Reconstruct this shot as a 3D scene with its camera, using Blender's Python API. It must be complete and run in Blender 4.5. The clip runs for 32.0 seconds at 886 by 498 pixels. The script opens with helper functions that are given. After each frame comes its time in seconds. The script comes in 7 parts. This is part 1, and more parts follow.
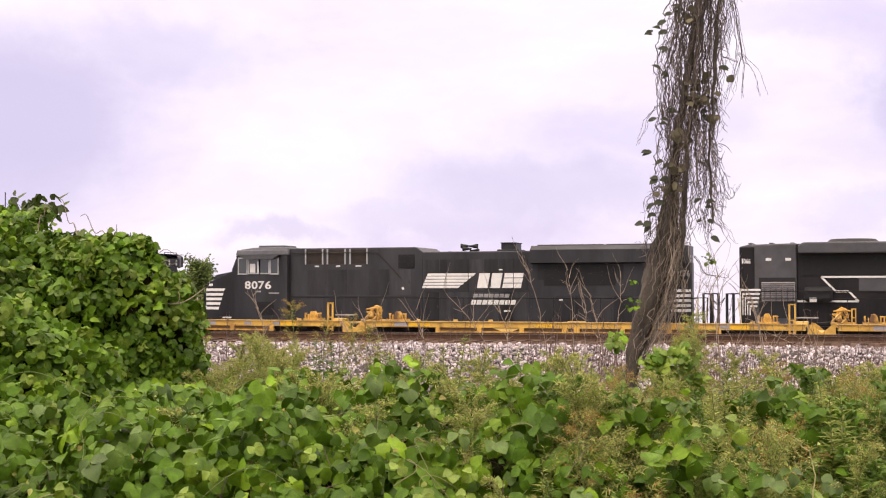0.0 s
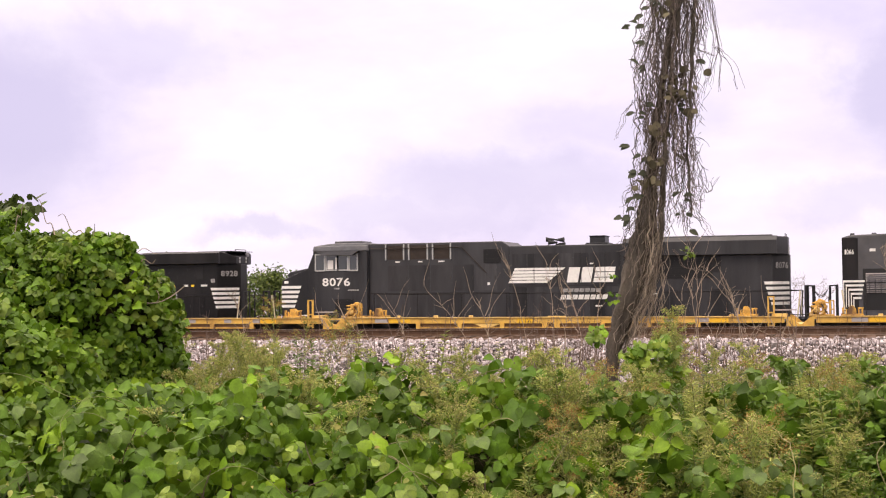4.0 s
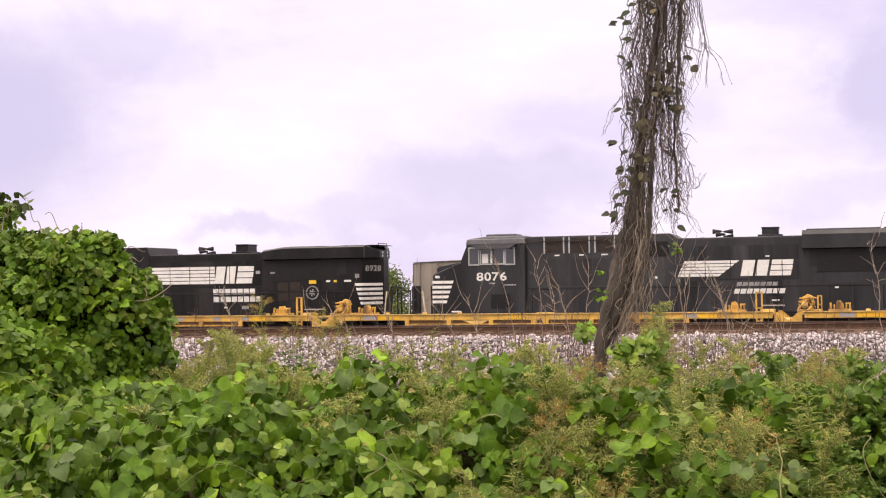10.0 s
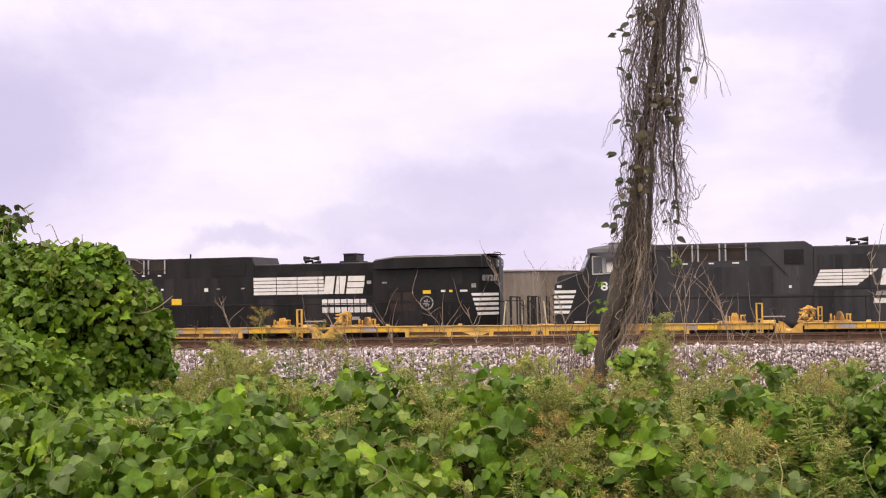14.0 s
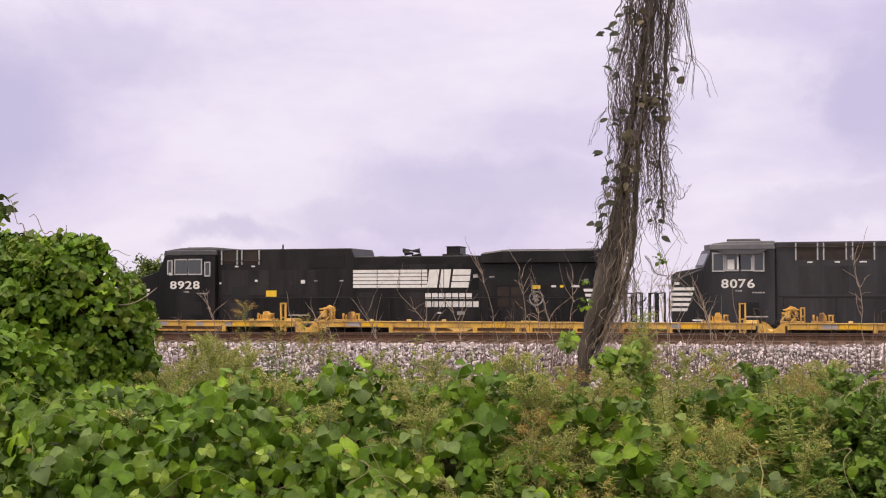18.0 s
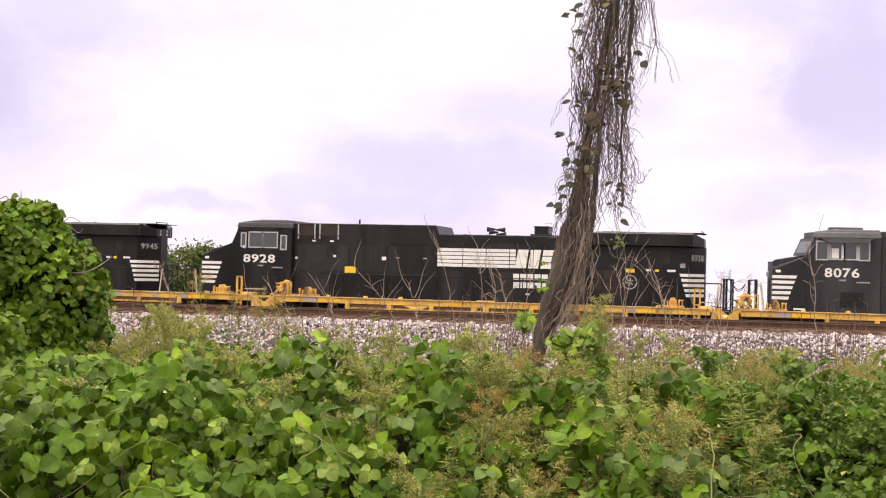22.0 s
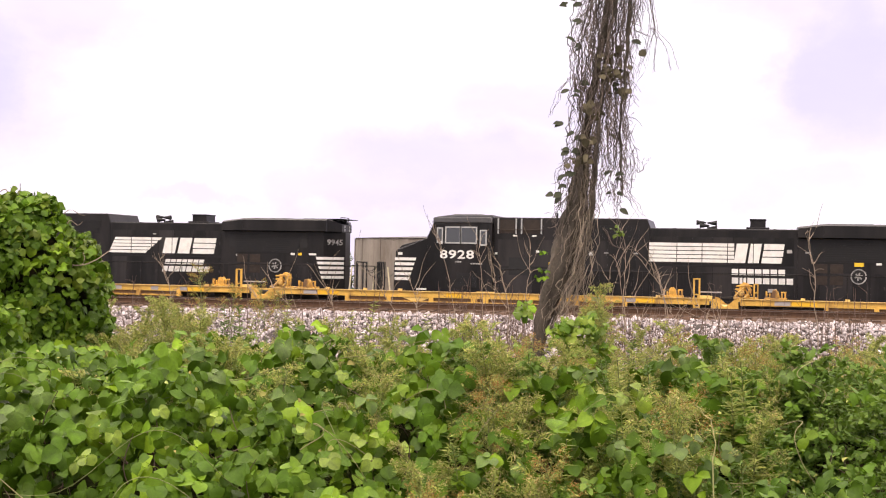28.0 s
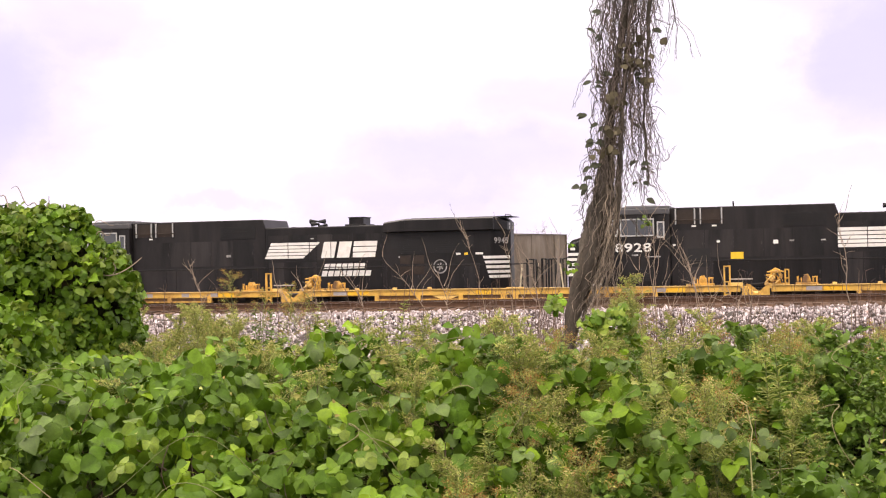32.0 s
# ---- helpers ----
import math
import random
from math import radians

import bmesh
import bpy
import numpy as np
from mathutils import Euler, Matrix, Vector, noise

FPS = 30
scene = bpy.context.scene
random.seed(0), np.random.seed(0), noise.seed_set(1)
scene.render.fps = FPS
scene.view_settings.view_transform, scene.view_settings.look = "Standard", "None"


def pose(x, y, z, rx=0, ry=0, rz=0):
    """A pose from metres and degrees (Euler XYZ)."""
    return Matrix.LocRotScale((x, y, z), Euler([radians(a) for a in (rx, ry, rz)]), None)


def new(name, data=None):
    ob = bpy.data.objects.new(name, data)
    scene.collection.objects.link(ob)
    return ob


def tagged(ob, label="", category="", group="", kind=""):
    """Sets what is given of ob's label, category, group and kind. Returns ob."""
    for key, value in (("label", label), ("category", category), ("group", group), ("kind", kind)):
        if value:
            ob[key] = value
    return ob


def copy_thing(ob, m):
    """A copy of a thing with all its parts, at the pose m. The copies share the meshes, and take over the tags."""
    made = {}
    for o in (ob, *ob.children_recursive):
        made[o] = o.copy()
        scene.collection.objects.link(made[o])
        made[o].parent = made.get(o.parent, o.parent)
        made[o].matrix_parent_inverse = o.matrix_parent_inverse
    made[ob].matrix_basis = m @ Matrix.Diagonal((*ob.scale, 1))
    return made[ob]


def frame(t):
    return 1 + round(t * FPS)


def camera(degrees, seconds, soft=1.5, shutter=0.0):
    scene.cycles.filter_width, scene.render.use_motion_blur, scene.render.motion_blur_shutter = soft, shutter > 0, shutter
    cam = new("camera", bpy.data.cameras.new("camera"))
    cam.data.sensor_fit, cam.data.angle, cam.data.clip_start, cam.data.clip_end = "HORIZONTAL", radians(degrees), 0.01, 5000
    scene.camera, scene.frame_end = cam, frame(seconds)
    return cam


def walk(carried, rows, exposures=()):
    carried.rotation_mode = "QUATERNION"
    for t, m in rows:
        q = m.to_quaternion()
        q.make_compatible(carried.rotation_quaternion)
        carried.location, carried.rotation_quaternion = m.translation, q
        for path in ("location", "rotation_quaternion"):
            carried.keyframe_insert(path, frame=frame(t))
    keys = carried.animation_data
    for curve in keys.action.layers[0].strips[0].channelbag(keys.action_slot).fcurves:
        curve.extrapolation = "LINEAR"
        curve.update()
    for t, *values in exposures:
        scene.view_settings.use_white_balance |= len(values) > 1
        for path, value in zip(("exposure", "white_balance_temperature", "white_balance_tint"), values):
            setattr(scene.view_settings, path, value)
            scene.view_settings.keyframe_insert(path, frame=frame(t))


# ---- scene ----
cam = camera(38.0, 32.0, soft=1.15)
EYE = 3.0           # height of the lens above the far rails
TURNS = [           # seconds, yaw, pitch, roll, and the sway of the hand: across, ahead, up
    (0.0, 18.30, 1.86, 0.00, 0.000, 0.000, 0.000), (0.5, 18.27, 1.91, -0.15, -0.001, 0.008, 0.001), (1.0, 18.21, 1.72, 0.01, -0.001, 0.011, -0.000),
    (1.5, 18.11, 1.68, 0.37, 0.001, 0.003, 0.001), (2.0, 18.02, 1.54, 0.58, 0.001, 0.003, 0.001), (2.5, 17.90, 1.56, 0.57, 0.000, 0.004, -0.001),
    (3.0, 17.70, 1.51, 0.43, -0.000, 0.001, 0.002), (3.5, 17.39, 1.71, 0.63, 0.000, 0.001, -0.000), (5.5, 17.62, 1.36, 0.57, 0.000, 0.001, 0.001),
    (6.0, 17.62, 1.24, 0.48, -0.001, 0.001, -0.000), (6.5, 17.59, 1.22, 0.63, 0.001, 0.002, 0.001), (7.0, 17.43, 1.42, 0.80, 0.003, -0.002, 0.001),
    (7.5, 17.28, 1.64, 0.73, 0.002, -0.000, 0.000), (8.0, 17.29, 1.81, 1.09, 0.004, -0.001, 0.000), (8.5, 17.20, 1.65, 0.99, 0.005, -0.004, 0.000),
    (9.0, 17.03, 1.65, 1.09, 0.004, -0.005, 0.000), (9.5, 17.00, 1.57, 0.90, 0.005, -0.002, -0.001), (10.0, 16.92, 1.53, 0.85, 0.006, -0.005, -0.000),
    (10.5, 16.90, 1.53, 0.87, 0.004, -0.000, -0.001), (11.0, 16.80, 1.65, 0.96, 0.006, -0.005, -0.000), (11.5, 16.78, 1.71, 0.88, 0.006, -0.009, 0.000),
    (12.0, 16.71, 1.80, 0.46, 0.005, -0.013, 0.002), (12.5, 16.59, 1.69, 0.38, 0.006, -0.013, 0.001), (13.0, 16.72, 1.66, 0.57, 0.004, -0.005, -0.000),
    (13.5, 17.00, 1.91, 0.70, 0.005, -0.009, 0.001), (14.0, 16.93, 2.05, 0.95, 0.007, -0.012, 0.000), (14.5, 16.77, 2.14, 1.03, 0.006, -0.011, 0.000),
    (16.5, 16.58, 2.09, -0.07, 0.005, -0.018, 0.001), (17.0, 16.49, 1.83, -0.04, 0.006, -0.015, 0.002), (17.5, 16.27, 1.91, 0.16, 0.006, -0.012, 0.002),
    (18.0, 16.23, 1.85, 0.12, 0.006, -0.014, 0.003), (18.5, 16.27, 1.88, 0.02, 0.007, -0.013, 0.002), (19.0, 16.32, 1.83, -0.07, 0.007, -0.017, 0.002),
    (19.5, 16.32, 1.74, -0.11, 0.007, -0.017, 0.002), (20.0, 16.18, 1.82, -0.10, 0.007, -0.020, 0.002), (20.5, 16.15, 1.94, -0.02, 0.008, -0.021, 0.003),
    (21.0, 16.20, 1.93, 0.12, 0.006, -0.020, 0.002), (21.5, 16.19, 1.91, 0.31, 0.009, -0.017, 0.002), (22.0, 14.33, 0.91, -1.46, 0.003, 0.005, -0.004),
    (22.5, 13.43, 0.36, -2.05, 0.002, 0.019, -0.007), (23.0, 13.14, 0.31, -1.78, 0.004, 0.013, -0.006), (23.5, 13.04, 0.84, -1.43, 0.005, 0.005, -0.005),
    (24.0, 13.78, 1.00, -0.09, 0.003, 0.002, -0.009), (24.5, 14.37, 0.48, 0.74, 0.002, 0.011, -0.010), (26.5, 14.44, 0.21, -0.99, 0.003, 0.002, -0.016),
    (27.0, 14.19, 0.28, -1.45, -0.001, 0.009, -0.017), (27.5, 14.63, 0.15, -0.84, 0.001, 0.011, -0.017), (28.0, 14.30, 0.54, -1.07, -0.001, 0.006, -0.016),
    (28.5, 14.43, 0.66, -0.55, -0.001, 0.007, -0.016), (29.0, 14.72, 0.64, -0.13, -0.001, 0.009, -0.017), (29.5, 14.77, 0.68, 0.36, 0.001, 0.009, -0.018),
    (30.0, 14.70, 0.30, -0.05, -0.001, 0.003, -0.018), (30.5, 15.02, 0.23, 1.05, -0.001, 0.014, -0.018), (31.0, 15.39, 0.40, 1.02, -0.000, 0.006, -0.019),
    (31.5, 15.54, 0.40, 0.78, -0.003, 0.002, -0.020), (32.0, 15.56, 0.43, 1.10, -0.002, 0.006, -0.020),
]
STOPS = [           # seconds, stops, kelvin, tint
    (0.0, 0.15, 6420, 15.8), (3.0, 0.17, 6450, 15.5), (7.0, 0.2, 6470, 15.2), (9.5, 0.16, 6430, 15.6), (14.0, 0.07, 6350, 16.2), (15.5, 0.08, 6350, 16), (17.0, 0.03, 6350, 16), (18.0, -0.15, 6300, 16.5), (19.2, 0.0, 6370, 16), (20.5, 0.09, 6390, 15.8), (21.5, 0.12, 6400, 15.6),
    (22.6, 0.36, 6450, 14.5), (24.5, 0.41, 6450, 14.5), (32.0, 0.38, 6450, 14.5)]
C18, S18 = math.cos(radians(18.3)), math.sin(radians(18.3))
walk(cam, [(t, pose(a * C18 - b * S18, a * S18 + b * C18, EYE + c, 90 + p, r, y)) for t, y, p, r, a, b, c in TURNS], STOPS)

# ---------------------------------------------------------------- sky and sun
SUN_EL, SUN_AZ = 58.0, 205.0
world = bpy.data.worlds.new("overcast_sky")
scene.world = world
world.use_nodes = True


def wire(tree, a, ao, b, bi):
    tree.links.new(a.outputs[ao], b.inputs[bi])


def node(tree, kind, **settings):
    n = tree.nodes.new(kind)
    for key, value in settings.items():
        if key in n.inputs:
            n.inputs[key].default_value = value
    return n


def ramp(tree, stops, interpolation="LINEAR"):
    n = tree.nodes.new("ShaderNodeValToRGB")
    n.color_ramp.interpolation = interpolation
    while len(n.color_ramp.elements) < len(stops):
        n.color_ramp.elements.new(0.5)
    for e, (p, c) in zip(n.color_ramp.elements, stops):
        e.position, e.color = p, (*c, 1)
    return n


def mixer(tree, blend="MIX", fac=0.5):
    n = tree.nodes.new("ShaderNodeMix")
    n.data_type, n.blend_type = "RGBA", blend
    n.inputs[0].default_value = fac
    return n


def make_sky():
    t = world.node_tree
    t.nodes.clear()
    out = t.nodes.new("ShaderNodeOutputWorld")
    bg = node(t, "ShaderNodeBackground", Strength=1.0)
    sky = t.nodes.new("ShaderNodeTexSky")
    sky.sky_type, sky.sun_disc = "NISHITA", False
    sky.sun_elevation, sky.sun_rotation = radians(SUN_EL), radians(SUN_AZ)
    dim = mixer(t, "MULTIPLY", 1.0)
    dim.inputs[7].default_value = (0.09, 0.09, 0.09, 1)
    wire(t, sky, 0, dim, 6)
    co = t.nodes.new("ShaderNodeTexCoord")
    mp = node(t, "ShaderNodeMapping", Scale=(1.5, 1.5, 3.6), Rotation=(0.15, 0.1, 0.5), Location=(0.35, 0.1, 0.42))
    wire(t, co, "Generated", mp, 0)
    n1 = node(t, "ShaderNodeTexNoise", Scale=1.9, Detail=7.0, Roughness=0.56, Distortion=0.25)
    wire(t, mp, 0, n1, "Vector")
    r1 = ramp(t, [(0.33, (0.8, 0.72, 0.9)), (0.46, (0.92, 0.83, 0.96)), (0.55, (1.0, 0.92, 1.0)), (0.66, (1.06, 0.99, 1.04))])
    wire(t, n1, 0, r1, 0)
    n2 = node(t, "ShaderNodeTexNoise", Scale=5.0, Detail=4.0, Roughness=0.6)
    wire(t, mp, 0, n2, "Vector")
    r2 = ramp(t, [(0.35, (0.93, 0.92, 0.97)), (0.6, (1.03, 1.02, 1.02))])
    wire(t, n2, 0, r2, 0)
    m0 = mixer(t, "MULTIPLY", 0.8)
    wire(t, r1, 0, m0, 6)
    wire(t, r2, 0, m0, 7)
    # darker cloud bellies: bearing across, height, half-widths, depth; their edges frayed by noise
    across = t.nodes.new("ShaderNodeVectorMath")
    across.operation = "DOT_PRODUCT"
    across.inputs[1].default_value = (0.955, 0.297, 0)
    wire(t, co, "Generated", across, 0)
    high = t.nodes.new("ShaderNodeSeparateXYZ")
    wire(t, co, "Generated", high, 0)
    flat = t.nodes.new("ShaderNodeCombineXYZ")
    wire(t, across, "Value", flat, 0)
    wire(t, high, 2, flat, 1)
    fray = node(t, "ShaderNodeTexNoise", Scale=13.0, Detail=8.0, Roughness=0.62)
    wire(t, flat, 0, fray, "Vector")
    shift = t.nodes.new("ShaderNodeVectorMath")
    shift.operation = "MULTIPLY_ADD"
    shift.inputs[1].default_value, shift.inputs[2].default_value = (0.13, 0.075, 0), (-0.065, -0.037, 0)
    wire(t, fray, 1, shift, 0)
    place = t.nodes.new("ShaderNodeVectorMath")
    wire(t, flat, 0, place, 0)
    wire(t, shift, 0, place, 1)
    total = None
    for cx, cz, a, b, deep in ((0.05, 0.078, 0.14, 0.034, 0.62), (-0.02, 0.055, 0.1, 0.018, 0.5), (-0.14, 0.05, 0.06, 0.012, 0.6), (-0.33, 0.13, 0.1, 0.08, 0.9), (0.34, 0.15, 0.055, 0.075, 0.8),
                               (0.32, 0.06, 0.08, 0.02, 0.45), (0.12, 0.125, 0.1, 0.025, 0.3), (-0.24, 0.185, 0.1, 0.03, 0.45), (0.24, 0.2, 0.08, 0.02, 0.3)):
        off = t.nodes.new("ShaderNodeVectorMath")
        off.operation = "SUBTRACT"
        off.inputs[1].default_value = (cx, cz, 0)
        wire(t, place, 0, off, 0)
        scl = t.nodes.new("ShaderNodeVectorMath")
        scl.operation = "MULTIPLY"
        scl.inputs[1].default_value = (1 / a, 1 / b, 0)
        wire(t, off, 0, scl, 0)
        far = t.nodes.new("ShaderNodeVectorMath")
        far.operation = "LENGTH"
        wire(t, scl, 0, far, 0)
        fall = node(t, "ShaderNodeMapRange")
        fall.interpolation_type = "SMOOTHSTEP"
        for k, v in zip((1, 2, 3, 4), (0.35, 1.25, deep, 0.0)):
            fall.inputs[k].default_value = v
        wire(t, far, "Value", fall, 0)
        if total is None:
            total = fall
        else:
            both = t.nodes.new("ShaderNodeMath")
            both.operation = "MAXIMUM"
            wire(t, total, 0, both, 0)
            wire(t, fall, 0, both, 1)
            total = both
    m1 = mixer(t, "MIX", 0.0)
    wire(t, total, 0, m1, 0)
    wire(t, m0, 2, m1, 6)
    m1.inputs[7].default_value = (0.66, 0.6, 0.8, 1)
    m2 = mixer(t, "MIX", 0.9)
    wire(t, dim, 2, m2, 6)
    wire(t, m1, 2, m2, 7)
    # a cloudy sky is brighter overhead than at the horizon
    sep = t.nodes.new("ShaderNodeSeparateXYZ")
    wire(t, co, "Generated", sep, 0)
    up = node(t, "ShaderNodeMapRange")
    up.interpolation_type = "SMOOTHSTEP"
    for k, v in zip((1, 2, 3, 4), (0.16, 0.85, 1.0, 3.1)):
        up.inputs[k].default_value = v
    wire(t, sep, 2, up, 0)
    # the thin cloud overhead lets a warmer light through than the lilac bands low down
    warm = ramp(t, [(0.2, (1, 1, 1)), (0.55, (1.0, 0.95, 0.7))])
    wire(t, sep, 2, warm, 0)
    m3 = mixer(t, "MULTIPLY", 1.0)
    wire(t, m2, 2, m3, 6)
    wire(t, warm, 0, m3, 7)
    wire(t, m3, 2, bg, 0)
    wire(t, up, 0, bg, 1)
    wire(t, bg, 0, out, 0)


make_sky()
sun = new("sun", bpy.data.lights.new("sun", "SUN"))
sun.data.energy, sun.data.angle, sun.data.color = 1.3, radians(22), (1.0, 0.93, 0.78)
sun.matrix_basis = pose(-20, -30, 40, 32, 0, -25)


# ---------------------------------------------------------------- materials
def principled(name, colour, rough=0.6, metal=0.0, scale=8.0, vary=0.25, fine=60.0, bump=0.15, dirt=None, dirt_at=(0.5, 0.75), rand=0.0, island=0.0,
               island_tint=None, through_light=0.0, coat=0.0, spec=0.5, streak=False):
    """A painted or natural surface: colour varied at two scales, grain as relief, stains of a second colour."""
    m = bpy.data.materials.new(name)
    m.use_nodes = True
    t = m.node_tree
    b = t.nodes["Principled BSDF"]
    out = t.nodes["Material Output"]
    co = t.nodes.new("ShaderNodeTexCoord")
    mp = node(t, "ShaderNodeMapping", Scale=(1, 1, 0.18) if streak else (1, 1, 1))
    wire(t, co, "Object", mp, 0)
    n1 = node(t, "ShaderNodeTexNoise", Scale=scale, Detail=5.0, Roughness=0.6)
    n2 = node(t, "ShaderNodeTexNoise", Scale=fine, Detail=3.0, Roughness=0.7)
    wire(t, mp, 0, n1, "Vector")
    wire(t, co, "Object", n2, "Vector")
    c = Vector(colour)
    lo, hi = c * (1 - vary), c * (1 + vary)
    r1 = ramp(t, [(0.32, lo), (0.68, hi)])
    wire(t, n1, 0, r1, 0)
    r2 = ramp(t, [(0.3, (1 - vary * 0.6,) * 3), (0.7, (1 + vary * 0.4,) * 3)])
    wire(t, n2, 0, r2, 0)
    last = mixer(t, "MULTIPLY", 1.0)
    wire(t, r1, 0, last, 6)
    wire(t, r2, 0, last, 7)
    if dirt:
        n3 = node(t, "ShaderNodeTexNoise", Scale=scale * 0.45, Detail=8.0, Roughness=0.68, Distortion=0.4)
        wire(t, mp, 0, n3, "Vector")
        r3 = ramp(t, [(dirt_at[0], (0, 0, 0)), (dirt_at[1], (1, 1, 1))])
        wire(t, n3, 0, r3, 0)
        d = mixer(t, "MIX")
        wire(t, r3, 0, d, 0)
        wire(t, last, 2, d, 6)
        d.inputs[7].default_value = (*dirt, 1)
        last = d
    if rand or island:
        hsv = t.nodes.new("ShaderNodeHueSaturation")
        src = t.nodes.new("ShaderNodeObjectInfo") if rand else t.nodes.new("ShaderNodeNewGeometry")
        which = "Random" if rand else "Random Per Island"
        k = rand or island
        mr = node(t, "ShaderNodeMapRange")
        mr.inputs[3].default_value, mr.inputs[4].default_value = 1 - k, 1 + k
        wire(t, src, which, mr, 0)
        wire(t, mr, 0, hsv, "Value")
        wire(t, last, 2, hsv, "Color")
        last_out = hsv.outputs[0]
        if island_tint:
            r4 = ramp(t, island_tint)
            wn = t.nodes.new("ShaderNodeTexWhiteNoise")
            wn.noise_dimensions = "1D"
            wire(t, src, which, wn, "W")
            wire(t, wn, 0, r4, 0)
            mt = mixer(t, "MULTIPLY", 1.0)
            t.links.new(last_out, mt.inputs[6])
            wire(t, r4, 0, mt, 7)
            last_out = mt.outputs[2]
    else:
        last_out = last.outputs[2]
    t.links.new(last_out, b.inputs["Base Color"])
    b.inputs["Roughness"].default_value, b.inputs["Metallic"].default_value = rough, metal
    b.inputs["Specular IOR Level"].default_value, b.inputs["Coat Weight"].default_value = spec, coat
    if bump:
        bp = node(t, "ShaderNodeBump", Strength=bump, Distance=0.01)
        wire(t, n2, 0, bp, "Height")
        wire(t, bp, 0, b, "Normal")
    if through_light:
        tr = t.nodes.new("ShaderNodeBsdfTranslucent")
        t.links.new(last_out, tr.inputs[0])
        ms = node(t, "ShaderNodeMixShader", Fac=through_light)
        wire(t, b, 0, ms, 1)
        wire(t, tr, 0, ms, 2)
        wire(t, ms, 0, out, 0)
    return m


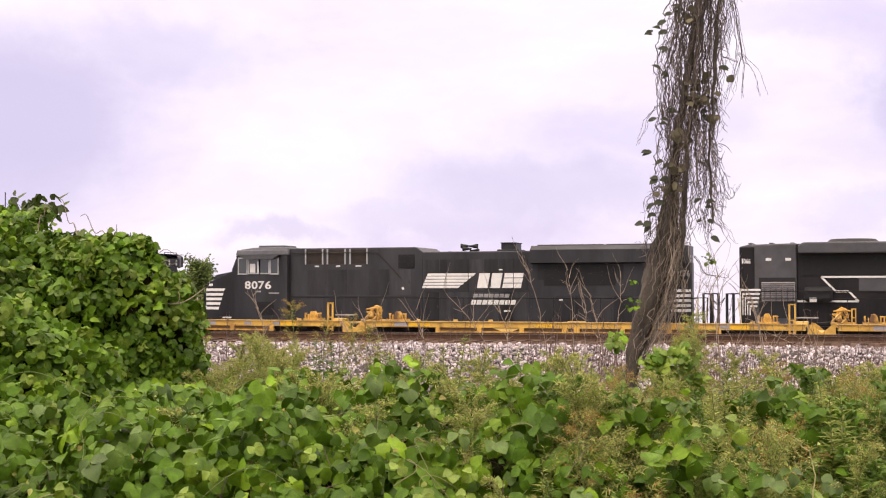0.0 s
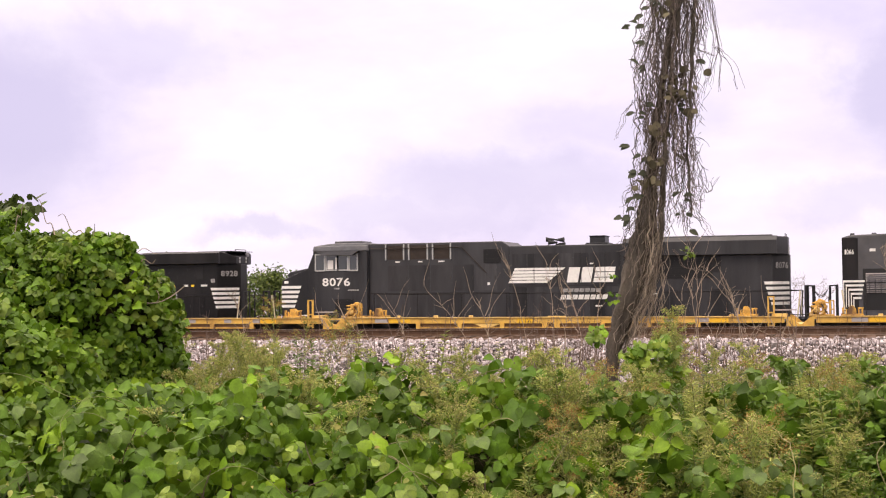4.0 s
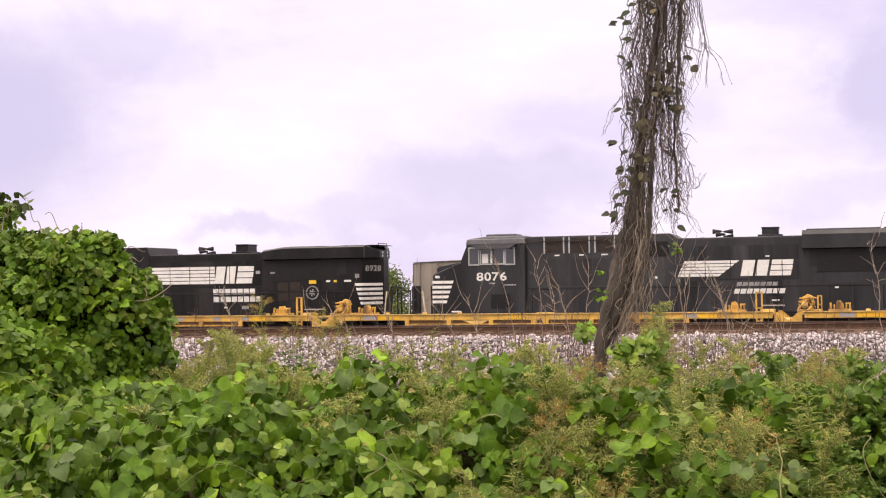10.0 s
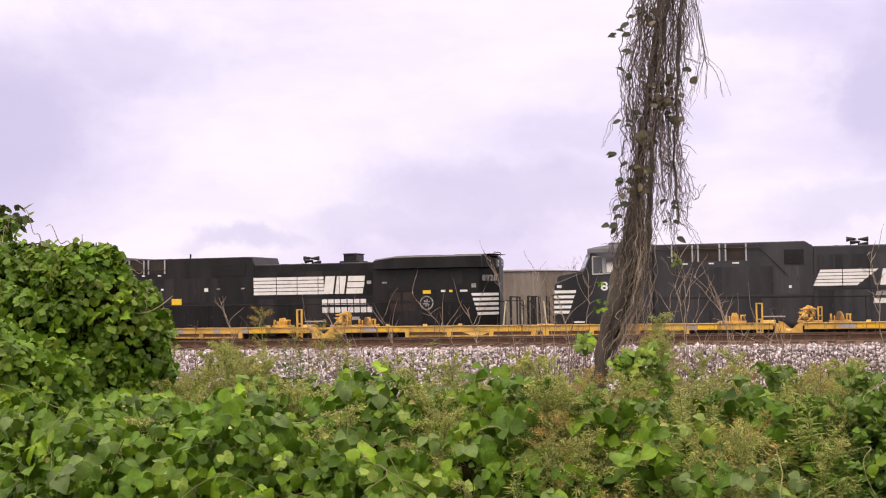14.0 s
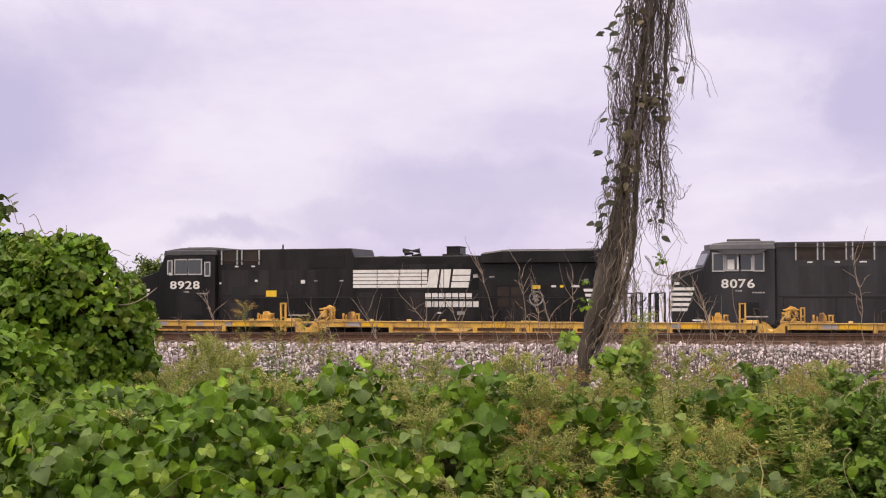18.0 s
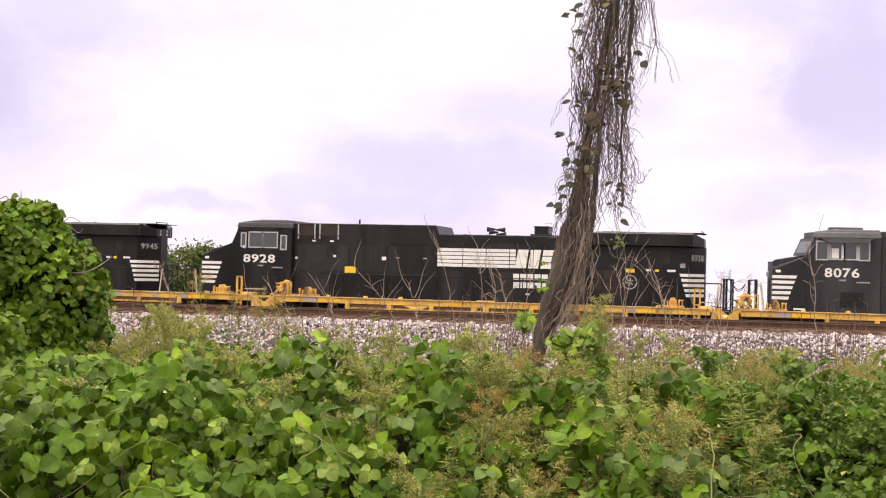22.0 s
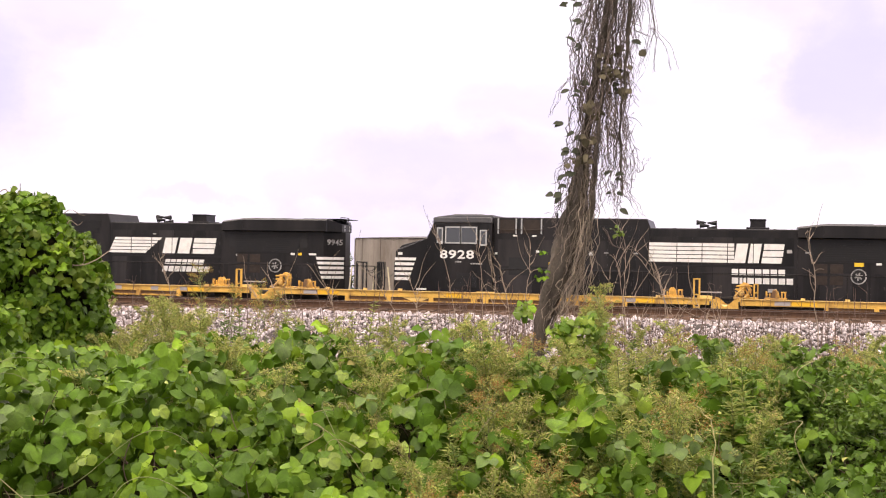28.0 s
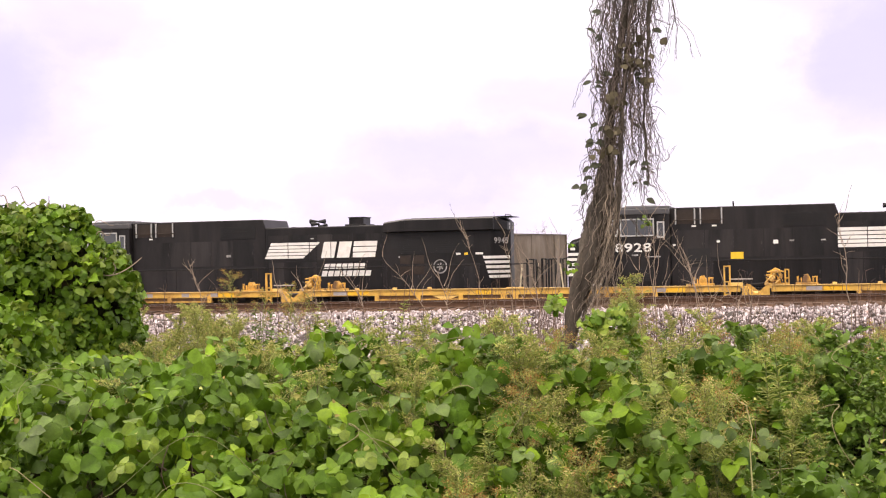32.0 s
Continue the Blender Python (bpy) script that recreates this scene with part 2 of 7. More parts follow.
LEAFY = [(0.0, (0.72, 0.78, 0.6)), (0.4, (0.98, 1.0, 0.9)), (0.72, (1.25, 1.2, 1.05)), (0.9, (1.7, 1.52, 1.2)), (1.0, (2.4, 2.0, 1.5))]
MILD = [(0.0, (0.7, 0.78, 0.7)), (0.5, (1.0, 1.0, 1.0)), (1.0, (1.3, 1.2, 1.1))]
M = {
    "black": principled("black_engine_paint", (0.0085, 0.0082, 0.0088), 0.4, scale=1.3, vary=0.5, fine=30, bump=0.06, dirt=(0.03, 0.0265, 0.0265), dirt_at=(0.42, 0.78), streak=True, spec=0.22),
    "door": principled("dusty_black_door_paint", (0.0096, 0.0092, 0.0096), 0.4, scale=2.2, vary=0.5, fine=30, bump=0.06, dirt=(0.032, 0.028, 0.0275), dirt_at=(0.42, 0.75), streak=True, spec=0.25, rand=0.5),
    "faded": principled("faded_black_engine_paint", (0.02, 0.0203, 0.0228), 0.45, scale=1.1, vary=0.35, fine=30, bump=0.06, dirt=(0.055, 0.054, 0.058), dirt_at=(0.4, 0.75), streak=True, spec=0.3),
    "faded_door": principled("dusty_faded_door_paint", (0.022, 0.022, 0.0242), 0.45, scale=1.8, vary=0.4, fine=30, bump=0.06, dirt=(0.058, 0.056, 0.059), dirt_at=(0.42, 0.72), streak=True, spec=0.3, rand=0.4),
    "roof": principled("weathered_roof_paint", (0.06, 0.06, 0.066), 0.5, scale=2.0, vary=0.25, fine=40, bump=0.05, dirt=(0.075, 0.07, 0.068)),
    "cab_roof": principled("sun_bleached_roof_paint", (0.13, 0.13, 0.138), 0.5, scale=2.0, vary=0.25, fine=40, bump=0.05, dirt=(0.08, 0.074, 0.07)),
    "dark": principled("dark_grille", (0.007, 0.007, 0.008), 0.7, scale=6, fine=60, bump=0.1),
    "filter": principled("brown_dusty_filter_panel", (0.022, 0.014, 0.01), 0.8, scale=5, vary=0.3, fine=50, bump=0.2, dirt=(0.04, 0.026, 0.018)),
    "iron": principled("greasy_running_gear", (0.02, 0.018, 0.017), 0.65, scale=5, fine=40, bump=0.2, dirt=(0.05, 0.038, 0.03)),
    "white": principled("white_engine_lettering", (0.72, 0.71, 0.68), 0.5, scale=5, vary=0.08, fine=50, bump=0.03, dirt=(0.42, 0.4, 0.37), dirt_at=(0.55, 0.85)),
    "dim": principled("faded_white_lettering", (0.36, 0.35, 0.34), 0.6, scale=6, vary=0.2, fine=50, bump=0.03, dirt=(0.1, 0.1, 0.1), dirt_at=(0.45, 0.7)),
    "sign": principled("yellow_sign_paint", (0.75, 0.5, 0.02), 0.5, scale=6, vary=0.1, fine=50, bump=0.03),
    "frame": principled("aluminium_window_frame", (0.42, 0.42, 0.41), 0.4, 0.3, scale=8, vary=0.1, fine=60, bump=0.03),
    "yellow": principled("worn_yellow_car_paint", (0.66, 0.395, 0.07), 0.55, scale=1.3, vary=0.16, fine=25, bump=0.08, dirt=(0.24, 0.12, 0.035), dirt_at=(0.53, 0.72)),
    "pale_yellow": principled("faded_yellow_car_paint", (0.66, 0.45, 0.14), 0.6, scale=2, vary=0.2, fine=30, bump=0.08, dirt=(0.3, 0.17, 0.07), dirt_at=(0.5, 0.72)),
    "grimy_yellow": principled("greasy_yellow_car_paint", (0.56, 0.32, 0.05), 0.65, scale=5, vary=0.25, fine=40, bump=0.15, dirt=(0.12, 0.065, 0.03), dirt_at=(0.46, 0.64)),
    "rust_shade_brown": principled("rust_stained_yellow_web", (0.14, 0.07, 0.02), 0.75, scale=3, vary=0.35, fine=30, bump=0.15, dirt=(0.09, 0.05, 0.026), dirt_at=(0.42, 0.66)),
    "reflector": principled("bright_yellow_reflector", (0.82, 0.47, 0.02), 0.4, scale=3, vary=0.08, fine=40, bump=0.03),
    "primer": principled("grey_worn_patch", (0.34, 0.31, 0.3), 0.6, scale=3, vary=0.15, fine=30, bump=0.06),
    "rail": principled("rusty_rail_steel", (0.085, 0.043, 0.022), 0.75, 0.2, scale=3, vary=0.25, fine=40, bump=0.15, dirt=(0.075, 0.042, 0.026)),
    "railhead": principled("worn_rail_head", (0.2, 0.185, 0.18), 0.35, 0.8, scale=4, vary=0.15, fine=60, bump=0.04),
    "tie": principled("brown_creosoted_tie", (0.08, 0.046, 0.027), 0.85, scale=5, vary=0.3, fine=50, bump=0.5, rand=0.25, dirt=(0.09, 0.06, 0.045)),
    "fouled": principled("rust_stained_fine_ballast", (0.09, 0.05, 0.03), 0.95, scale=3, vary=0.3, fine=35, bump=0.8, dirt=(0.17, 0.13, 0.115), dirt_at=(0.5, 0.8)),
    # bed far darker than its stones, painting the shade in their gaps
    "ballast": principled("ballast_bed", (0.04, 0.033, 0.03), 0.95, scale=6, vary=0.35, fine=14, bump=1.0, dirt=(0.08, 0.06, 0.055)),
    "stone": principled("ballast_stone", (0.425, 0.395, 0.4), 0.9, scale=10, vary=0.2, fine=45, bump=0.4, island=0.3,
                        island_tint=[(0.0, (0.16, 0.13, 0.12)), (0.18, (0.42, 0.37, 0.36)), (0.4, (0.85, 0.81, 0.82)), (0.8, (1.1, 1.05, 1.06)), (0.93, (1.35, 1.31, 1.34)), (1.0, (0.8, 0.62, 0.54))]),
    "soil": principled("weedy_soil", (0.075, 0.07, 0.035), 0.95, scale=0.5, vary=0.35, fine=9, bump=0.6, dirt=(0.05, 0.075, 0.022), dirt_at=(0.4, 0.6)),
    # near-black backing that puts shade between the leaves
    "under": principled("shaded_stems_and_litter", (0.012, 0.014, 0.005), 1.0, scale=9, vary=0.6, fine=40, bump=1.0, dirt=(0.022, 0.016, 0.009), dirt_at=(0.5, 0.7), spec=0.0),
    "kudzu": principled("kudzu_leaf", (0.066, 0.128, 0.008), 0.45, scale=1.7, vary=0.38, fine=45, bump=0.25, island=0.3, island_tint=LEAFY, through_light=0.14, spec=0.15),
    "kudzu_single": principled("kudzu_leaf_single", (0.066, 0.128, 0.008), 0.45, scale=1.7, vary=0.38, fine=45, bump=0.25, rand=0.3, island_tint=LEAFY, through_light=0.14, spec=0.15),
    "kudzu_broad": principled("broad_grey_green_leaf", (0.078, 0.135, 0.014), 0.42, scale=1.7, vary=0.38, fine=45, bump=0.25, rand=0.22, through_light=0.14, spec=0.4),
    "kudzu_pale": principled("pale_kudzu_leaf", (0.12, 0.18, 0.018), 0.45, scale=1.7, vary=0.38, fine=45, bump=0.25, island=0.3, island_tint=MILD, through_light=0.2, spec=0.24),
    "kudzu_young": principled("pale_young_leaf", (0.15, 0.22, 0.016), 0.42, scale=1.7, vary=0.38, fine=45, bump=0.25, rand=0.22, through_light=0.14, spec=0.4),
    "tan_runner": principled("tan_green_runner", (0.2, 0.18, 0.08), 0.75, scale=8, vary=0.25, fine=60, bump=0.2),
    "yellowed": principled("yellowing_leaf", (0.36, 0.38, 0.13), 0.7, scale=8, vary=0.25, fine=60, bump=0.0, island=0.3, island_tint=[(0.0, (0.8, 0.55, 0.5)), (0.5, (1.0, 1.0, 0.8)), (1.0, (1.3, 1.35, 1.3))], through_light=0.3, spec=0.25),
    "weed": principled("fine_weed_leaf", (0.3, 0.345, 0.088), 0.6, scale=8, vary=0.2, fine=60, bump=0.0, island=0.25, island_tint=MILD, through_light=0.42, spec=0.25),
    "herb": principled("deep_green_weed_leaf", (0.105, 0.18, 0.025), 0.55, scale=8, vary=0.2, fine=60, bump=0.0, island=0.25, island_tint=MILD, through_light=0.3, spec=0.25),
    "seed": principled("tan_seed_head", (0.5, 0.4, 0.19), 0.9, scale=8, vary=0.25, fine=40, bump=0.0, island=0.3, through_light=0.25, spec=0.1),
    "rust_seed": principled("russet_seed_head", (0.36, 0.205, 0.07), 0.9, scale=8, vary=0.25, fine=40, bump=0.0, island=0.3, through_light=0.25, spec=0.1),
    "straw": principled("dead_grey_stalk", (0.27, 0.21, 0.16), 0.85, scale=8, vary=0.25, fine=60, bump=0.2),
    "creeper": principled("dry_creeper_root", (0.23, 0.185, 0.142), 0.9, scale=8, vary=0.3, fine=60, bump=0.3, island=0.6),
    "pale_stem": principled("pale_yellow_green_stem", (0.42, 0.39, 0.17), 0.7, scale=8, vary=0.2, fine=60, bump=0.1),
    "twig": principled("brown_dead_stem", (0.13, 0.085, 0.068), 0.9, scale=8, vary=0.3, fine=60, bump=0.2),
    "stem": principled("green_brown_stem", (0.14, 0.16, 0.05), 0.8, scale=8, vary=0.25, fine=60, bump=0.2),
    "bark": principled("grey_brown_bark", (0.078, 0.063, 0.049), 0.95, scale=9, vary=0.5, fine=45, bump=1.0, dirt=(0.035, 0.03, 0.022), dirt_at=(0.45, 0.7), streak=True),
    "vine": principled("dry_vine_strand", (0.13, 0.1, 0.085), 0.9, scale=8, vary=0.3, fine=50, bump=0.3, island=0.55),
    "vineleaf": principled("vine_leaf_on_trunk", (0.05, 0.055, 0.032), 0.6, scale=8, vary=0.15, fine=60, bump=0.2, island=0.25, through_light=0.25, spec=0.25),
    "sapling": principled("dark_sapling_leaf", (0.06, 0.085, 0.02), 0.5, scale=5, vary=0.2, fine=40, bump=0.0, island=0.35, through_light=0.15, spec=0.3),
    "matted": principled("matted_dead_leaf", (0.11, 0.095, 0.06), 0.85, scale=8, vary=0.25, fine=60, bump=0.1, island=0.35, through_light=0.15, spec=0.2),
    "tree": principled("far_tree_leaf", (0.09, 0.125, 0.038), 0.7, scale=5, vary=0.2, fine=40, bump=0.0, island=0.35, island_tint=LEAFY, through_light=0.2, spec=0.2),
    "concrete": principled("stained_concrete", (0.25, 0.215, 0.185), 0.9, scale=1.6, vary=0.2, fine=20, bump=0.3, dirt=(0.13, 0.1, 0.078), dirt_at=(0.45, 0.66), streak=True),
    "tank_roof": principled("dark_tank_roof", (0.09, 0.085, 0.085), 0.8, scale=2, vary=0.2, fine=30, bump=0.2),
    "cream": principled("cream_handrail_paint", (0.62, 0.55, 0.38), 0.55, scale=5, vary=0.15, fine=50, bump=0.05, dirt=(0.3, 0.24, 0.15)),
}
glass = bpy.data.materials.new("cab_glass")
glass.use_nodes = True
gb = glass.node_tree.nodes["Principled BSDF"]
gb.inputs["Base Color"].default_value = (0.03, 0.035, 0.035, 1)
gb.inputs["Roughness"].default_value, gb.inputs["Specular IOR Level"].default_value = 0.08, 0.9
M["glass"] = glass


# ---------------------------------------------------------------- mesh helpers
def part(name, bm, material, parent=None, label=""):
    me = bpy.data.meshes.new(name)
    bm.to_mesh(me)
    bm.free()
    return hang(name, me, material, parent, label)


def hang(name, me, material, parent=None, label=""):
    """Link a mesh as one object, under a thing if one is given."""
    if material is not None and not me.materials:
        me.materials.append(M[material])
    ob = new(name, me)
    if parent is not None:
        ob.parent = parent
    if label:
        tagged(ob, label)
    return ob


def thing(name, m, label, category, group="", kind=""):
    ob = new(name)
    ob.empty_display_size = 0.2
    ob.matrix_basis = m
    return tagged(ob, label, category, group, kind)


def add_box(bm, x0, x1, y0, y1, z0, z1, bevel=0.0):
    r = bmesh.ops.create_cube(bm, size=1.0)
    bmesh.ops.scale(bm, vec=(x1 - x0, y1 - y0, z1 - z0), verts=r["verts"])
    bmesh.ops.translate(bm, vec=((x0 + x1) / 2, (y0 + y1) / 2, (z0 + z1) / 2), verts=r["verts"])
    if bevel:
        edges = list({e for v in r["verts"] for e in v.link_edges})
        bmesh.ops.bevel(bm, geom=edges, offset=bevel, segments=2, affect="EDGES", profile=0.6)


def box(name, x0, x1, y0, y1, z0, z1, material, parent=None, bevel=0.0, label=""):
    bm = bmesh.new()
    add_box(bm, x0, x1, y0, y1, z0, z1, bevel)
    return part(name, bm, material, parent, label)


def add_prism(bm, outline, y0, y1, bevel=0.0):
    """A side outline of (x, z) points pushed from y0 to y1."""
    a = [bm.verts.new((x, y0, z)) for x, z in outline]
    b = [bm.verts.new((x, y1, z)) for x, z in outline]
    faces = [bm.faces.new(a), bm.faces.new(b[::-1])]
    for i in range(len(a)):
        j = (i + 1) % len(a)
        faces.append(bm.faces.new((a[j], a[i], b[i], b[j])))
    bmesh.ops.recalc_face_normals(bm, faces=faces)
    if bevel:
        edges = list({e for f in faces for e in f.edges})
        bmesh.ops.bevel(bm, geom=edges, offset=bevel, segments=2, affect="EDGES", profile=0.6)


def prism(name, outline, y0, y1, material, parent=None, bevel=0.0, label=""):
    bm = bmesh.new()
    add_prism(bm, outline, y0, y1, bevel)
    return part(name, bm, material, parent, label)


class Soup:
    """Vertices and faces gathered with numpy, for what is too many for bmesh."""

    def __init__(self):
        self.v, self.f, self.n = [], [], 0

    def add(self, verts, faces):
        self.v.append(np.asarray(verts, float))
        self.f.append(np.asarray(faces, int) + self.n)
        self.n += len(verts)

    def many(self, template, faces, mats, places):
        """The template, once for each 3x3 matrix and place."""
        template = np.asarray(template, float)
        faces = np.asarray(faces, int)
        if not len(places):
            return
        v = np.einsum("nij,kj->nki", mats, template) + places[:, None, :]
        k = len(template)
        f = faces[None] + (np.arange(len(places)) * k)[:, None, None] + self.n
        self.v.append(v.reshape(-1, 3))
        self.f.append(f.reshape(-1, faces.shape[1]))
        self.n += len(places) * k

    def tube(self, pts, r0, r1, sides=5):
        pts = np.asarray(pts, float)
        n = len(pts)
        d = np.gradient(pts, axis=0)
        d /= np.linalg.norm(d, axis=1)[:, None] + 1e-9
        ref = np.where(np.abs(d[:, 2:3]) > 0.9, np.array([[1.0, 0, 0]]), np.array([[0, 0, 1.0]]))
        a = np.cross(d, ref)
        a /= np.linalg.norm(a, axis=1)[:, None] + 1e-9
        b = np.cross(d, a)
        w = np.linspace(0, 2 * np.pi, sides, endpoint=False)
        rr = np.linspace(r0, r1, n)[:, None, None]
        ring = pts[:, None] + rr * (np.cos(w)[None, :, None] * a[:, None] + np.sin(w)[None, :, None] * b[:, None])
        f = []
        for i in range(n - 1):
            for j in range(sides):
                k = (j + 1) % sides
                p, q, s, u = i * sides + j, i * sides + k, (i + 1) * sides + k, (i + 1) * sides + j
                f += [(p, q, s), (p, s, u)]
        for j in range(1, sides - 1):
            f += [(0, j, j + 1), ((n - 1) * sides, (n - 1) * sides + j + 1, (n - 1) * sides + j)]
        self.add(ring.reshape(-1, 3), f)

    def mesh(self, name, smooth=False):
        me = bpy.data.meshes.new(name)
        v, f = np.concatenate(self.v), np.concatenate(self.f)
        me.vertices.add(len(v))
        me.vertices.foreach_set("co", v.ravel().astype(np.float32))
        me.loops.add(f.size)
        me.loops.foreach_set("vertex_index", f.ravel().astype(np.int32))
        me.polygons.add(len(f))
        me.polygons.foreach_set("loop_start", (np.arange(len(f)) * f.shape[1]).astype(np.int32))
        me.update(calc_edges=True)
        if smooth:
            me.shade_smooth()
        return me


def bar(bm, a, b, r, sides=6):
    """A round bar from a to b."""
    a, b = Vector(a), Vector(b)
    d = b - a
    m = Matrix.Translation((a + b) / 2) @ d.to_track_quat("Z", "Y").to_matrix().to_4x4()
    bmesh.ops.create_cone(bm, cap_ends=True, segments=sides, radius1=r, radius2=r, depth=d.length, matrix=m)


rng = np.random.default_rng(7)
VIEW = radians(18.3)


def ahead(u, d, z):
    """A place u metres across and d metres ahead of the lens as it first points, at the height z."""
    return np.stack([u * math.cos(VIEW) - d * math.sin(VIEW) + 0 * z, u * math.sin(VIEW) + d * math.cos(VIEW) + 0 * z, z + 0 * u], -1)


# ---------------------------------------------------------------- ground, tracks, ballast
Y_ENGINE, Y_FLAT, Y_NEAR = 49.75, 45.2, 40.9      # centre lines of the three tracks
Z_FLAT, Z_NEAR = 0.79, 1.65                       # rail tops; the engines' rails lie at 0
GRADE = 0.0052                                    # the near track climbs a little to the right


def ground_height(y):
    keys = [(-400, 1.2), (-6, 1.3), (4, 1.35), (9, 1.1), (20, 0.25), (34, 0.05), (38, -0.1), (41, -0.5), (53, -0.5), (2500, -68.0)]
    ys, zs = zip(*keys)
    return np.interp(y, ys, zs)


def build_ground():
    xs = np.unique(np.concatenate([np.linspace(-2500, 2500, 26), np.linspace(-60, 50, 80)]))
    ys = np.unique(np.concatenate([np.linspace(-400, 2500, 24), np.linspace(-8, 60, 80)]))
    gx, gy = np.meshgrid(xs, ys, indexing="ij")
    gz = ground_height(gy) + 0.06 * np.sin(gx * 0.9) * np.sin(gy * 1.1) * (gy < 36)
    v = np.stack([gx, gy, gz], -1).reshape(-1, 3)
    n = len(ys)
    i, j = np.meshgrid(np.arange(len(xs) - 1), np.arange(n - 1), indexing="ij")
    a = (i * n + j).ravel()
    s = Soup()
    s.add(v, np.stack([a, a + n, a + n + 1, a + 1], -1))
    ob = hang("ground", s.mesh("ground", True), "soil")
    tagged(ob, "weedy grassy soil running out to the horizon", "ground", kind="structure")


def strip(name, profile, material, label, x0=-75.0, x1=60.0, step=1.0, rough=0.03):
    """A long bank with this (y, z) profile along the tracks."""
    xs = np.arange(x0, x1 + step, step)
    v = np.array([[(x, y, z) for y, z in profile] for x in xs])
    v[:, 1:-1, 2] += rng.normal(0, rough, (len(xs), len(profile) - 2))
    v[:, 1:, 2] += GRADE * xs[:, None] * np.array([y < 42.5 for y, z in profile[1:]])
    n = len(profile)
    i, j = np.meshgrid(np.arange(len(xs) - 1), np.arange(n - 1), indexing="ij")
    a = (i * n + j).ravel()
    s = Soup()
    s.add(v.reshape(-1, 3), np.stack([a, a + n, a + n + 1, a + 1], -1))
    return tagged(hang(name, s.mesh(name, True), material), label, "ballast", kind="structure")


SLOPE = [(36.6, -0.1), (37.1, 0.08), (37.7, 0.45), (38.3, 0.86), (38.9, 1.2), (39.25, 1.29), (39.5, 1.31)]
CUBE_V = np.array([(-1, -1, -1), (1, -1, -1), (1, 1, -1), (-1, 1, -1), (-1, -1, 1), (1, -1, 1), (1, 1, 1), (-1, 1, 1)]) * 0.72
CUBE_F = [(0, 2, 1), (0, 3, 2), (4, 5, 6), (4, 6, 7), (0, 1, 5), (0, 5, 4), (1, 2, 6), (1, 6, 5), (2, 3, 7), (2, 7, 6), (3, 0, 4), (3, 4, 7)]
GOLD = (1 + 5 ** 0.5) / 2
ICO_V = np.array([(-1, GOLD, 0), (1, GOLD, 0), (-1, -GOLD, 0), (1, -GOLD, 0), (0, -1, GOLD), (0, 1, GOLD), (0, -1, -GOLD), (0, 1, -GOLD),
                  (GOLD, 0, -1), (GOLD, 0, 1), (-GOLD, 0, -1), (-GOLD, 0, 1)]) / 1.9
ICO_F = [(0, 11, 5), (0, 5, 1), (0, 1, 7), (0, 7, 10), (0, 10, 11), (1, 5, 9), (5, 11, 4), (11, 10, 2), (10, 7, 6), (7, 1, 8), (3, 9, 4), (3, 4, 2),
         (3, 2, 6), (3, 6, 8), (3, 8, 9), (4, 9, 5), (2, 4, 11), (6, 2, 10), (8, 6, 7), (9, 8, 1)]


def random_turns(n):
    q = rng.normal(size=(n, 4))
    q /= np.linalg.norm(q, axis=1)[:, None]
    w, x, y, z = q.T
    return np.stack([np.stack([1 - 2 * (y * y + z * z), 2 * (x * y - z * w), 2 * (x * z + y * w)], -1),
                     np.stack([2 * (x * y + z * w), 1 - 2 * (x * x + z * z), 2 * (y * z - x * w)], -1),
                     np.stack([2 * (x * z - y * w), 2 * (y * z + x * w), 1 - 2 * (x * x + y * y)], -1)], -2)


def build_stones():
    s = Soup()
    ys, zs = zip(*SLOPE)
    n = 50000
    x = rng.uniform(-30, 12, n)
    y = rng.uniform(36.9, 39.55, n)
    z = np.interp(y, ys, zs) + GRADE * x + rng.uniform(-0.03, 0.05, n)
    size = rng.gamma(4, 0.0097, n).clip(0.02, 0.1)
    mats = random_turns(n) * (size[:, None] * rng.uniform(0.42, 1.3, (n, 3)))[:, None, :]
    p = np.stack([x, y, z], -1)
    for k in range(12):                   # twelve different broken shapes
        if k % 6:
            s.many(CUBE_V * rng.uniform(0.55, 1.25, (8, 3)), CUBE_F, mats[k::12], p[k::12])
        else:
            s.many(ICO_V * rng.uniform(0.55, 1.3, (12, 1)), ICO_F, mats[k::12], p[k::12])
    ob = hang("ballast_stones", s.mesh("ballast_stones"), "stone")
    tagged(ob, "loose pale grey and pinkish crushed ballast stones on the embankment slope", "ballast", kind="stuff")


def rail_outline(z):
    half = [(0.0, 0), (0.036, 0), (0.037, -0.03), (0.012, -0.045), (0.009, -0.145), (0.07, -0.165), (0.07, -0.18), (0.0, -0.18)]
    return [(a, z + b) for a, b in half] + [(-a, z + b) for a, b in half[-2:0:-1]]


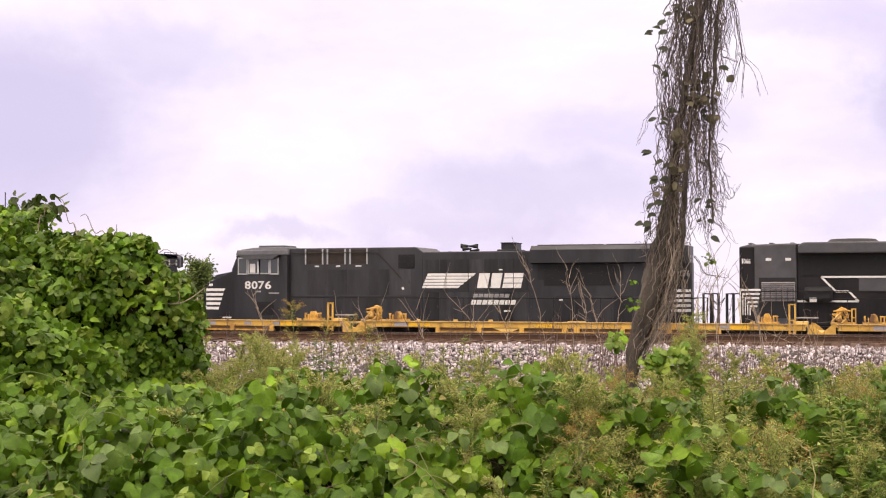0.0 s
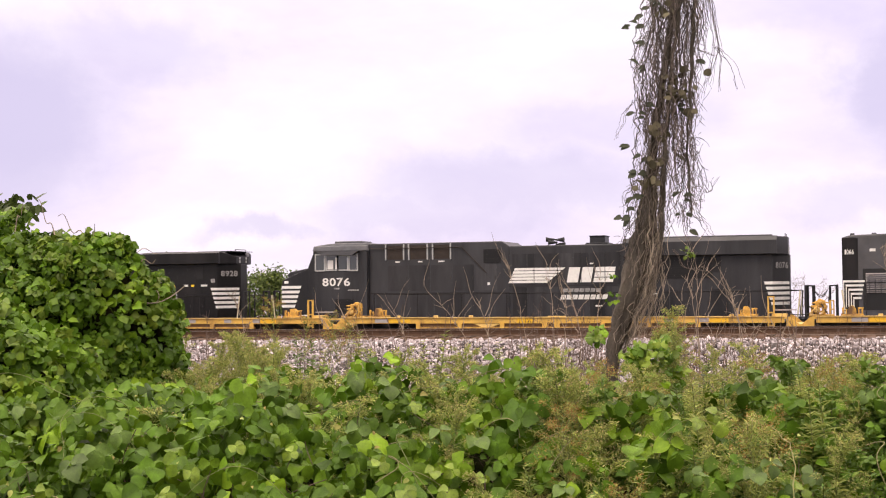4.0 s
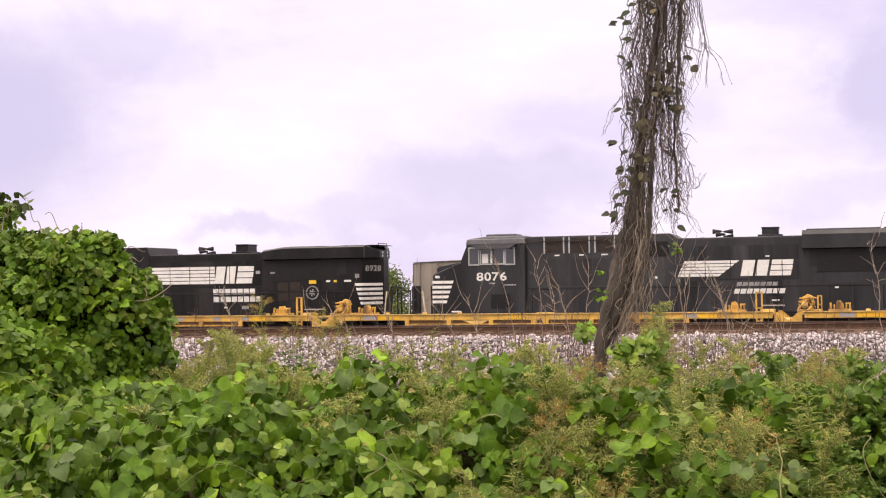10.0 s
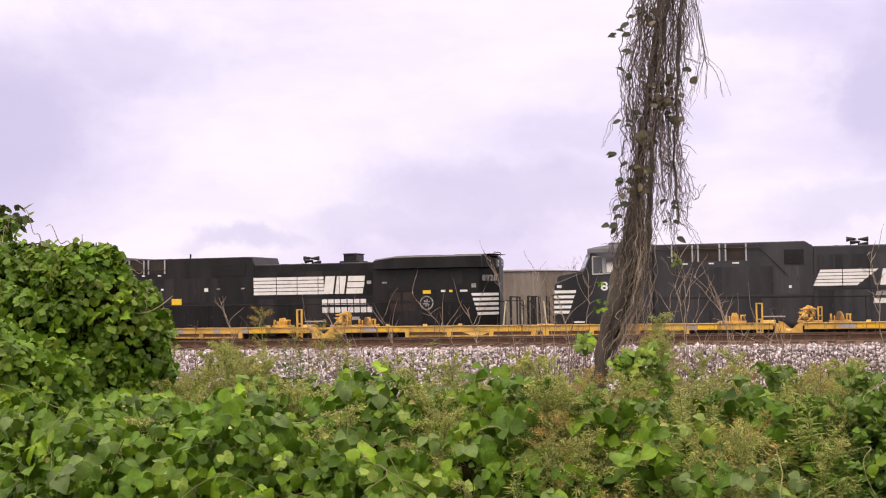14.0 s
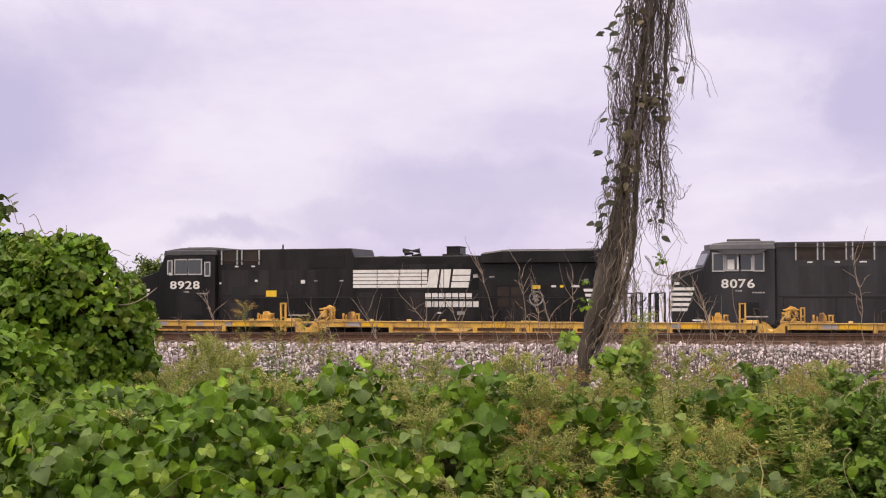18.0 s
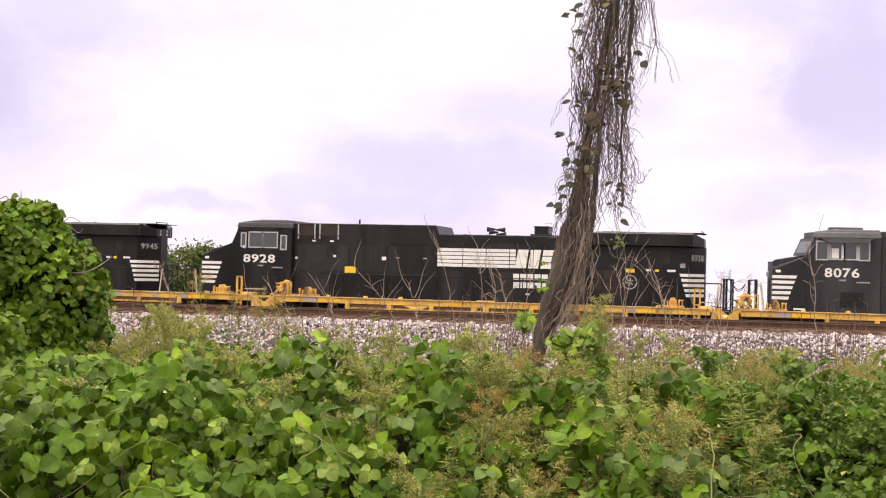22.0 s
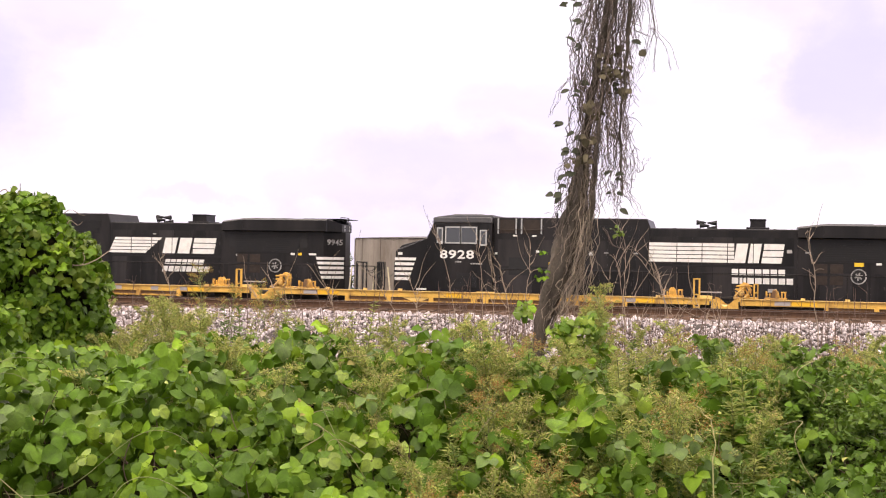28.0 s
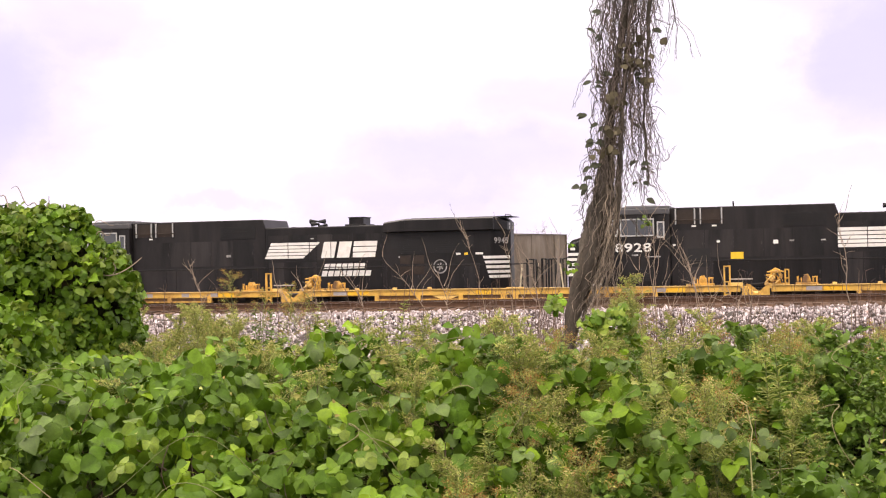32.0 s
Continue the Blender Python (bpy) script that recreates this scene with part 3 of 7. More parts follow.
def build_track(name, y, z, label, singles):
    t = thing(name, pose(0, y, 0, 0, -math.degrees(GRADE) if singles else 0, 0), label, "railway track", kind="structure")
    for side in (-0.7525, 0.7525):
        bm = bmesh.new()
        add_prism(bm, rail_outline(z), -75, 60)
        bmesh.ops.rotate(bm, cent=(0, 0, 0), matrix=Matrix.Rotation(radians(-90), 3, "Z"), verts=bm.verts)
        bmesh.ops.translate(bm, vec=(0, side, 0), verts=bm.verts)
        r = part("rail", bm, "rail", t)
        box("rail_head", -75, 60, side - 0.03, side + 0.03, z + 0.0005, z + 0.004, "railhead", r)
    bm = bmesh.new()
    add_box(bm, -0.115, 0.115, -1.3, 1.3, z - 0.36, z - 0.18, 0.012)
    me = bpy.data.meshes.new("tie")
    bm.to_mesh(me)
    bm.free()
    me.materials.append(M["tie"])
    rest = Soup()
    co = np.empty(len(me.vertices) * 3)
    me.vertices.foreach_get("co", co)
    co = co.reshape(-1, 3)
    me.calc_loop_triangles()
    tri = np.empty(len(me.loop_triangles) * 3, int)
    me.loop_triangles.foreach_get("vertices", tri)
    tri = tri.reshape(-1, 3)
    for k, x in enumerate(np.arange(-75, 60, 0.52)):
        wob = rng.normal(0, 0.02)
        if singles and -34 < x < 14:
            ob = new("tie", me)
            ob.parent = t
            ob.matrix_basis = pose(x + wob, 0, rng.normal(0, 0.006), 0, 0, rng.normal(0, 0.5))
        else:
            rest.add(co + np.array([x + wob, 0, 0]), tri)
    tagged(hang("ties", rest.mesh("ties"), "tie", t), kind="stuff")


build_ground()
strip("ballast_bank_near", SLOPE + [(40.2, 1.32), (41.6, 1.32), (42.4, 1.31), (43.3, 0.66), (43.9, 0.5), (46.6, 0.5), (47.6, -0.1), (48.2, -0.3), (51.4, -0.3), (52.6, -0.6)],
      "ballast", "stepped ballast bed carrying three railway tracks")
strip("stained_ballast_crib", [(39.52, 1.28), (39.56, 1.41), (40.1, 1.44), (40.9, 1.44), (41.7, 1.44), (42.2, 1.43), (42.3, 1.28)], "fouled",
      "rust-brown fine ballast packed between the ties", step=0.25, rough=0.012)
build_track("near_track", Y_NEAR, Z_NEAR, "empty rusty railway track on brown ties and ballast", True)
build_track("middle_track", Y_FLAT, Z_FLAT, "railway track under the yellow flat cars", False)
build_track("far_track", Y_ENGINE, 0.0, "railway track under the black locomotives", False)
build_stones()


# ---------------------------------------------------------------- yellow articulated spine cars, standing still
def wheelset_mesh(r):
    bm = bmesh.new()
    for y in (-0.75, 0.75):
        sgn = 1 if y > 0 else -1
        for rad, a, b in ((r, y - 0.06, y + 0.06), (r + 0.028, y - sgn * 0.09, y - sgn * 0.06), (r * 0.3, y + sgn * 0.06, y + sgn * 0.14)):
            m = Matrix.Translation((0, (a + b) / 2, 0)) @ Matrix.Rotation(radians(90), 4, "X")
            bmesh.ops.create_cone(bm, cap_ends=True, segments=28, radius1=rad, radius2=rad, depth=abs(b - a), matrix=m)
        for k in range(5):
            w = k * 2 * math.pi / 5
            m = Matrix.Translation((math.cos(w) * r * 0.6, y + sgn * 0.065, math.sin(w) * r * 0.6)) @ Matrix.Rotation(radians(90), 4, "X")
            bmesh.ops.create_cone(bm, cap_ends=True, segments=8, radius1=r * 0.1, radius2=r * 0.1, depth=0.03, matrix=m)
    bar(bm, (0, -0.8, 0), (0, 0.8, 0), 0.08, 12)
    me = bpy.data.meshes.new("wheelset")
    bm.to_mesh(me)
    bm.free()
    me.materials.append(M["iron"])
    return me


FLAT_WHEEL = wheelset_mesh(0.42)


def spine_car():
    """One platform, 16.4 m from joint to joint; x = 0 at its left joint, z = 0 at the rail."""
    L, D = 16.43, 1.1
    t = thing("spine_car", pose(0, 0, 0), "long yellow articulated spine car, empty and standing still", "railcar", "yellow spine cars")
    for side in (-1, 1):
        y0, y1 = (-1.5, -1.38) if side < 0 else (1.38, 1.5)
        top = D if side < 0 else D - 0.1
        out = [(0.5, top), (L - 0.5, top), (L - 0.5, D - 0.2), (0.5, D - 0.2)]
        prism("side_sill", out, y0, y1, "yellow", t, 0.01)
        # pale paint here puts a highlight along the sill's top edge
        box("top_flange", 0.45, L - 0.45, min(y0, y0 * 1.03), max(y1, y1 * 1.03) if side > 0 else y1, top, top + 0.025, "pale_yellow", t)
        box("lower_chord", 3.2, L - 3.2, y0 - 0.01, y1 + 0.01, D - 0.38, D - 0.32, "grimy_yellow", t, 0.008)
        for x in (3.25, 4.8, 6.35, 7.9, 8.3, 9.9, 11.5, L - 3.3):
            w = 0.09 if x not in (7.9, 8.3) else 0.15
            box("stiffener", x - w / 2 - 0.03, x + w / 2 + 0.03, y0 - 0.025 if side < 0 else y0, y1 if side < 0 else y1 + 0.025, D - 0.38, D - 0.195, "yellow", t)
        # recessed web, browned for the shade below the sill as well as rust
        box("side_web", 3.2, L - 3.2, y0 + 0.05, y1 - 0.05, D - 0.315, D - 0.195, "rust_shade_brown", t)
        prism("gusset_plate", [(5.3, D - 0.205), (6.3, D - 0.205), (6.0, D - 0.32), (5.6, D - 0.32)], y0 + 0.02, y1 - 0.02, "pale_yellow", t)
        if side > 0:
            continue
        box("deck_marker", 8.0, 8.6, y0 - 0.02 if side < 0 else y0, y1 if side < 0 else y1 + 0.02, D + 0.025, D + 0.055, "pale_yellow", t)
        for x in (0.35, 2.5, 3.9, 5.2, L - 2.2):
            box("tie_down_lug", x - 0.07, x + 0.07, y0 + 0.01, y1 - 0.01, D + 0.02, D + 0.09, "pale_yellow", t, 0.01)
    # inner members coloured dark, so the gap under the sills has its shade painted
    box("centre_sill", 0.3, L - 0.3, -0.35, 0.35, D - 0.65, D - 0.12, "iron", t, 0.015)
    box("deck_plate", 0.5, L - 0.5, -1.38, 1.38, D - 0.2, D - 0.14, "iron", t)
    for x in (2.0, 5.0, 8.2, 11.4, 14.4):
        box("cross_bearer", x - 0.1, x + 0.1, -1.37, 1.37, D - 0.3, D - 0.07, "iron", t)
    # big trailer hitch right of the left joint
    x = 0.66
    h = box("hitch", x - 0.38, x + 0.4, -1.1, -0.3, D - 0.02, D + 0.06, "grimy_yellow", t, 0.02, "yellow trailer hitch stand")
    bm = bmesh.new()
    for u0, u1, v0, v1 in ((-0.34, -0.26, 0.05, 0.3), (-0.2, -0.08, 0.05, 0.5), (0.02, 0.14, 0.05, 0.46), (-0.34, 0.2, 0.28, 0.36), (-0.24, 0.2, 0.12, 0.18)):
        add_box(bm, x + u0, x + u1, -1.02, -0.86, D + v0, D + v1, 0.015)
    add_prism(bm, [(x - 0.22, D + 0.36), (x + 0.16, D + 0.36), (x + 0.1, D + 0.52), (x - 0.06, D + 0.58), (x - 0.16, D + 0.5)], -0.86, -0.6, 0.02)
    part("hitch_frame", bm, "grimy_yellow", h)
    for u, v, radius in ((-0.14, 0.22, 0.11), (0.1, 0.26, 0.09), (-0.02, 0.42, 0.08)):
        bm = bmesh.new()
        bmesh.ops.create_cone(bm, cap_ends=True, segments=14, radius1=radius, radius2=radius * 0.8, depth=0.07, matrix=Matrix.Translation((x + u, -1.06, D + v)) @ Matrix.Rotation(radians(90), 4, "X"))
        bmesh.ops.create_cone(bm, cap_ends=True, segments=8, radius1=radius * 0.35, radius2=radius * 0.35, depth=0.14, matrix=Matrix.Translation((x + u, -1.07, D + v)) @ Matrix.Rotation(radians(90), 4, "X"))
        part("hitch_wheel", bm, "pale_yellow" if radius > 0.1 else "grimy_yellow", h)
    for k, (u, v, du, dv) in enumerate(((-0.36, 0.1, 0.3, 0.3), (0.2, 0.08, -0.2, 0.34), (-0.3, 0.44, 0.34, 0.02), (-0.05, 0.06, 0.2, 0.16), (-0.4, 0.34, 0.16, -0.1), (0.04, 0.5, 0.2, -0.06))):
        bm = bmesh.new()
        bar(bm, (x + u, -1.13, D + v), (x + u + du, -1.1, D + v + dv), 0.022)
        part("hitch_rod", bm, ("pale_yellow", "iron", "grimy_yellow")[k % 3], h)
    bm = bmesh.new()
    for q in ((x + 0.26, x + 0.31, D, D + 0.54), (x + 0.38, x + 0.42, D, D + 0.54), (x + 0.26, x + 0.42, D + 0.5, D + 0.54), (x + 0.26, x + 0.42, D + 0.22, D + 0.26)):
        add_box(bm, q[0], q[1], -1.45, -1.39, q[2], q[3])
    part("ladder_frame", bm, "grimy_yellow", t)
    # low stanchion groups
    for x in (1.63, L - 1.73):
        g = box("stanchion_base", x - 0.36, x + 0.36, -1.36, -0.9, D - 0.02, D + 0.08, "grimy_yellow", t, 0.015)
        for dx, w, hh in ((-0.29, 0.06, 0.29), (-0.18, 0.03, 0.24), (0.2, 0.05, 0.27), (0.31, 0.05, 0.29)):
            box("stanchion", x + dx - w / 2, x + dx + w / 2, -1.3, -1.2, D + 0.08, D + hh, "grimy_yellow" if w > 0.04 else "yellow", g, 0.01)
        prism("chock", [(x - 0.15, D + 0.08), (x + 0.14, D + 0.08), (x + 0.11, D + 0.24), (x + 0.03, D + 0.36), (x - 0.09, D + 0.34), (x - 0.13, D + 0.2)], -1.28, -1.0, "grimy_yellow", g, 0.015)
        box("cross_bar", x + 0.17, x + 0.35, -1.29, -1.24, D + 0.25, D + 0.29, "yellow", g, 0.008)
        box("cross_bar", x - 0.32, x - 0.1, -1.27, -1.22, D + 0.17, D + 0.2, "rust_shade_brown", g, 0.005)
    # tall handbrake frame beside the right joint
    x = L - 0.92
    bm = bmesh.new()
    for dx in (-0.09, 0.09):
        add_box(bm, x + dx - 0.026, x + dx + 0.026, -1.53, -1.45, D - 0.36, D + 0.68)
    for z in (D + 0.64, D + 0.12, D - 0.3):
        add_box(bm, x - 0.11, x + 0.11, -1.53, -1.45, z, z + 0.04)
    part("brake_frame", bm, "yellow", t)
    box("raised_box", L - 0.9, L - 0.42, -1.45, -0.9, D, D + 0.1, "pale_yellow", t, 0.015)
    box("foot_board", L - 0.85, L - 0.12, -1.2, -0.9, D + 0.2, D + 0.235, "primer", t)
    q = np.linspace(0, 1, 9)                # slack hose across the joint
    line = Soup()
    line.tube(np.stack([L - 0.5 + 0.9 * q, np.full(9, -1.0), D + 0.12 - 0.07 * np.sin(q * 3.14)], -1), 0.018, 0.018, 6)
    hang("hose", line.mesh("hose", True), "iron", t)
    for x0, x1, ink in ((2.15, 2.95, "reflector"), (1.6, 2.1, "primer"), (L - 2.95, L - 2.3, "reflector"), (L - 3.25, L - 2.95, "primer"), (6.9, 7.5, "reflector"), (10.2, 10.8, "primer"), (12.0, 12.3, "primer")):
        box("reflector_strip", x0, x1, -1.506, -1.5, D - 0.17, D - 0.03, ink, t)
    vee = [(-0.44, D + 0.01), (-0.3, D - 0.02), (-0.02, D - 0.25), (0.04, D - 0.25), (0.3, D - 0.02), (0.44, D + 0.01), (0.44, D - 0.44), (-0.44, D - 0.44)]
    prism("joint_plate", vee, -1.47, -1.37, "yellow", t, 0.0)
    prism("joint_plate", vee, 1.37, 1.47, "yellow", t, 0.0)
    box("joint_cover", -0.34, 0.34, -1.2, 1.2, D - 0.3, D - 0.25, "pale_yellow", t, 0.01, "pale worn cover plate over the joint")
    for x in (-0.89, 0.89):
        ob = new("wheelset", FLAT_WHEEL)
        ob.parent = t
        ob.matrix_basis = pose(x, 0, 0.42)
    for side in (-1, 1):
        prism("truck_frame", [(-1.2, 0.5), (-0.7, 0.62), (0.7, 0.62), (1.2, 0.5), (1.2, 0.36), (0.6, 0.3), (-0.6, 0.3), (-1.2, 0.36)],
              side * 0.98 - 0.06, side * 0.98 + 0.06, "iron", t, 0.02)
    box("truck_bolster", -0.2, 0.2, -1.0, 1.0, 0.34, 0.6, "iron", t, 0.02)
    return t


first_car = spine_car()
JOINT = -1.47
first_car.matrix_basis = pose(JOINT - 16.43, Y_FLAT, Z_FLAT)
for k in (-3, -2, 0, 1):
    copy_thing(first_car, pose(JOINT + 16.43 * k, Y_FLAT, Z_FLAT))


# ---------------------------------------------------------------- locomotives
ENGINE_WHEEL = wheelset_mesh(0.53)
NEAR, FAR = -1.55, 1.55


def lettering(text, x0, x1, z0, z1, y, material, parent, slope=0.0):
    """A road number, each digit a part; slope = how fast the wall falls back along x."""
    w = (x1 - x0) / len(text)
    for k, ch in enumerate(text):
        n = 0.5 if ch == "1" else 0.87
        a = x0 + w * (k + (0.3 if ch == "1" else 0.0))
        ob = digit(ch, a, a + n * w, z0, z1, y, material, parent)
        for v in ob.data.vertices:
            v.co.y += slope * (v.co.x - x0)


def plan_prism(name, outline, z0, z1, material, parent, bevel=0.0):
    """A plan outline of (x, y) points raised from z0 to z1."""
    bm = bmesh.new()
    add_prism(bm, [(x, y) for x, y in outline], z0, z1, bevel)
    bmesh.ops.transform(bm, matrix=Matrix(((1, 0, 0, 0), (0, 0, 1, 0), (0, 1, 0, 0), (0, 0, 0, 1))), verts=bm.verts)
    bmesh.ops.recalc_face_normals(bm, faces=bm.faces)
    return part(name, bm, material, parent)


def digit(text, x0, x1, z0, z1, y, material, parent):
    cu = bpy.data.curves.new("writing", "FONT")
    cu.body, cu.size, cu.extrude, cu.offset, cu.resolution_u = text, 1.0, 0.012, 0.018, 3
    tmp = bpy.data.objects.new("writing", cu)
    scene.collection.objects.link(tmp)
    bpy.context.view_layer.update()
    me = bpy.data.meshes.new_from_object(tmp.evaluated_get(bpy.context.evaluated_depsgraph_get()))
    bpy.data.objects.remove(tmp)
    co = np.empty(len(me.vertices) * 3)
    me.vertices.foreach_get("co", co)
    co = co.reshape(-1, 3)
    lo, hi = co.min(0), co.max(0)
    u = (co - lo) / (hi - lo)
    v = np.stack([x0 + u[:, 0] * (x1 - x0), y - 0.014 * u[:, 2], z0 + u[:, 1] * (z1 - z0)], -1)
    me.vertices.foreach_set("co", v.ravel())
    me.materials.clear()
    me.update()
    return hang("digit", me, material, parent)


def blocks(parent, name, count, x0, x1, z0, z1, y, material, lean=0.0, gap=0.17):
    """Brand or unreadable lettering: a row of plain slanted blocks."""
    w = (x1 - x0) / count
    s = lean * (z1 - z0)
    for k in range(count):
        a, b = x0 + w * k, x0 + w * (k + 1 - gap)
        prism(name, [(a, z0), (b, z0), (b + s, z1), (a + s, z1)], y - 0.008, y, material, parent)


def stripes(parent, x_a, x_top, x_bot, z0, z1, y, lean_right=True, material="white"):
    """Five thick bars across a corner, shortening downwards."""
    n, made = 5, []
    h = (z1 - z0) / (n - 0.42)
    for k in range(n):
        t0 = z1 - h * k
        b0 = t0 - h * 0.58
        f = lambda z: x_bot + (x_top - x_bot) * (z - z0) / (z1 - z0)
        if lean_right:
            made.append(prism("end_stripe", [(x_a, b0), (f(b0), b0), (f(t0), t0), (x_a, t0)], y - 0.006, y, material, parent))
        else:
            made.append(prism("end_stripe", [(f(b0), b0), (x_a, b0), (x_a, t0), (f(t0), t0)], y - 0.006, y, material, parent))
    return made


def emblem(parent, x0, x1, xs, z0, z1, y, plain):
    """Five bars running into plain slanted blocks."""
    n = 5
    h = (z1 - z0) / (n - 0.22)
    for k in range(n):
        zt = z1 - h * k
        zb = zt - h * 0.8
        sl = 0.0 if plain else 0.45
        xa = x0 + sl * (zb - z0)
        xe = xs - (0.0 if plain else (0.75 * (z1 - zt) / (z1 - z0)))
        prism("emblem_bar", [(xa, zb), (xe - (0.0 if plain else 0.1), zb), (xe, zt), (xa + sl * (zt - zb), zt)], y - 0.006, y, "white", parent)
    w = (x1 - xs) - (0.08 if plain else 0.1)
    a = xs + (0.02 if plain else 0.08)
    H = z1 - z0
    c, e = a + 0.55 * w, a + w
    shapes = [[(a + b0 * w, z0), (a + b1 * w, z0), (a + t1 * w, z1), (a + t0 * w, z1)] for b0, b1, t0, t1 in
              ((-0.02, 0.22, 0.04, 0.28), (0.27, 0.5, 0.33, 0.56))]
    shapes += [[(c + l, z0 + f0 * H), (e + r, z0 + f0 * H), (e + r + 0.03, z0 + f1 * H), (c + l + 0.03, z0 + f1 * H)] for f0, f1, l, r in
               ((0.7, 1.0, 0.08, 0.02), (0.35, 0.65, 0.04, -0.01), (0.0, 0.3, 0.0, -0.06))]
    for k, outline in enumerate(shapes):
        prism("emblem_shape", outline, y - 0.006 - 0.0004 * k, y, "white", parent)


def vent(parent, x0, x1, z0, z1, y, n, name="grille"):
    """A recessed dark panel with slats of its own."""
    g = box(name, x0, x1, y - 0.004, y + 0.02, z0, z1, "dark", parent)
    bm = bmesh.new()
    for k in range(n):
        z = z0 + (z1 - z0) * (k + 0.5) / n
        add_box(bm, x0 + 0.01, x1 - 0.01, y - 0.02, y, z - 0.008, z + 0.008)
    part("slat", bm, "black", g)
    return g


def rail_line(parent, pts, y, z_foot, name="handrail", r=0.018, material="black"):
    """A handrail through (x, z) points with a stanchion at each."""
    bm = bmesh.new()
    bar(bm, (pts[0][0], y, pts[0][1]), (pts[-1][0], y, pts[-1][1]), r)
    part(name, bm, material, parent)
    if name != "handrail":
        return
    for x, z in pts:
        bm = bmesh.new()
        bar(bm, (x, y, z_foot), (x, y, z), r)
        part("stanchion", bm, material, parent)


def horn(parent, x, z, s=1.0):
    bm = bmesh.new()
    bar(bm, (x, 0.0, z), (x, 0.0, z + 0.12 * s), 0.03)
    for k, (dx, dz, way) in enumerate(((0.0, 0.2, 1), (0.05, 0.12, -1), (0.0, 0.05, 1), (-0.08, 0.22, -1))):
        m = Matrix.Translation((x + dx + way * 0.14 * s, (k - 1.5) * 0.09, z + dz * s)) @ Matrix.Rotation(radians(90 * way), 4, "Y")
        bmesh.ops.create_cone(bm, cap_ends=True, segments=10, radius1=0.03, radius2=0.085 * s, depth=0.3 * s, matrix=m)
    part("horn", bm, "dark", parent, "black five-chime air horn")


def pilot(t, x, way):
    """Coupler, hoses, end platform, steps and end rails at the end of the frame; way = +1 at the right end."""
    bm = bmesh.new()
    add_box(bm, min(x, x + way * 0.55), max(x, x + way * 0.55), -0.12, 0.12, 0.72, 1.0, 0.02)
    add_box(bm, min(x + way * 0.5, x + way * 0.78), max(x + way * 0.5, x + way * 0.78), -0.2, 0.2, 0.7, 1.05, 0.05)
    part("coupler", bm, "iron", t)
    box("end_plate", x - 0.05, x + 0.05, -1.5, 1.5, 0.35, 1.7, "black", t, 0.01)
    for k in (-1, 1):
        for y in (0.5 * k, 0.75 * k, 1.0 * k):
            bm = bmesh.new()
            pts = [(x, y, 1.1), (x + way * 0.25, y, 0.95), (x + way * 0.4, y * 0.9, 0.7)]
            for a, b in zip(pts, pts[1:]):
                bar(bm, a, b, 0.022)
            part("air_hose", bm, "iron", t)
        bm = bmesh.new()
        bar(bm, (x - way * 0.05, 1.47 * k, 1.7), (x - way * 0.05, 1.47 * k, 2.9), 0.03)
        bar(bm, (x - way * 0.3, 1.47 * k, 1.7), (x - way * 0.3, 1.47 * k, 2.9), 0.05)
        bar(bm, (x - way * 0.05, 1.47 * k, 2.88), (x - way * 0.33, 1.47 * k, 2.9), 0.024)
        bar(bm, (x - way * 0.05, 1.0 * k, 1.7), (x - way * 0.05, 1.0 * k, 2.9), 0.03)
        bar(bm, (x - way * 0.05, 1.0 * k, 2.88), (x - way * 0.05, 1.47 * k, 2.88), 0.024)
        part("end_rail", bm, "dark", t)
        for j in range(4):
            box("step", min(x - way * 0.5, x), max(x - way * 0.5, x), 1.2 * k - 0.18, 1.2 * k + 0.18, 0.45 + j * 0.36, 0.48 + j * 0.36, "iron", t)
        bm = bmesh.new()
        bar(bm, (x - way * 0.62, 1.54 * k, 1.5), (x - way * 0.48, 1.54 * k, 2.72), 0.03)
        part("grab_rail", bm, "cream", t, "cream painted grab rail")
    bm = bmesh.new()
    for j in range(9):
        a = -0.9 + j * 0.2
        sag = lambda q: 2.5 - 0.22 * (1 - (q / 1.0) ** 2)
        bar(bm, (x, a, sag(a)), (x, a + 0.2, sag(a + 0.2)), 0.012)
    part("safety_chain", bm, "iron", t)
    if way > 0:                             # slack chains across to the next engine
        for y, low in ((-1.4, 0.2), (-1.3, 0.27)):
            bm = bmesh.new()
            sag = lambda q: 2.74 - low * (1 - (2 * q - 1) ** 2)
            for j in range(8):
                bar(bm, (x + 0.46 * j / 8, y, sag(j / 8)), (x + 0.46 * (j + 1) / 8, y, sag((j + 1) / 8)), 0.014)
            part("safety_chain", bm, "iron", t)


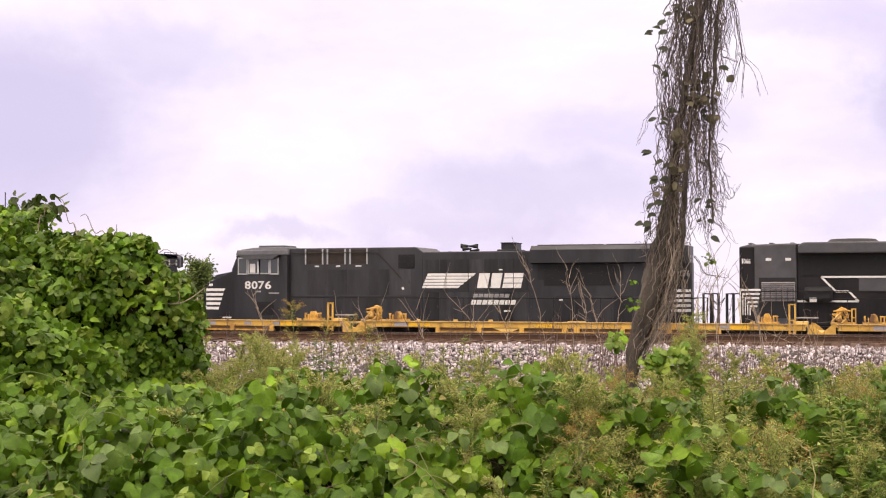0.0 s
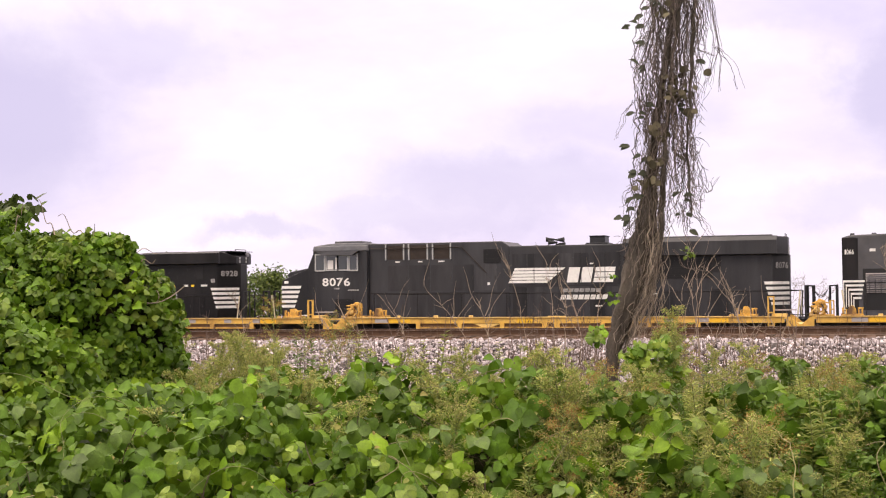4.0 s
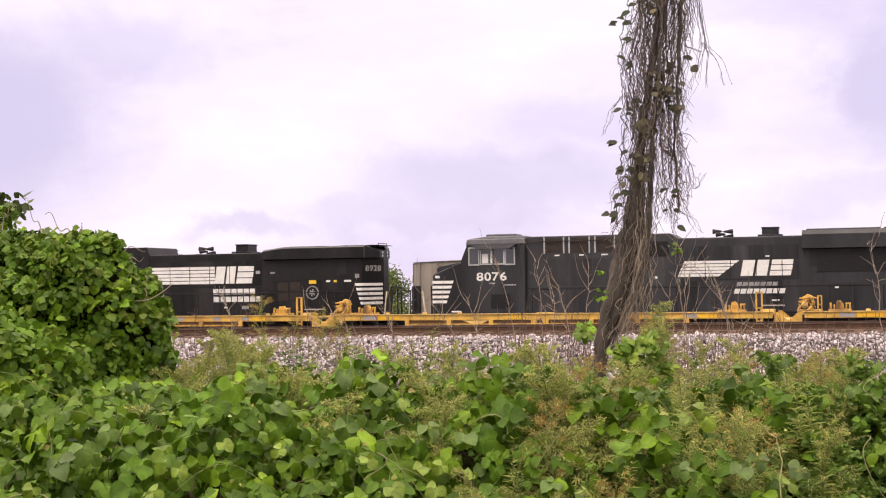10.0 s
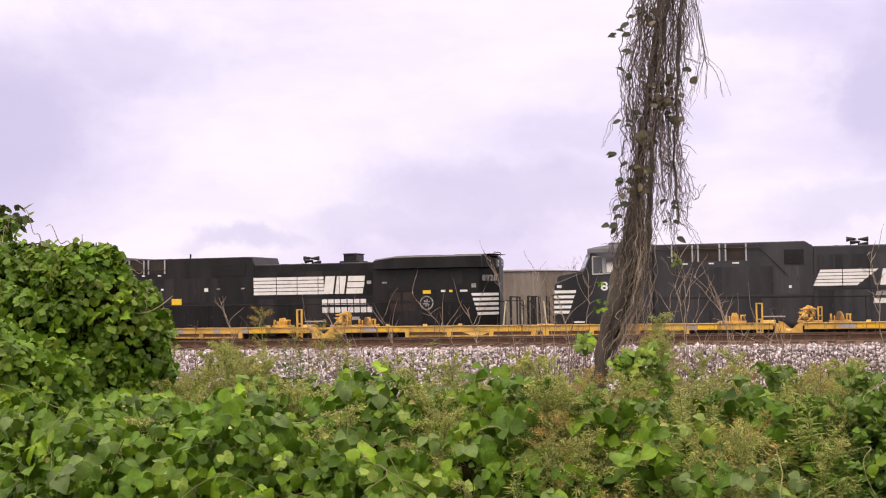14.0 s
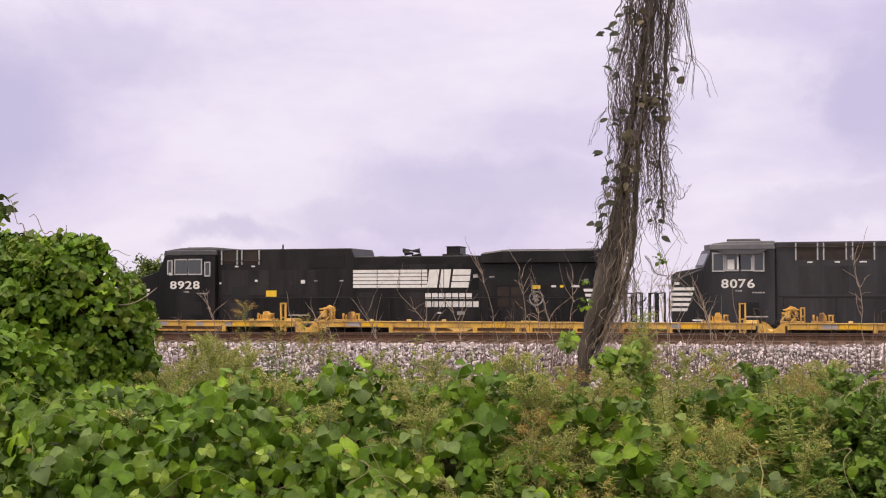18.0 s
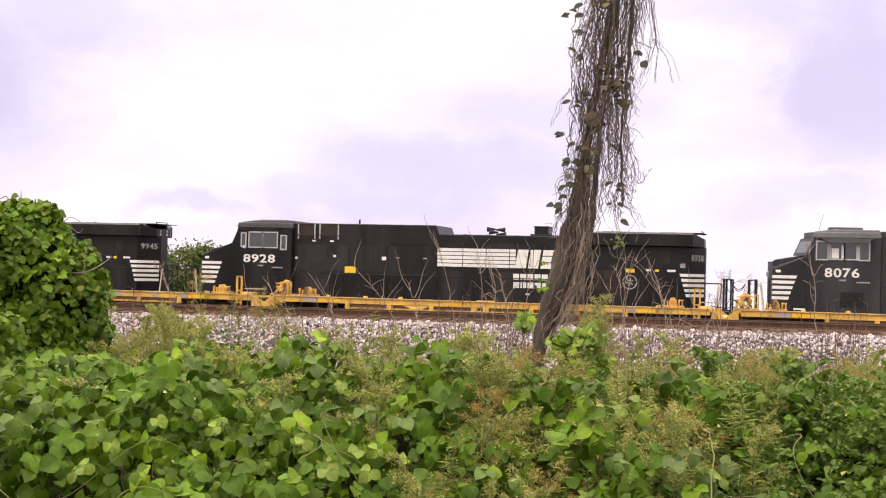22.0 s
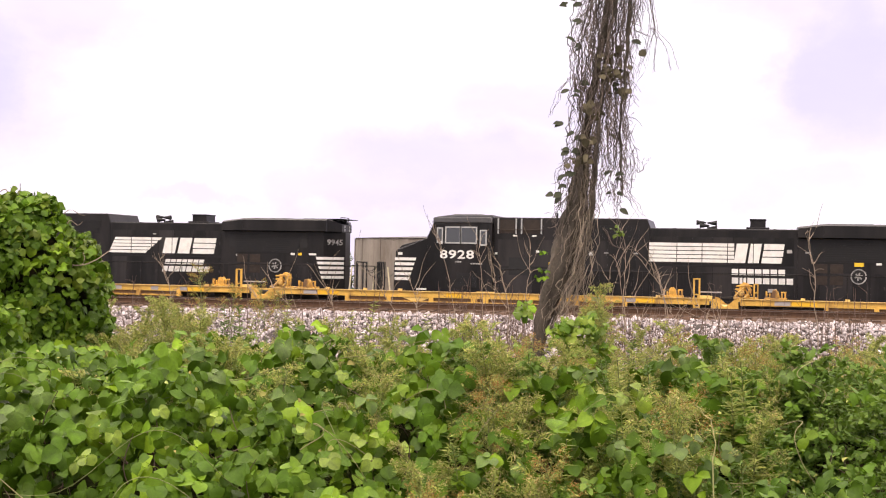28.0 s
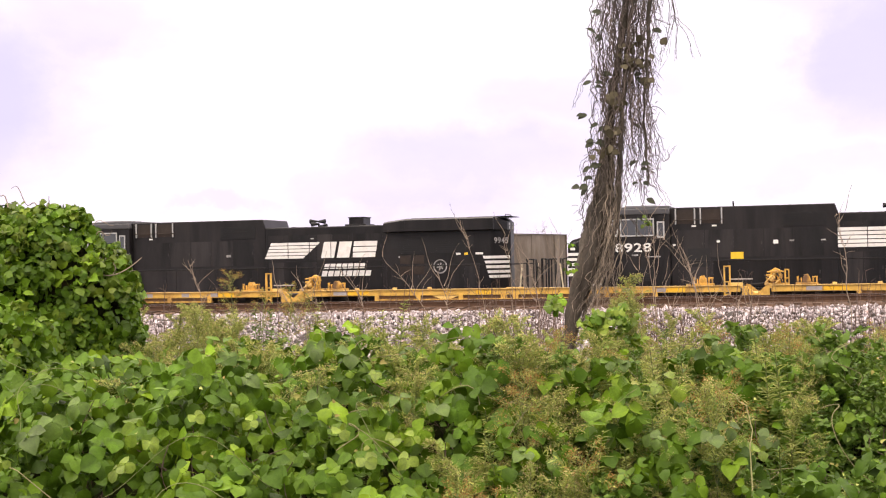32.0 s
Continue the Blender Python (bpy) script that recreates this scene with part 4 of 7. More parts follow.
def running_gear(t, x0, x1):
    """Frame, walkway, fuel tank and two three-axle trucks. Returns the wheelsets."""
    box("frame", x0, x1, -1.35, 1.35, 1.15, 1.62, "black", t, 0.02)
    for side in (-1, 1):
        box("walkway", x0 + 0.05, x1 - 0.05, min(side * 1.53, side * 0.9), max(side * 1.53, side * 0.9), 1.62, 1.72, "black", t, 0.01)
    mid = (x0 + x1) / 2
    prism("fuel_tank", [(mid - 3.0, 1.15), (mid + 3.0, 1.15), (mid + 3.0, 0.5), (mid + 2.7, 0.25), (mid - 2.7, 0.25), (mid - 3.0, 0.5)], -1.4, 1.4, "black", t, 0.06)
    sets = []
    for c in (x0 + 4.3, x1 - 4.3):
        for side in (-1, 1):
            prism("truck_frame", [(c - 2.6, 0.75), (c - 2.2, 1.0), (c + 2.2, 1.0), (c + 2.6, 0.75), (c + 2.4, 0.5), (c - 2.4, 0.5)],
                  side * 1.12 - 0.1, side * 1.12 + 0.1, "iron", t, 0.03)
        for dx in (-1.85, 0.0, 1.85):
            ob = new("wheelset", ENGINE_WHEEL)
            ob.parent = t
            ob.matrix_basis = pose(c + dx, 0, 0.53)
            sets.append((ob, c + dx))
    return sets


def wide_cab(t, spec):
    """Sloping nose and full-width cab; x = 0 lies just behind the cab's side windows."""
    nz, wz, nx = spec["nose_z"], spec["base_z"], spec["nose_x"]
    top = nz + spec["nose_rise"]
    bm = bmesh.new()
    add_prism(bm, [(nx, 1.72), (nx, nz), (-2.3, wz), (-0.9, wz), (-0.9, 1.72)], -1.25, 1.25, 0.05)
    add_prism(bm, [(nx + 0.02, 1.75), (nx + 0.02, top - 0.06), (nx + 0.1, top), (-2.3, wz + 0.04), (-0.95, wz + 0.04), (-0.95, 1.75)], -0.85, 0.85, 0.04)
    part("nose", bm, spec["paint"], t)
    for side in (-1, 1):
        prism("nose_side", [(nx + 0.02, 1.72), (nx + 0.02, nz - 0.06), (-2.32, wz - 0.02), (-1.8, wz - 0.02), (-1.8, 1.72)], side * 1.25 if side > 0 else -1.5, 1.5 if side > 0 else -1.25,
              spec["paint"], t, 0.03)
    bm = bmesh.new()
    add_prism(bm, [(-2.33, 1.72), (-2.33, wz), (-2.06, 4.5), (0.22, 4.5), (0.22, 1.72)], NEAR, FAR, 0.03)
    part("cab", bm, spec["paint"], t)
    # the front comes to a shallow wedge: centre further forward than the corners
    bm = bmesh.new()
    for lean, z0, z1, x0, x1 in ((0.3, wz, 4.48, -2.34, -2.07), (0.2, 1.9, top - 0.08, nx, nx)):
        half = 1.5 if lean > 0.25 else 0.85
        low = [(x0, -half), (x0 - lean * half, 0.0), (x0, half)]
        high = [(x1, -half), (x1 - lean * half, 0.0), (x1, half)]
        a = [bm.verts.new((x, y, z0)) for x, y in low] + [bm.verts.new((x0 + 0.05, half, z0)), bm.verts.new((x0 + 0.05, -half, z0))]
        b = [bm.verts.new((x, y, z1)) for x, y in high] + [bm.verts.new((x1 + 0.05, half, z1)), bm.verts.new((x1 + 0.05, -half, z1))]
        for i in range(5):
            j = (i + 1) % 5
            bm.faces.new((a[i], a[j], b[j], b[i]))
        bm.faces.new(a[::-1])
        bm.faces.new(b)
    bmesh.ops.recalc_face_normals(bm, faces=bm.faces)
    part("wedge_front", bm, spec["paint"], t)
    bm = bmesh.new()
    add_prism(bm, [(-2.12, 4.48), (-2.05, 4.72), (-1.4, 4.8), (0.2, 4.8), (0.2, 4.48)], -1.3, 1.3, 0.04)
    for side in (-1, 1):
        y0, y1 = (-1.58, -1.3) if side < 0 else (1.3, 1.58)
        add_prism(bm, [(-2.12, 4.48), (-2.06, 4.69), (0.18, 4.69), (0.24, 4.48)], y0, y1, 0.03)
    part("cab_roof", bm, spec["cab_top"], t, "grey weathered cab roof")
    plan_prism("roof_brow", [(-2.08, -1.5), (-2.4, -0.45), (-2.4, 0.45), (-2.08, 1.5)], 4.47, 4.69, "roof", t, 0.03)
    box("roof_hatch", -1.55, -0.35, -0.6, 0.6, 4.78, 4.91 if spec["hatch"] else 4.85, "roof", t, 0.04)
    # windscreen on the sloping front
    for side in (-1, 1):
        bm = bmesh.new()
        quad = [(y, z) for y, z in ((0.18, wz + 0.1), (1.36, wz + 0.1), (1.36, 4.36), (0.18, 4.36))]
        fx = lambda y, z: -2.34 + 0.27 * (z - wz) / (4.48 - wz) - 0.3 * (1.5 - y) - 0.012
        outer = [bm.verts.new((fx(y, z), side * y, z)) for y, z in quad]
        inner = [bm.verts.new((fx(y, z) + 0.02, side * y, z)) for y, z in quad]
        bm.faces.new(outer)
        bm.faces.new(inner[::-1])
        for i in range(4):
            bm.faces.new((outer[i], inner[i], inner[(i + 1) % 4], outer[(i + 1) % 4]))
        bmesh.ops.recalc_face_normals(bm, faces=bm.faces)
        part("windscreen", bm, "glass", t)
    for side in (-1, 1):
        y = side * 1.55
        yo = lambda d: (min(y, y + side * d), max(y, y + side * d))
        for x0, x1, z0, z1 in spec["windows"]:
            w = box("cab_window", x0, x1, *yo(0.012), z0, z1, "glass", t, 0.0)
            bm = bmesh.new()
            b = 0.05
            for q in ((x0 - b, x1 + b, z1, z1 + b), (x0 - b, x1 + b, z0 - b, z0), (x0 - b, x0, z0, z1), (x1, x1 + b, z0, z1)):
                add_box(bm, q[0], q[1], *yo(0.03), q[2], q[3])
            part("window_frame", bm, "frame", w)
        # white plates; in A's second pane they paint daylight seen through the cab
        for x0, x1, z0, z1 in spec["pane_whites"]:
            box("window_blind", x0, x1, *yo(0.02), z0, z1, "white", t, 0.0)
        if spec["visor"]:
            bm = bmesh.new()
            add_prism(bm, [(-1.86, 4.47), (-0.05, 4.47), (-0.32, 4.3), (-1.6, 4.3)], *yo(0.28))
            part("sun_visor", bm, "roof", t)
        lettering(spec["number"], *spec["digits"], y, "white", t) if side < 0 else blocks(t, "number_block", 4, -1.7, -0.46, 3.07, 3.4, y + 0.008, "white")
        stripes(t, nx, nx + 0.87, nx + 0.57, 2.22, 3.1, -1.5 if side < 0 else 1.506)
        box("small_plate", nx + 0.12, nx + 0.3, min(side * 1.505, side * 1.5), max(side * 1.505, side * 1.5), 3.2, 3.3, "white", t)
        blocks(t, "small_lettering", 5, -0.6, -0.12, 2.88, 2.93, y if side < 0 else y + 0.008, "dim")
        blocks(t, "small_lettering", 3, -1.2, -0.95, 2.94, 3.0, y if side < 0 else y + 0.008, "dim")
        box("number_board", -2.1, -1.7, *yo(0.01), 4.4, 4.46, "dark", t)
        box("sill_marking", -2.75, -2.35, min(side * 1.505, side * 1.5), max(side * 1.505, side * 1.5), 1.86, 1.92, "white", t)
        vent(t, -1.15, -0.35, 2.0, 2.55, -1.555 if side < 0 else 1.535, 6, "door_panel")
    bm = bmesh.new()
    for y in (-1.2, 1.2):
        bar(bm, (nx - 0.1, y, 1.7), (nx - 0.1, y, 2.9), 0.02)
        bar(bm, (nx - 0.1, y, 2.9), (nx + 0.02, y * 0.9, 3.0), 0.02)
    part("nose_grab", bm, "dark", t)
    box("headlight", nx - 0.22, nx - 0.1, -0.2, 0.2, nz - 0.35, nz - 0.15, "frame", t, 0.02)


def hood_door_row(t, x0, x1, z0, z1, n, side, half=1.1, thick=0.012, ink="door"):
    y = side * half
    for k in range(n):
        a = x0 + (x1 - x0) * k / n + 0.02
        b = x0 + (x1 - x0) * (k + 1) / n - 0.02
        d = box("hood_door", a, b, min(y, y + side * thick), max(y, y + side * thick), z0, z1, ink, t, 0.0)
        box("latch", b - 0.08, b - 0.04, min(y, y + side * 2 * thick), max(y, y + side * 2 * thick), (z0 + z1) / 2 - 0.06, (z0 + z1) / 2 + 0.06, "iron", d)


def wide_cab_engine(spec):
    t = thing("locomotive", pose(0, Y_ENGINE, 0), spec["label"], "locomotive", "black diesel locomotives")
    sets = running_gear(t, -4.35, 17.35)
    pilot(t, -4.4, -1)
    pilot(t, 17.4, 1)
    wide_cab(t, spec)
    HY, E = 1.3, spec["tail"]
    a, b, c = spec["high_end"], spec["low_start"], spec["rad_start"]
    hz, lz, rz = spec["high_z"], spec["low_z"], spec["rad_z"]
    prism("electrical_cabinet", [(0.22, 1.72), (0.22, hz), (a, hz), (b, lz), (b, 1.72)], -HY, HY, spec["paint"], t, 0.04)
    prism("engine_hood", [(b - 0.01, 1.72), (b - 0.01, lz), (c + 0.4, lz), (c + 0.4, 1.72)], -HY, HY, spec["paint"], t, 0.05)
    prism("radiator_hood", [(c, 1.72), (c, 4.06), (15.68 + E, 4.06), (15.68 + E, 1.72)], -HY - 0.02, HY + 0.02, spec["paint"], t, 0.03)
    bm = bmesh.new()
    lip = 0.16 if spec["hatch"] else 0.07
    section = [(-1.38, 4.05), (-1.54, 4.08), (-1.54, rz - lip), (-1.3, rz), (1.3, rz), (1.54, rz - lip), (1.54, 4.08), (1.38, 4.05)]
    add_prism(bm, section, c + 0.9, 15.84 + E)
    add_prism(bm, section, c, c + 0.897)
    for v in bm.verts:
        if v.co.y < c + 0.1 and v.co.z > 4.2 and not spec["hatch"]:
            v.co.z -= 0.11
    bmesh.ops.transform(bm, matrix=Matrix(((0, 1, 0, 0), (1, 0, 0, 0), (0, 0, 1, 0), (0, 0, 0, 1))), verts=bm.verts)
    bmesh.ops.recalc_face_normals(bm, faces=bm.faces)
    part("radiator_wing", bm, spec["paint"], t)
    plan_prism("tapered_hood_end", [(15.67 + E, -HY - 0.02), (16.25 + E, -0.3), (16.25 + E, 0.3), (15.67 + E, HY + 0.02)], 1.72, 4.06, spec["paint"], t, 0.02)
    re = plan_prism("radiator_end", [(15.83 + E, -1.4), (16.2 + E, -0.6), (16.2 + E, 0.6), (15.83 + E, 1.4)], 4.055, rz - 0.02, spec["paint"], t, 0.03)
    if not spec["hatch"]:
        for v in re.data.vertices:
            if v.co.x > 16.1 + E and v.co.z > 4.2:
                v.co.z -= 0.17
    for z in (4.16, 4.3):
        for dy in (-0.3, 0.3):
            box("end_lamp", 16.2 + E, 16.22 + E, dy - 0.06, dy + 0.06, z - 0.05, z + 0.05, "frame", re, 0.01)
    for k in range(2):
        w = (15.9 - c) / 2
        x = c + (0.15 if spec["hatch"] else 1.0) + k * w
        w = w if spec["hatch"] else w - 0.45
        box("radiator_fan_hatch", x, x + w - 0.12, -0.95, 0.95, rz, rz + (0.06 if spec["hatch"] else 0.02), "roof" if spec["hatch"] else "dark", t, 0.02)
    for side in (-1, 1):
        y = side * HY
        yo = lambda d: (min(y, y + side * d), max(y, y + side * d))
        hood_door_row(t, b + 0.1, c - 0.1, 1.8, 2.95, 7, side, HY, 0.008, spec["panels"])
        hood_door_row(t, b + 0.1, c - 0.1, 3.03, lz - 0.32, 7, side, HY, 0.008, spec["panels"])
        hood_door_row(t, c + 0.2, 15.2, 1.8, 2.8, 6, side, HY + 0.02, 0.006, spec["panels"])
        hood_door_row(t, 0.5, b - 0.6, 1.8, 2.7, 4, side, HY, 0.006, spec["panels"])
        hood_door_row(t, 0.4 if spec["plain"] else 1.0, b - 0.5, 2.84, 3.86, 5, side, HY, 0.005, spec["panels"])
        for k in range(1, 6):
            x = spec["emblem"][0] + 0.1 + 0.92 * k
            if x < spec["emblem"][1] - 0.3:
                box("door_seam", x - 0.013, x + 0.013, *yo(0.021), 3.03, lz - 0.3, "dark", t)
        for k in range(4):
            x, z = c - 0.9 + 0.55 * (k % 2), 2.38 + 0.42 * (k // 2)
            if spec["badge"]:
                box("access_panel", x + 1.5, x + 1.95, min(y + side * 0.02, y + side * 0.034), max(y + side * 0.02, y + side * 0.034), z, z + 0.33, "filter", t, 0.004)
        box("intake_recess", c + 0.25, c + 3.6, min(y + side * 0.01, y + side * 0.026), max(y + side * 0.01, y + side * 0.026), 3.42, 4.04, "dark", t)
        bm = bmesh.new()
        zr, xr = (4.24, spec["grabs"][-1] + 0.1) if spec["plain"] or spec["badge"] else (4.55, 4.13)
        bar(bm, (0.3, side * 1.36, zr), (xr, side * 1.36, zr), 0.016)
        if xr > 4.0:
            bar(bm, (xr, side * 1.36, zr), (5.12, side * 1.36, 3.52), 0.016)
        part("hand_rail", bm, "filter", t)
        vent(t, c + 0.5, c + 3.3, 3.2, 3.95, y - 0.025 if side < 0 else y + 0.02, 9)
        vent(t, spec["panel"][0], spec["panel"][1], spec["panel"][2], spec["panel"][3], -1.31 if side < 0 else 1.29, 7)
        for x in spec["grabs"]:
            box("grab_bar", x - 0.025, x + 0.025, min(side * 1.3, side * 1.35), max(side * 1.3, side * 1.35), 4.08, hz - 0.04, "frame", t)
        for x0, x1 in zip(spec["grabs"][::2], spec["grabs"][1::2]):
            box("filter_panel", x0 + 0.06, x1 - 0.06, min(side * 1.298, side * 1.306), max(side * 1.298, side * 1.306), 4.1, hz - 0.09, "filter", t)
        box("belt_seam", 0.3, b, min(side * 1.3, side * 1.312), max(side * 1.3, side * 1.312), 2.74, 2.77, "dark", t)
        box("belt_seam", b, c, *yo(0.014), 2.98, 3.0, "dark", t)
        yl = y - 0.012 if side < 0 else y + 0.02
        emblem(t, *spec["emblem"], yl, spec["plain"])
        lean = 0.0 if spec["plain"] else 0.25
        blocks(t, "company_lettering", 7, *spec["line1"], yl, spec["ink"], lean)
        blocks(t, "company_lettering", 8, *spec["line2"], yl, spec["ink2"], lean)
        stripes(t, 15.68 + E, 15.36 + E, 15.62 + E, 2.2, 3.06, y - 0.024 if side < 0 else y + 0.03, False)
        for ob in stripes(t, 15.68 + E, 16.22 + E, 16.22 + E, 2.2, 3.06, y - 0.024 if side < 0 else y + 0.03):
            for v in ob.data.vertices:
                v.co.y -= side * 1.76 * (v.co.x - 15.68 - E)
        if side < 0:
            lettering(spec["number"], 15.78 + E, 16.2 + E, 3.54, 3.77, y + 0.13, spec["rear_ink"], t, 1.76)
        for x, z, w, h, ink in spec["placards"]:
            yy = -1.305 if x < b else -HY - 0.022
            yy = yy if side < 0 else -yy
            box("placard", x, x + w, min(yy, yy + side * 0.006), max(yy, yy + side * 0.006), z, z + h, ink, t)
        if spec["badge"]:
            bm = bmesh.new()
            bx, bz, br = spec["badge"]
            bmesh.ops.create_circle(bm, cap_ends=True, segments=20, radius=br, matrix=Matrix.Translation((bx, y + side * 0.03, bz)) @ Matrix.Rotation(radians(90 * -side), 4, "X"))
            d = part("badge", bm, "dark", t, "round dark badge with a pale ring")
            bm = bmesh.new()
            loops = []
            for r, dy in ((br + 0.02, 0.028), (br + 0.02, 0.045), (br - 0.025, 0.045), (br - 0.025, 0.028)):
                loops.append([bm.verts.new((bx + r * math.cos(k * math.pi / 14), y + side * dy, bz + r * math.sin(k * math.pi / 14))) for k in range(28)])
            for p, q in zip(loops, loops[1:] + loops[:1]):
                for k in range(28):
                    bm.faces.new((p[k], p[(k + 1) % 28], q[(k + 1) % 28], q[k]))
            bmesh.ops.recalc_face_normals(bm, faces=bm.faces)
            part("ring", bm, "dim", d)
            for k in range(3):
                bm = bmesh.new()
                w0 = k * math.pi / 3 + 0.3
                bar(bm, (bx - br * 0.55 * math.cos(w0), y + side * 0.034, bz - br * 0.55 * math.sin(w0)), (bx + br * 0.55 * math.cos(w0), y + side * 0.034, bz + br * 0.55 * math.sin(w0)), 0.03)
                part("spoke", bm, "dim", d)
        rail_line(t, [(x, 2.72) for x in np.linspace(0.5, 16.9, 10)], side * 1.5, 1.72)
    e0, e1, ez = spec["stack"]
    box("exhaust_stack", e0 + 0.08, e1 - 0.04, -0.45, 0.45, lz - 0.05, ez - 0.04, spec["paint"], t, 0.03)
    box("stack_rim", e0 + 0.06, e1 - 0.02, -0.48, 0.48, ez - 0.04, ez, "dark", t, 0.01)
    box("stack_base", e0 - 0.06, e1 + 0.1, -0.55, 0.55, lz - 0.03, lz + 0.09, spec["paint"], t, 0.02)
    horn(t, spec["horn"], lz, 1.2)
    if spec["mast"]:
        bm = bmesh.new()
        bar(bm, (spec["mast"], 0.3, hz), (spec["mast"], 0.3, hz + 0.24), 0.035)
        part("antenna", bm, "dark", t)
    for x in (b + 0.8, b + 1.7, c - 0.8):
        box("lifting_lug", x - 0.06, x + 0.06, -0.3, 0.3, lz, lz + 0.04, spec["paint"], t)
    bm = bmesh.new()
    for y in (-0.5, 0.5):
        bar(bm, (16.1 + E, y, rz - 0.05), (16.1 + E, y, rz + 0.09), 0.015)
    bar(bm, (16.1 + E, -0.5, rz + 0.09), (16.1 + E, 0.5, rz + 0.09), 0.015)
    part("roof_grab", bm, "iron", t)
    return t, sets


COMMON = [(14.25, 3.12, 0.18, 0.11, "white"), (14.58, 3.11, 0.14, 0.1, "sign"), (15.03, 3.12, 0.3, 0.08, "white")]
A = dict(number="8076", cab_top="cab_roof", paint="faded", panels="faded_door", tail=0.28, nose_x=-3.52, nose_rise=0.3, label="black diesel locomotive with white stripes, numbered 8076, rolling slowly", nose_z=3.38, base_z=3.84, hatch=True, visor=True,
         windows=[(-1.97, -1.62, 3.72, 4.33), (-1.5, -1.05, 3.74, 4.28), (-1.0, -0.6, 3.74, 4.28), (-0.5, -0.2, 3.72, 4.33)], pane_whites=[(-0.62, -0.5, 3.72, 4.2), (-1.47, -1.22, 3.75, 4.12), (-1.13, -1.04, 3.75, 4.22)],
         digits=(-1.7, -0.46, 3.07, 3.4), high_end=5.74, low_start=6.04, rad_start=10.5, high_z=4.75, low_z=4.555, rad_z=4.74, panel=(5.0, 5.7, 3.9, 4.45),
         grabs=(0.95, 1.71, 1.92, 2.7, 2.92, 3.66), emblem=(6.0, 10.16, 8.25, 3.11, 3.69), plain=False, line1=(8.13, 9.62, 2.71, 2.88), line2=(8.04, 9.88, 2.46, 2.64),
         ink="dim", ink2="white", rear_ink="dim", stack=(8.96, 9.68, 4.92), horn=7.62, mast=0, badge=None,
         placards=[(0.08, 2.66, 0.12, 0.06, "white"), (5.15, 3.05, 0.1, 0.1, "white"), (1.35, 3.98, 0.18, 0.05, "white"), (2.3, 3.98, 0.18, 0.05, "white"),
                   (3.15, 3.98, 0.25, 0.05, "white"), (9.4, 2.18, 0.26, 0.06, "white"), (11.7, 3.2, 0.25, 0.06, "white"), (11.6, 2.62, 0.14, 0.06, "white"),
                   (9.2, 3.8, 0.14, 0.05, "white")])
B = dict(A, number="8928", cab_top="roof", paint="black", panels="door", tail=0.12, nose_x=-3.64, nose_rise=0.18, label="black diesel locomotive with white bars and stripes, numbered 8928, rolling slowly", nose_z=3.42, base_z=3.9, hatch=False, visor=False,
         windows=[(-1.57, -1.03, 3.72, 4.28), (-0.97, -0.4, 3.72, 4.28), (-0.2, -0.02, 3.66, 4.16), (-1.9, -1.75, 3.74, 4.24)], pane_whites=[(-0.22, 0.0, 3.6, 3.66), (-1.86, -1.72, 3.66, 3.76)],
         digits=(-1.82, -0.42, 3.09, 3.42), high_end=6.1, low_start=6.22, rad_start=11.52, high_z=4.71, low_z=4.37, rad_z=4.58, panel=(4.24, 5.81, 3.92, 4.44),
         grabs=(0.42, 1.12, 1.33, 2.1), emblem=(6.18, 11.08, 9.28, 3.12, 3.83), plain=True, line1=(9.2, 11.14, 2.68, 2.9), line2=(9.21, 11.43, 2.36, 2.58),
         ink="white", ink2="white", rear_ink="dim", stack=(9.74, 10.42, 4.77), horn=8.25, mast=2.45, badge=(13.65, 2.7, 0.26),
         placards=COMMON + [(0.85, 2.5, 0.8, 0.68, "dark"), (2.4, 2.76, 0.46, 0.26, "sign"), (3.93, 3.3, 0.17, 0.14, "white"), (0.3, 3.28, 0.1, 0.08, "white"), (11.15, 3.5, 0.18, 0.13, "dim"),
                            (1.0, 3.98, 0.16, 0.06, "white"), (1.75, 3.98, 0.16, 0.06, "white"), (1.9, 3.38, 0.12, 0.08, "white"), (4.5, 3.38, 0.16, 0.05, "dim"),
                            (5.6, 3.38, 0.16, 0.05, "dim"), (9.7, 2.1, 0.16, 0.06, "white"), (10.5, 2.06, 0.32, 0.13, "dim"), (13.5, 3.06, 0.32, 0.15, "sign"), (-0.0, 1.9, 0.14, 0.06, "white"),
                            (11.8, 3.5, 0.2, 0.06, "dim"), (15.5, 3.28, 0.18, 0.16, "dim")])
C = dict(B, number="9945", tail=-0.04, label="black diesel locomotive with slanted white bars and end stripes, rolling slowly", rad_start=11.35, emblem=(6.2, 11.0, 8.6, 3.1, 3.74), plain=False,
         line1=(8.75, 10.5, 2.66, 2.86), line2=(8.64, 10.75, 2.36, 2.58), ink="white", ink2="white", stack=(9.45, 10.2, 4.74), horn=8.05, mast=0, badge=(13.6, 2.68, 0.26),
         high_end=6.12, low_start=6.24, low_z=4.36, placards=COMMON + [(11.9, 3.04, 0.16, 0.08, "dim"), (1.0, 3.98, 0.16, 0.06, "white"), (8.2, 3.86, 0.14, 0.05, "dim"), (4.5, 3.2, 0.2, 0.1, "dim")])


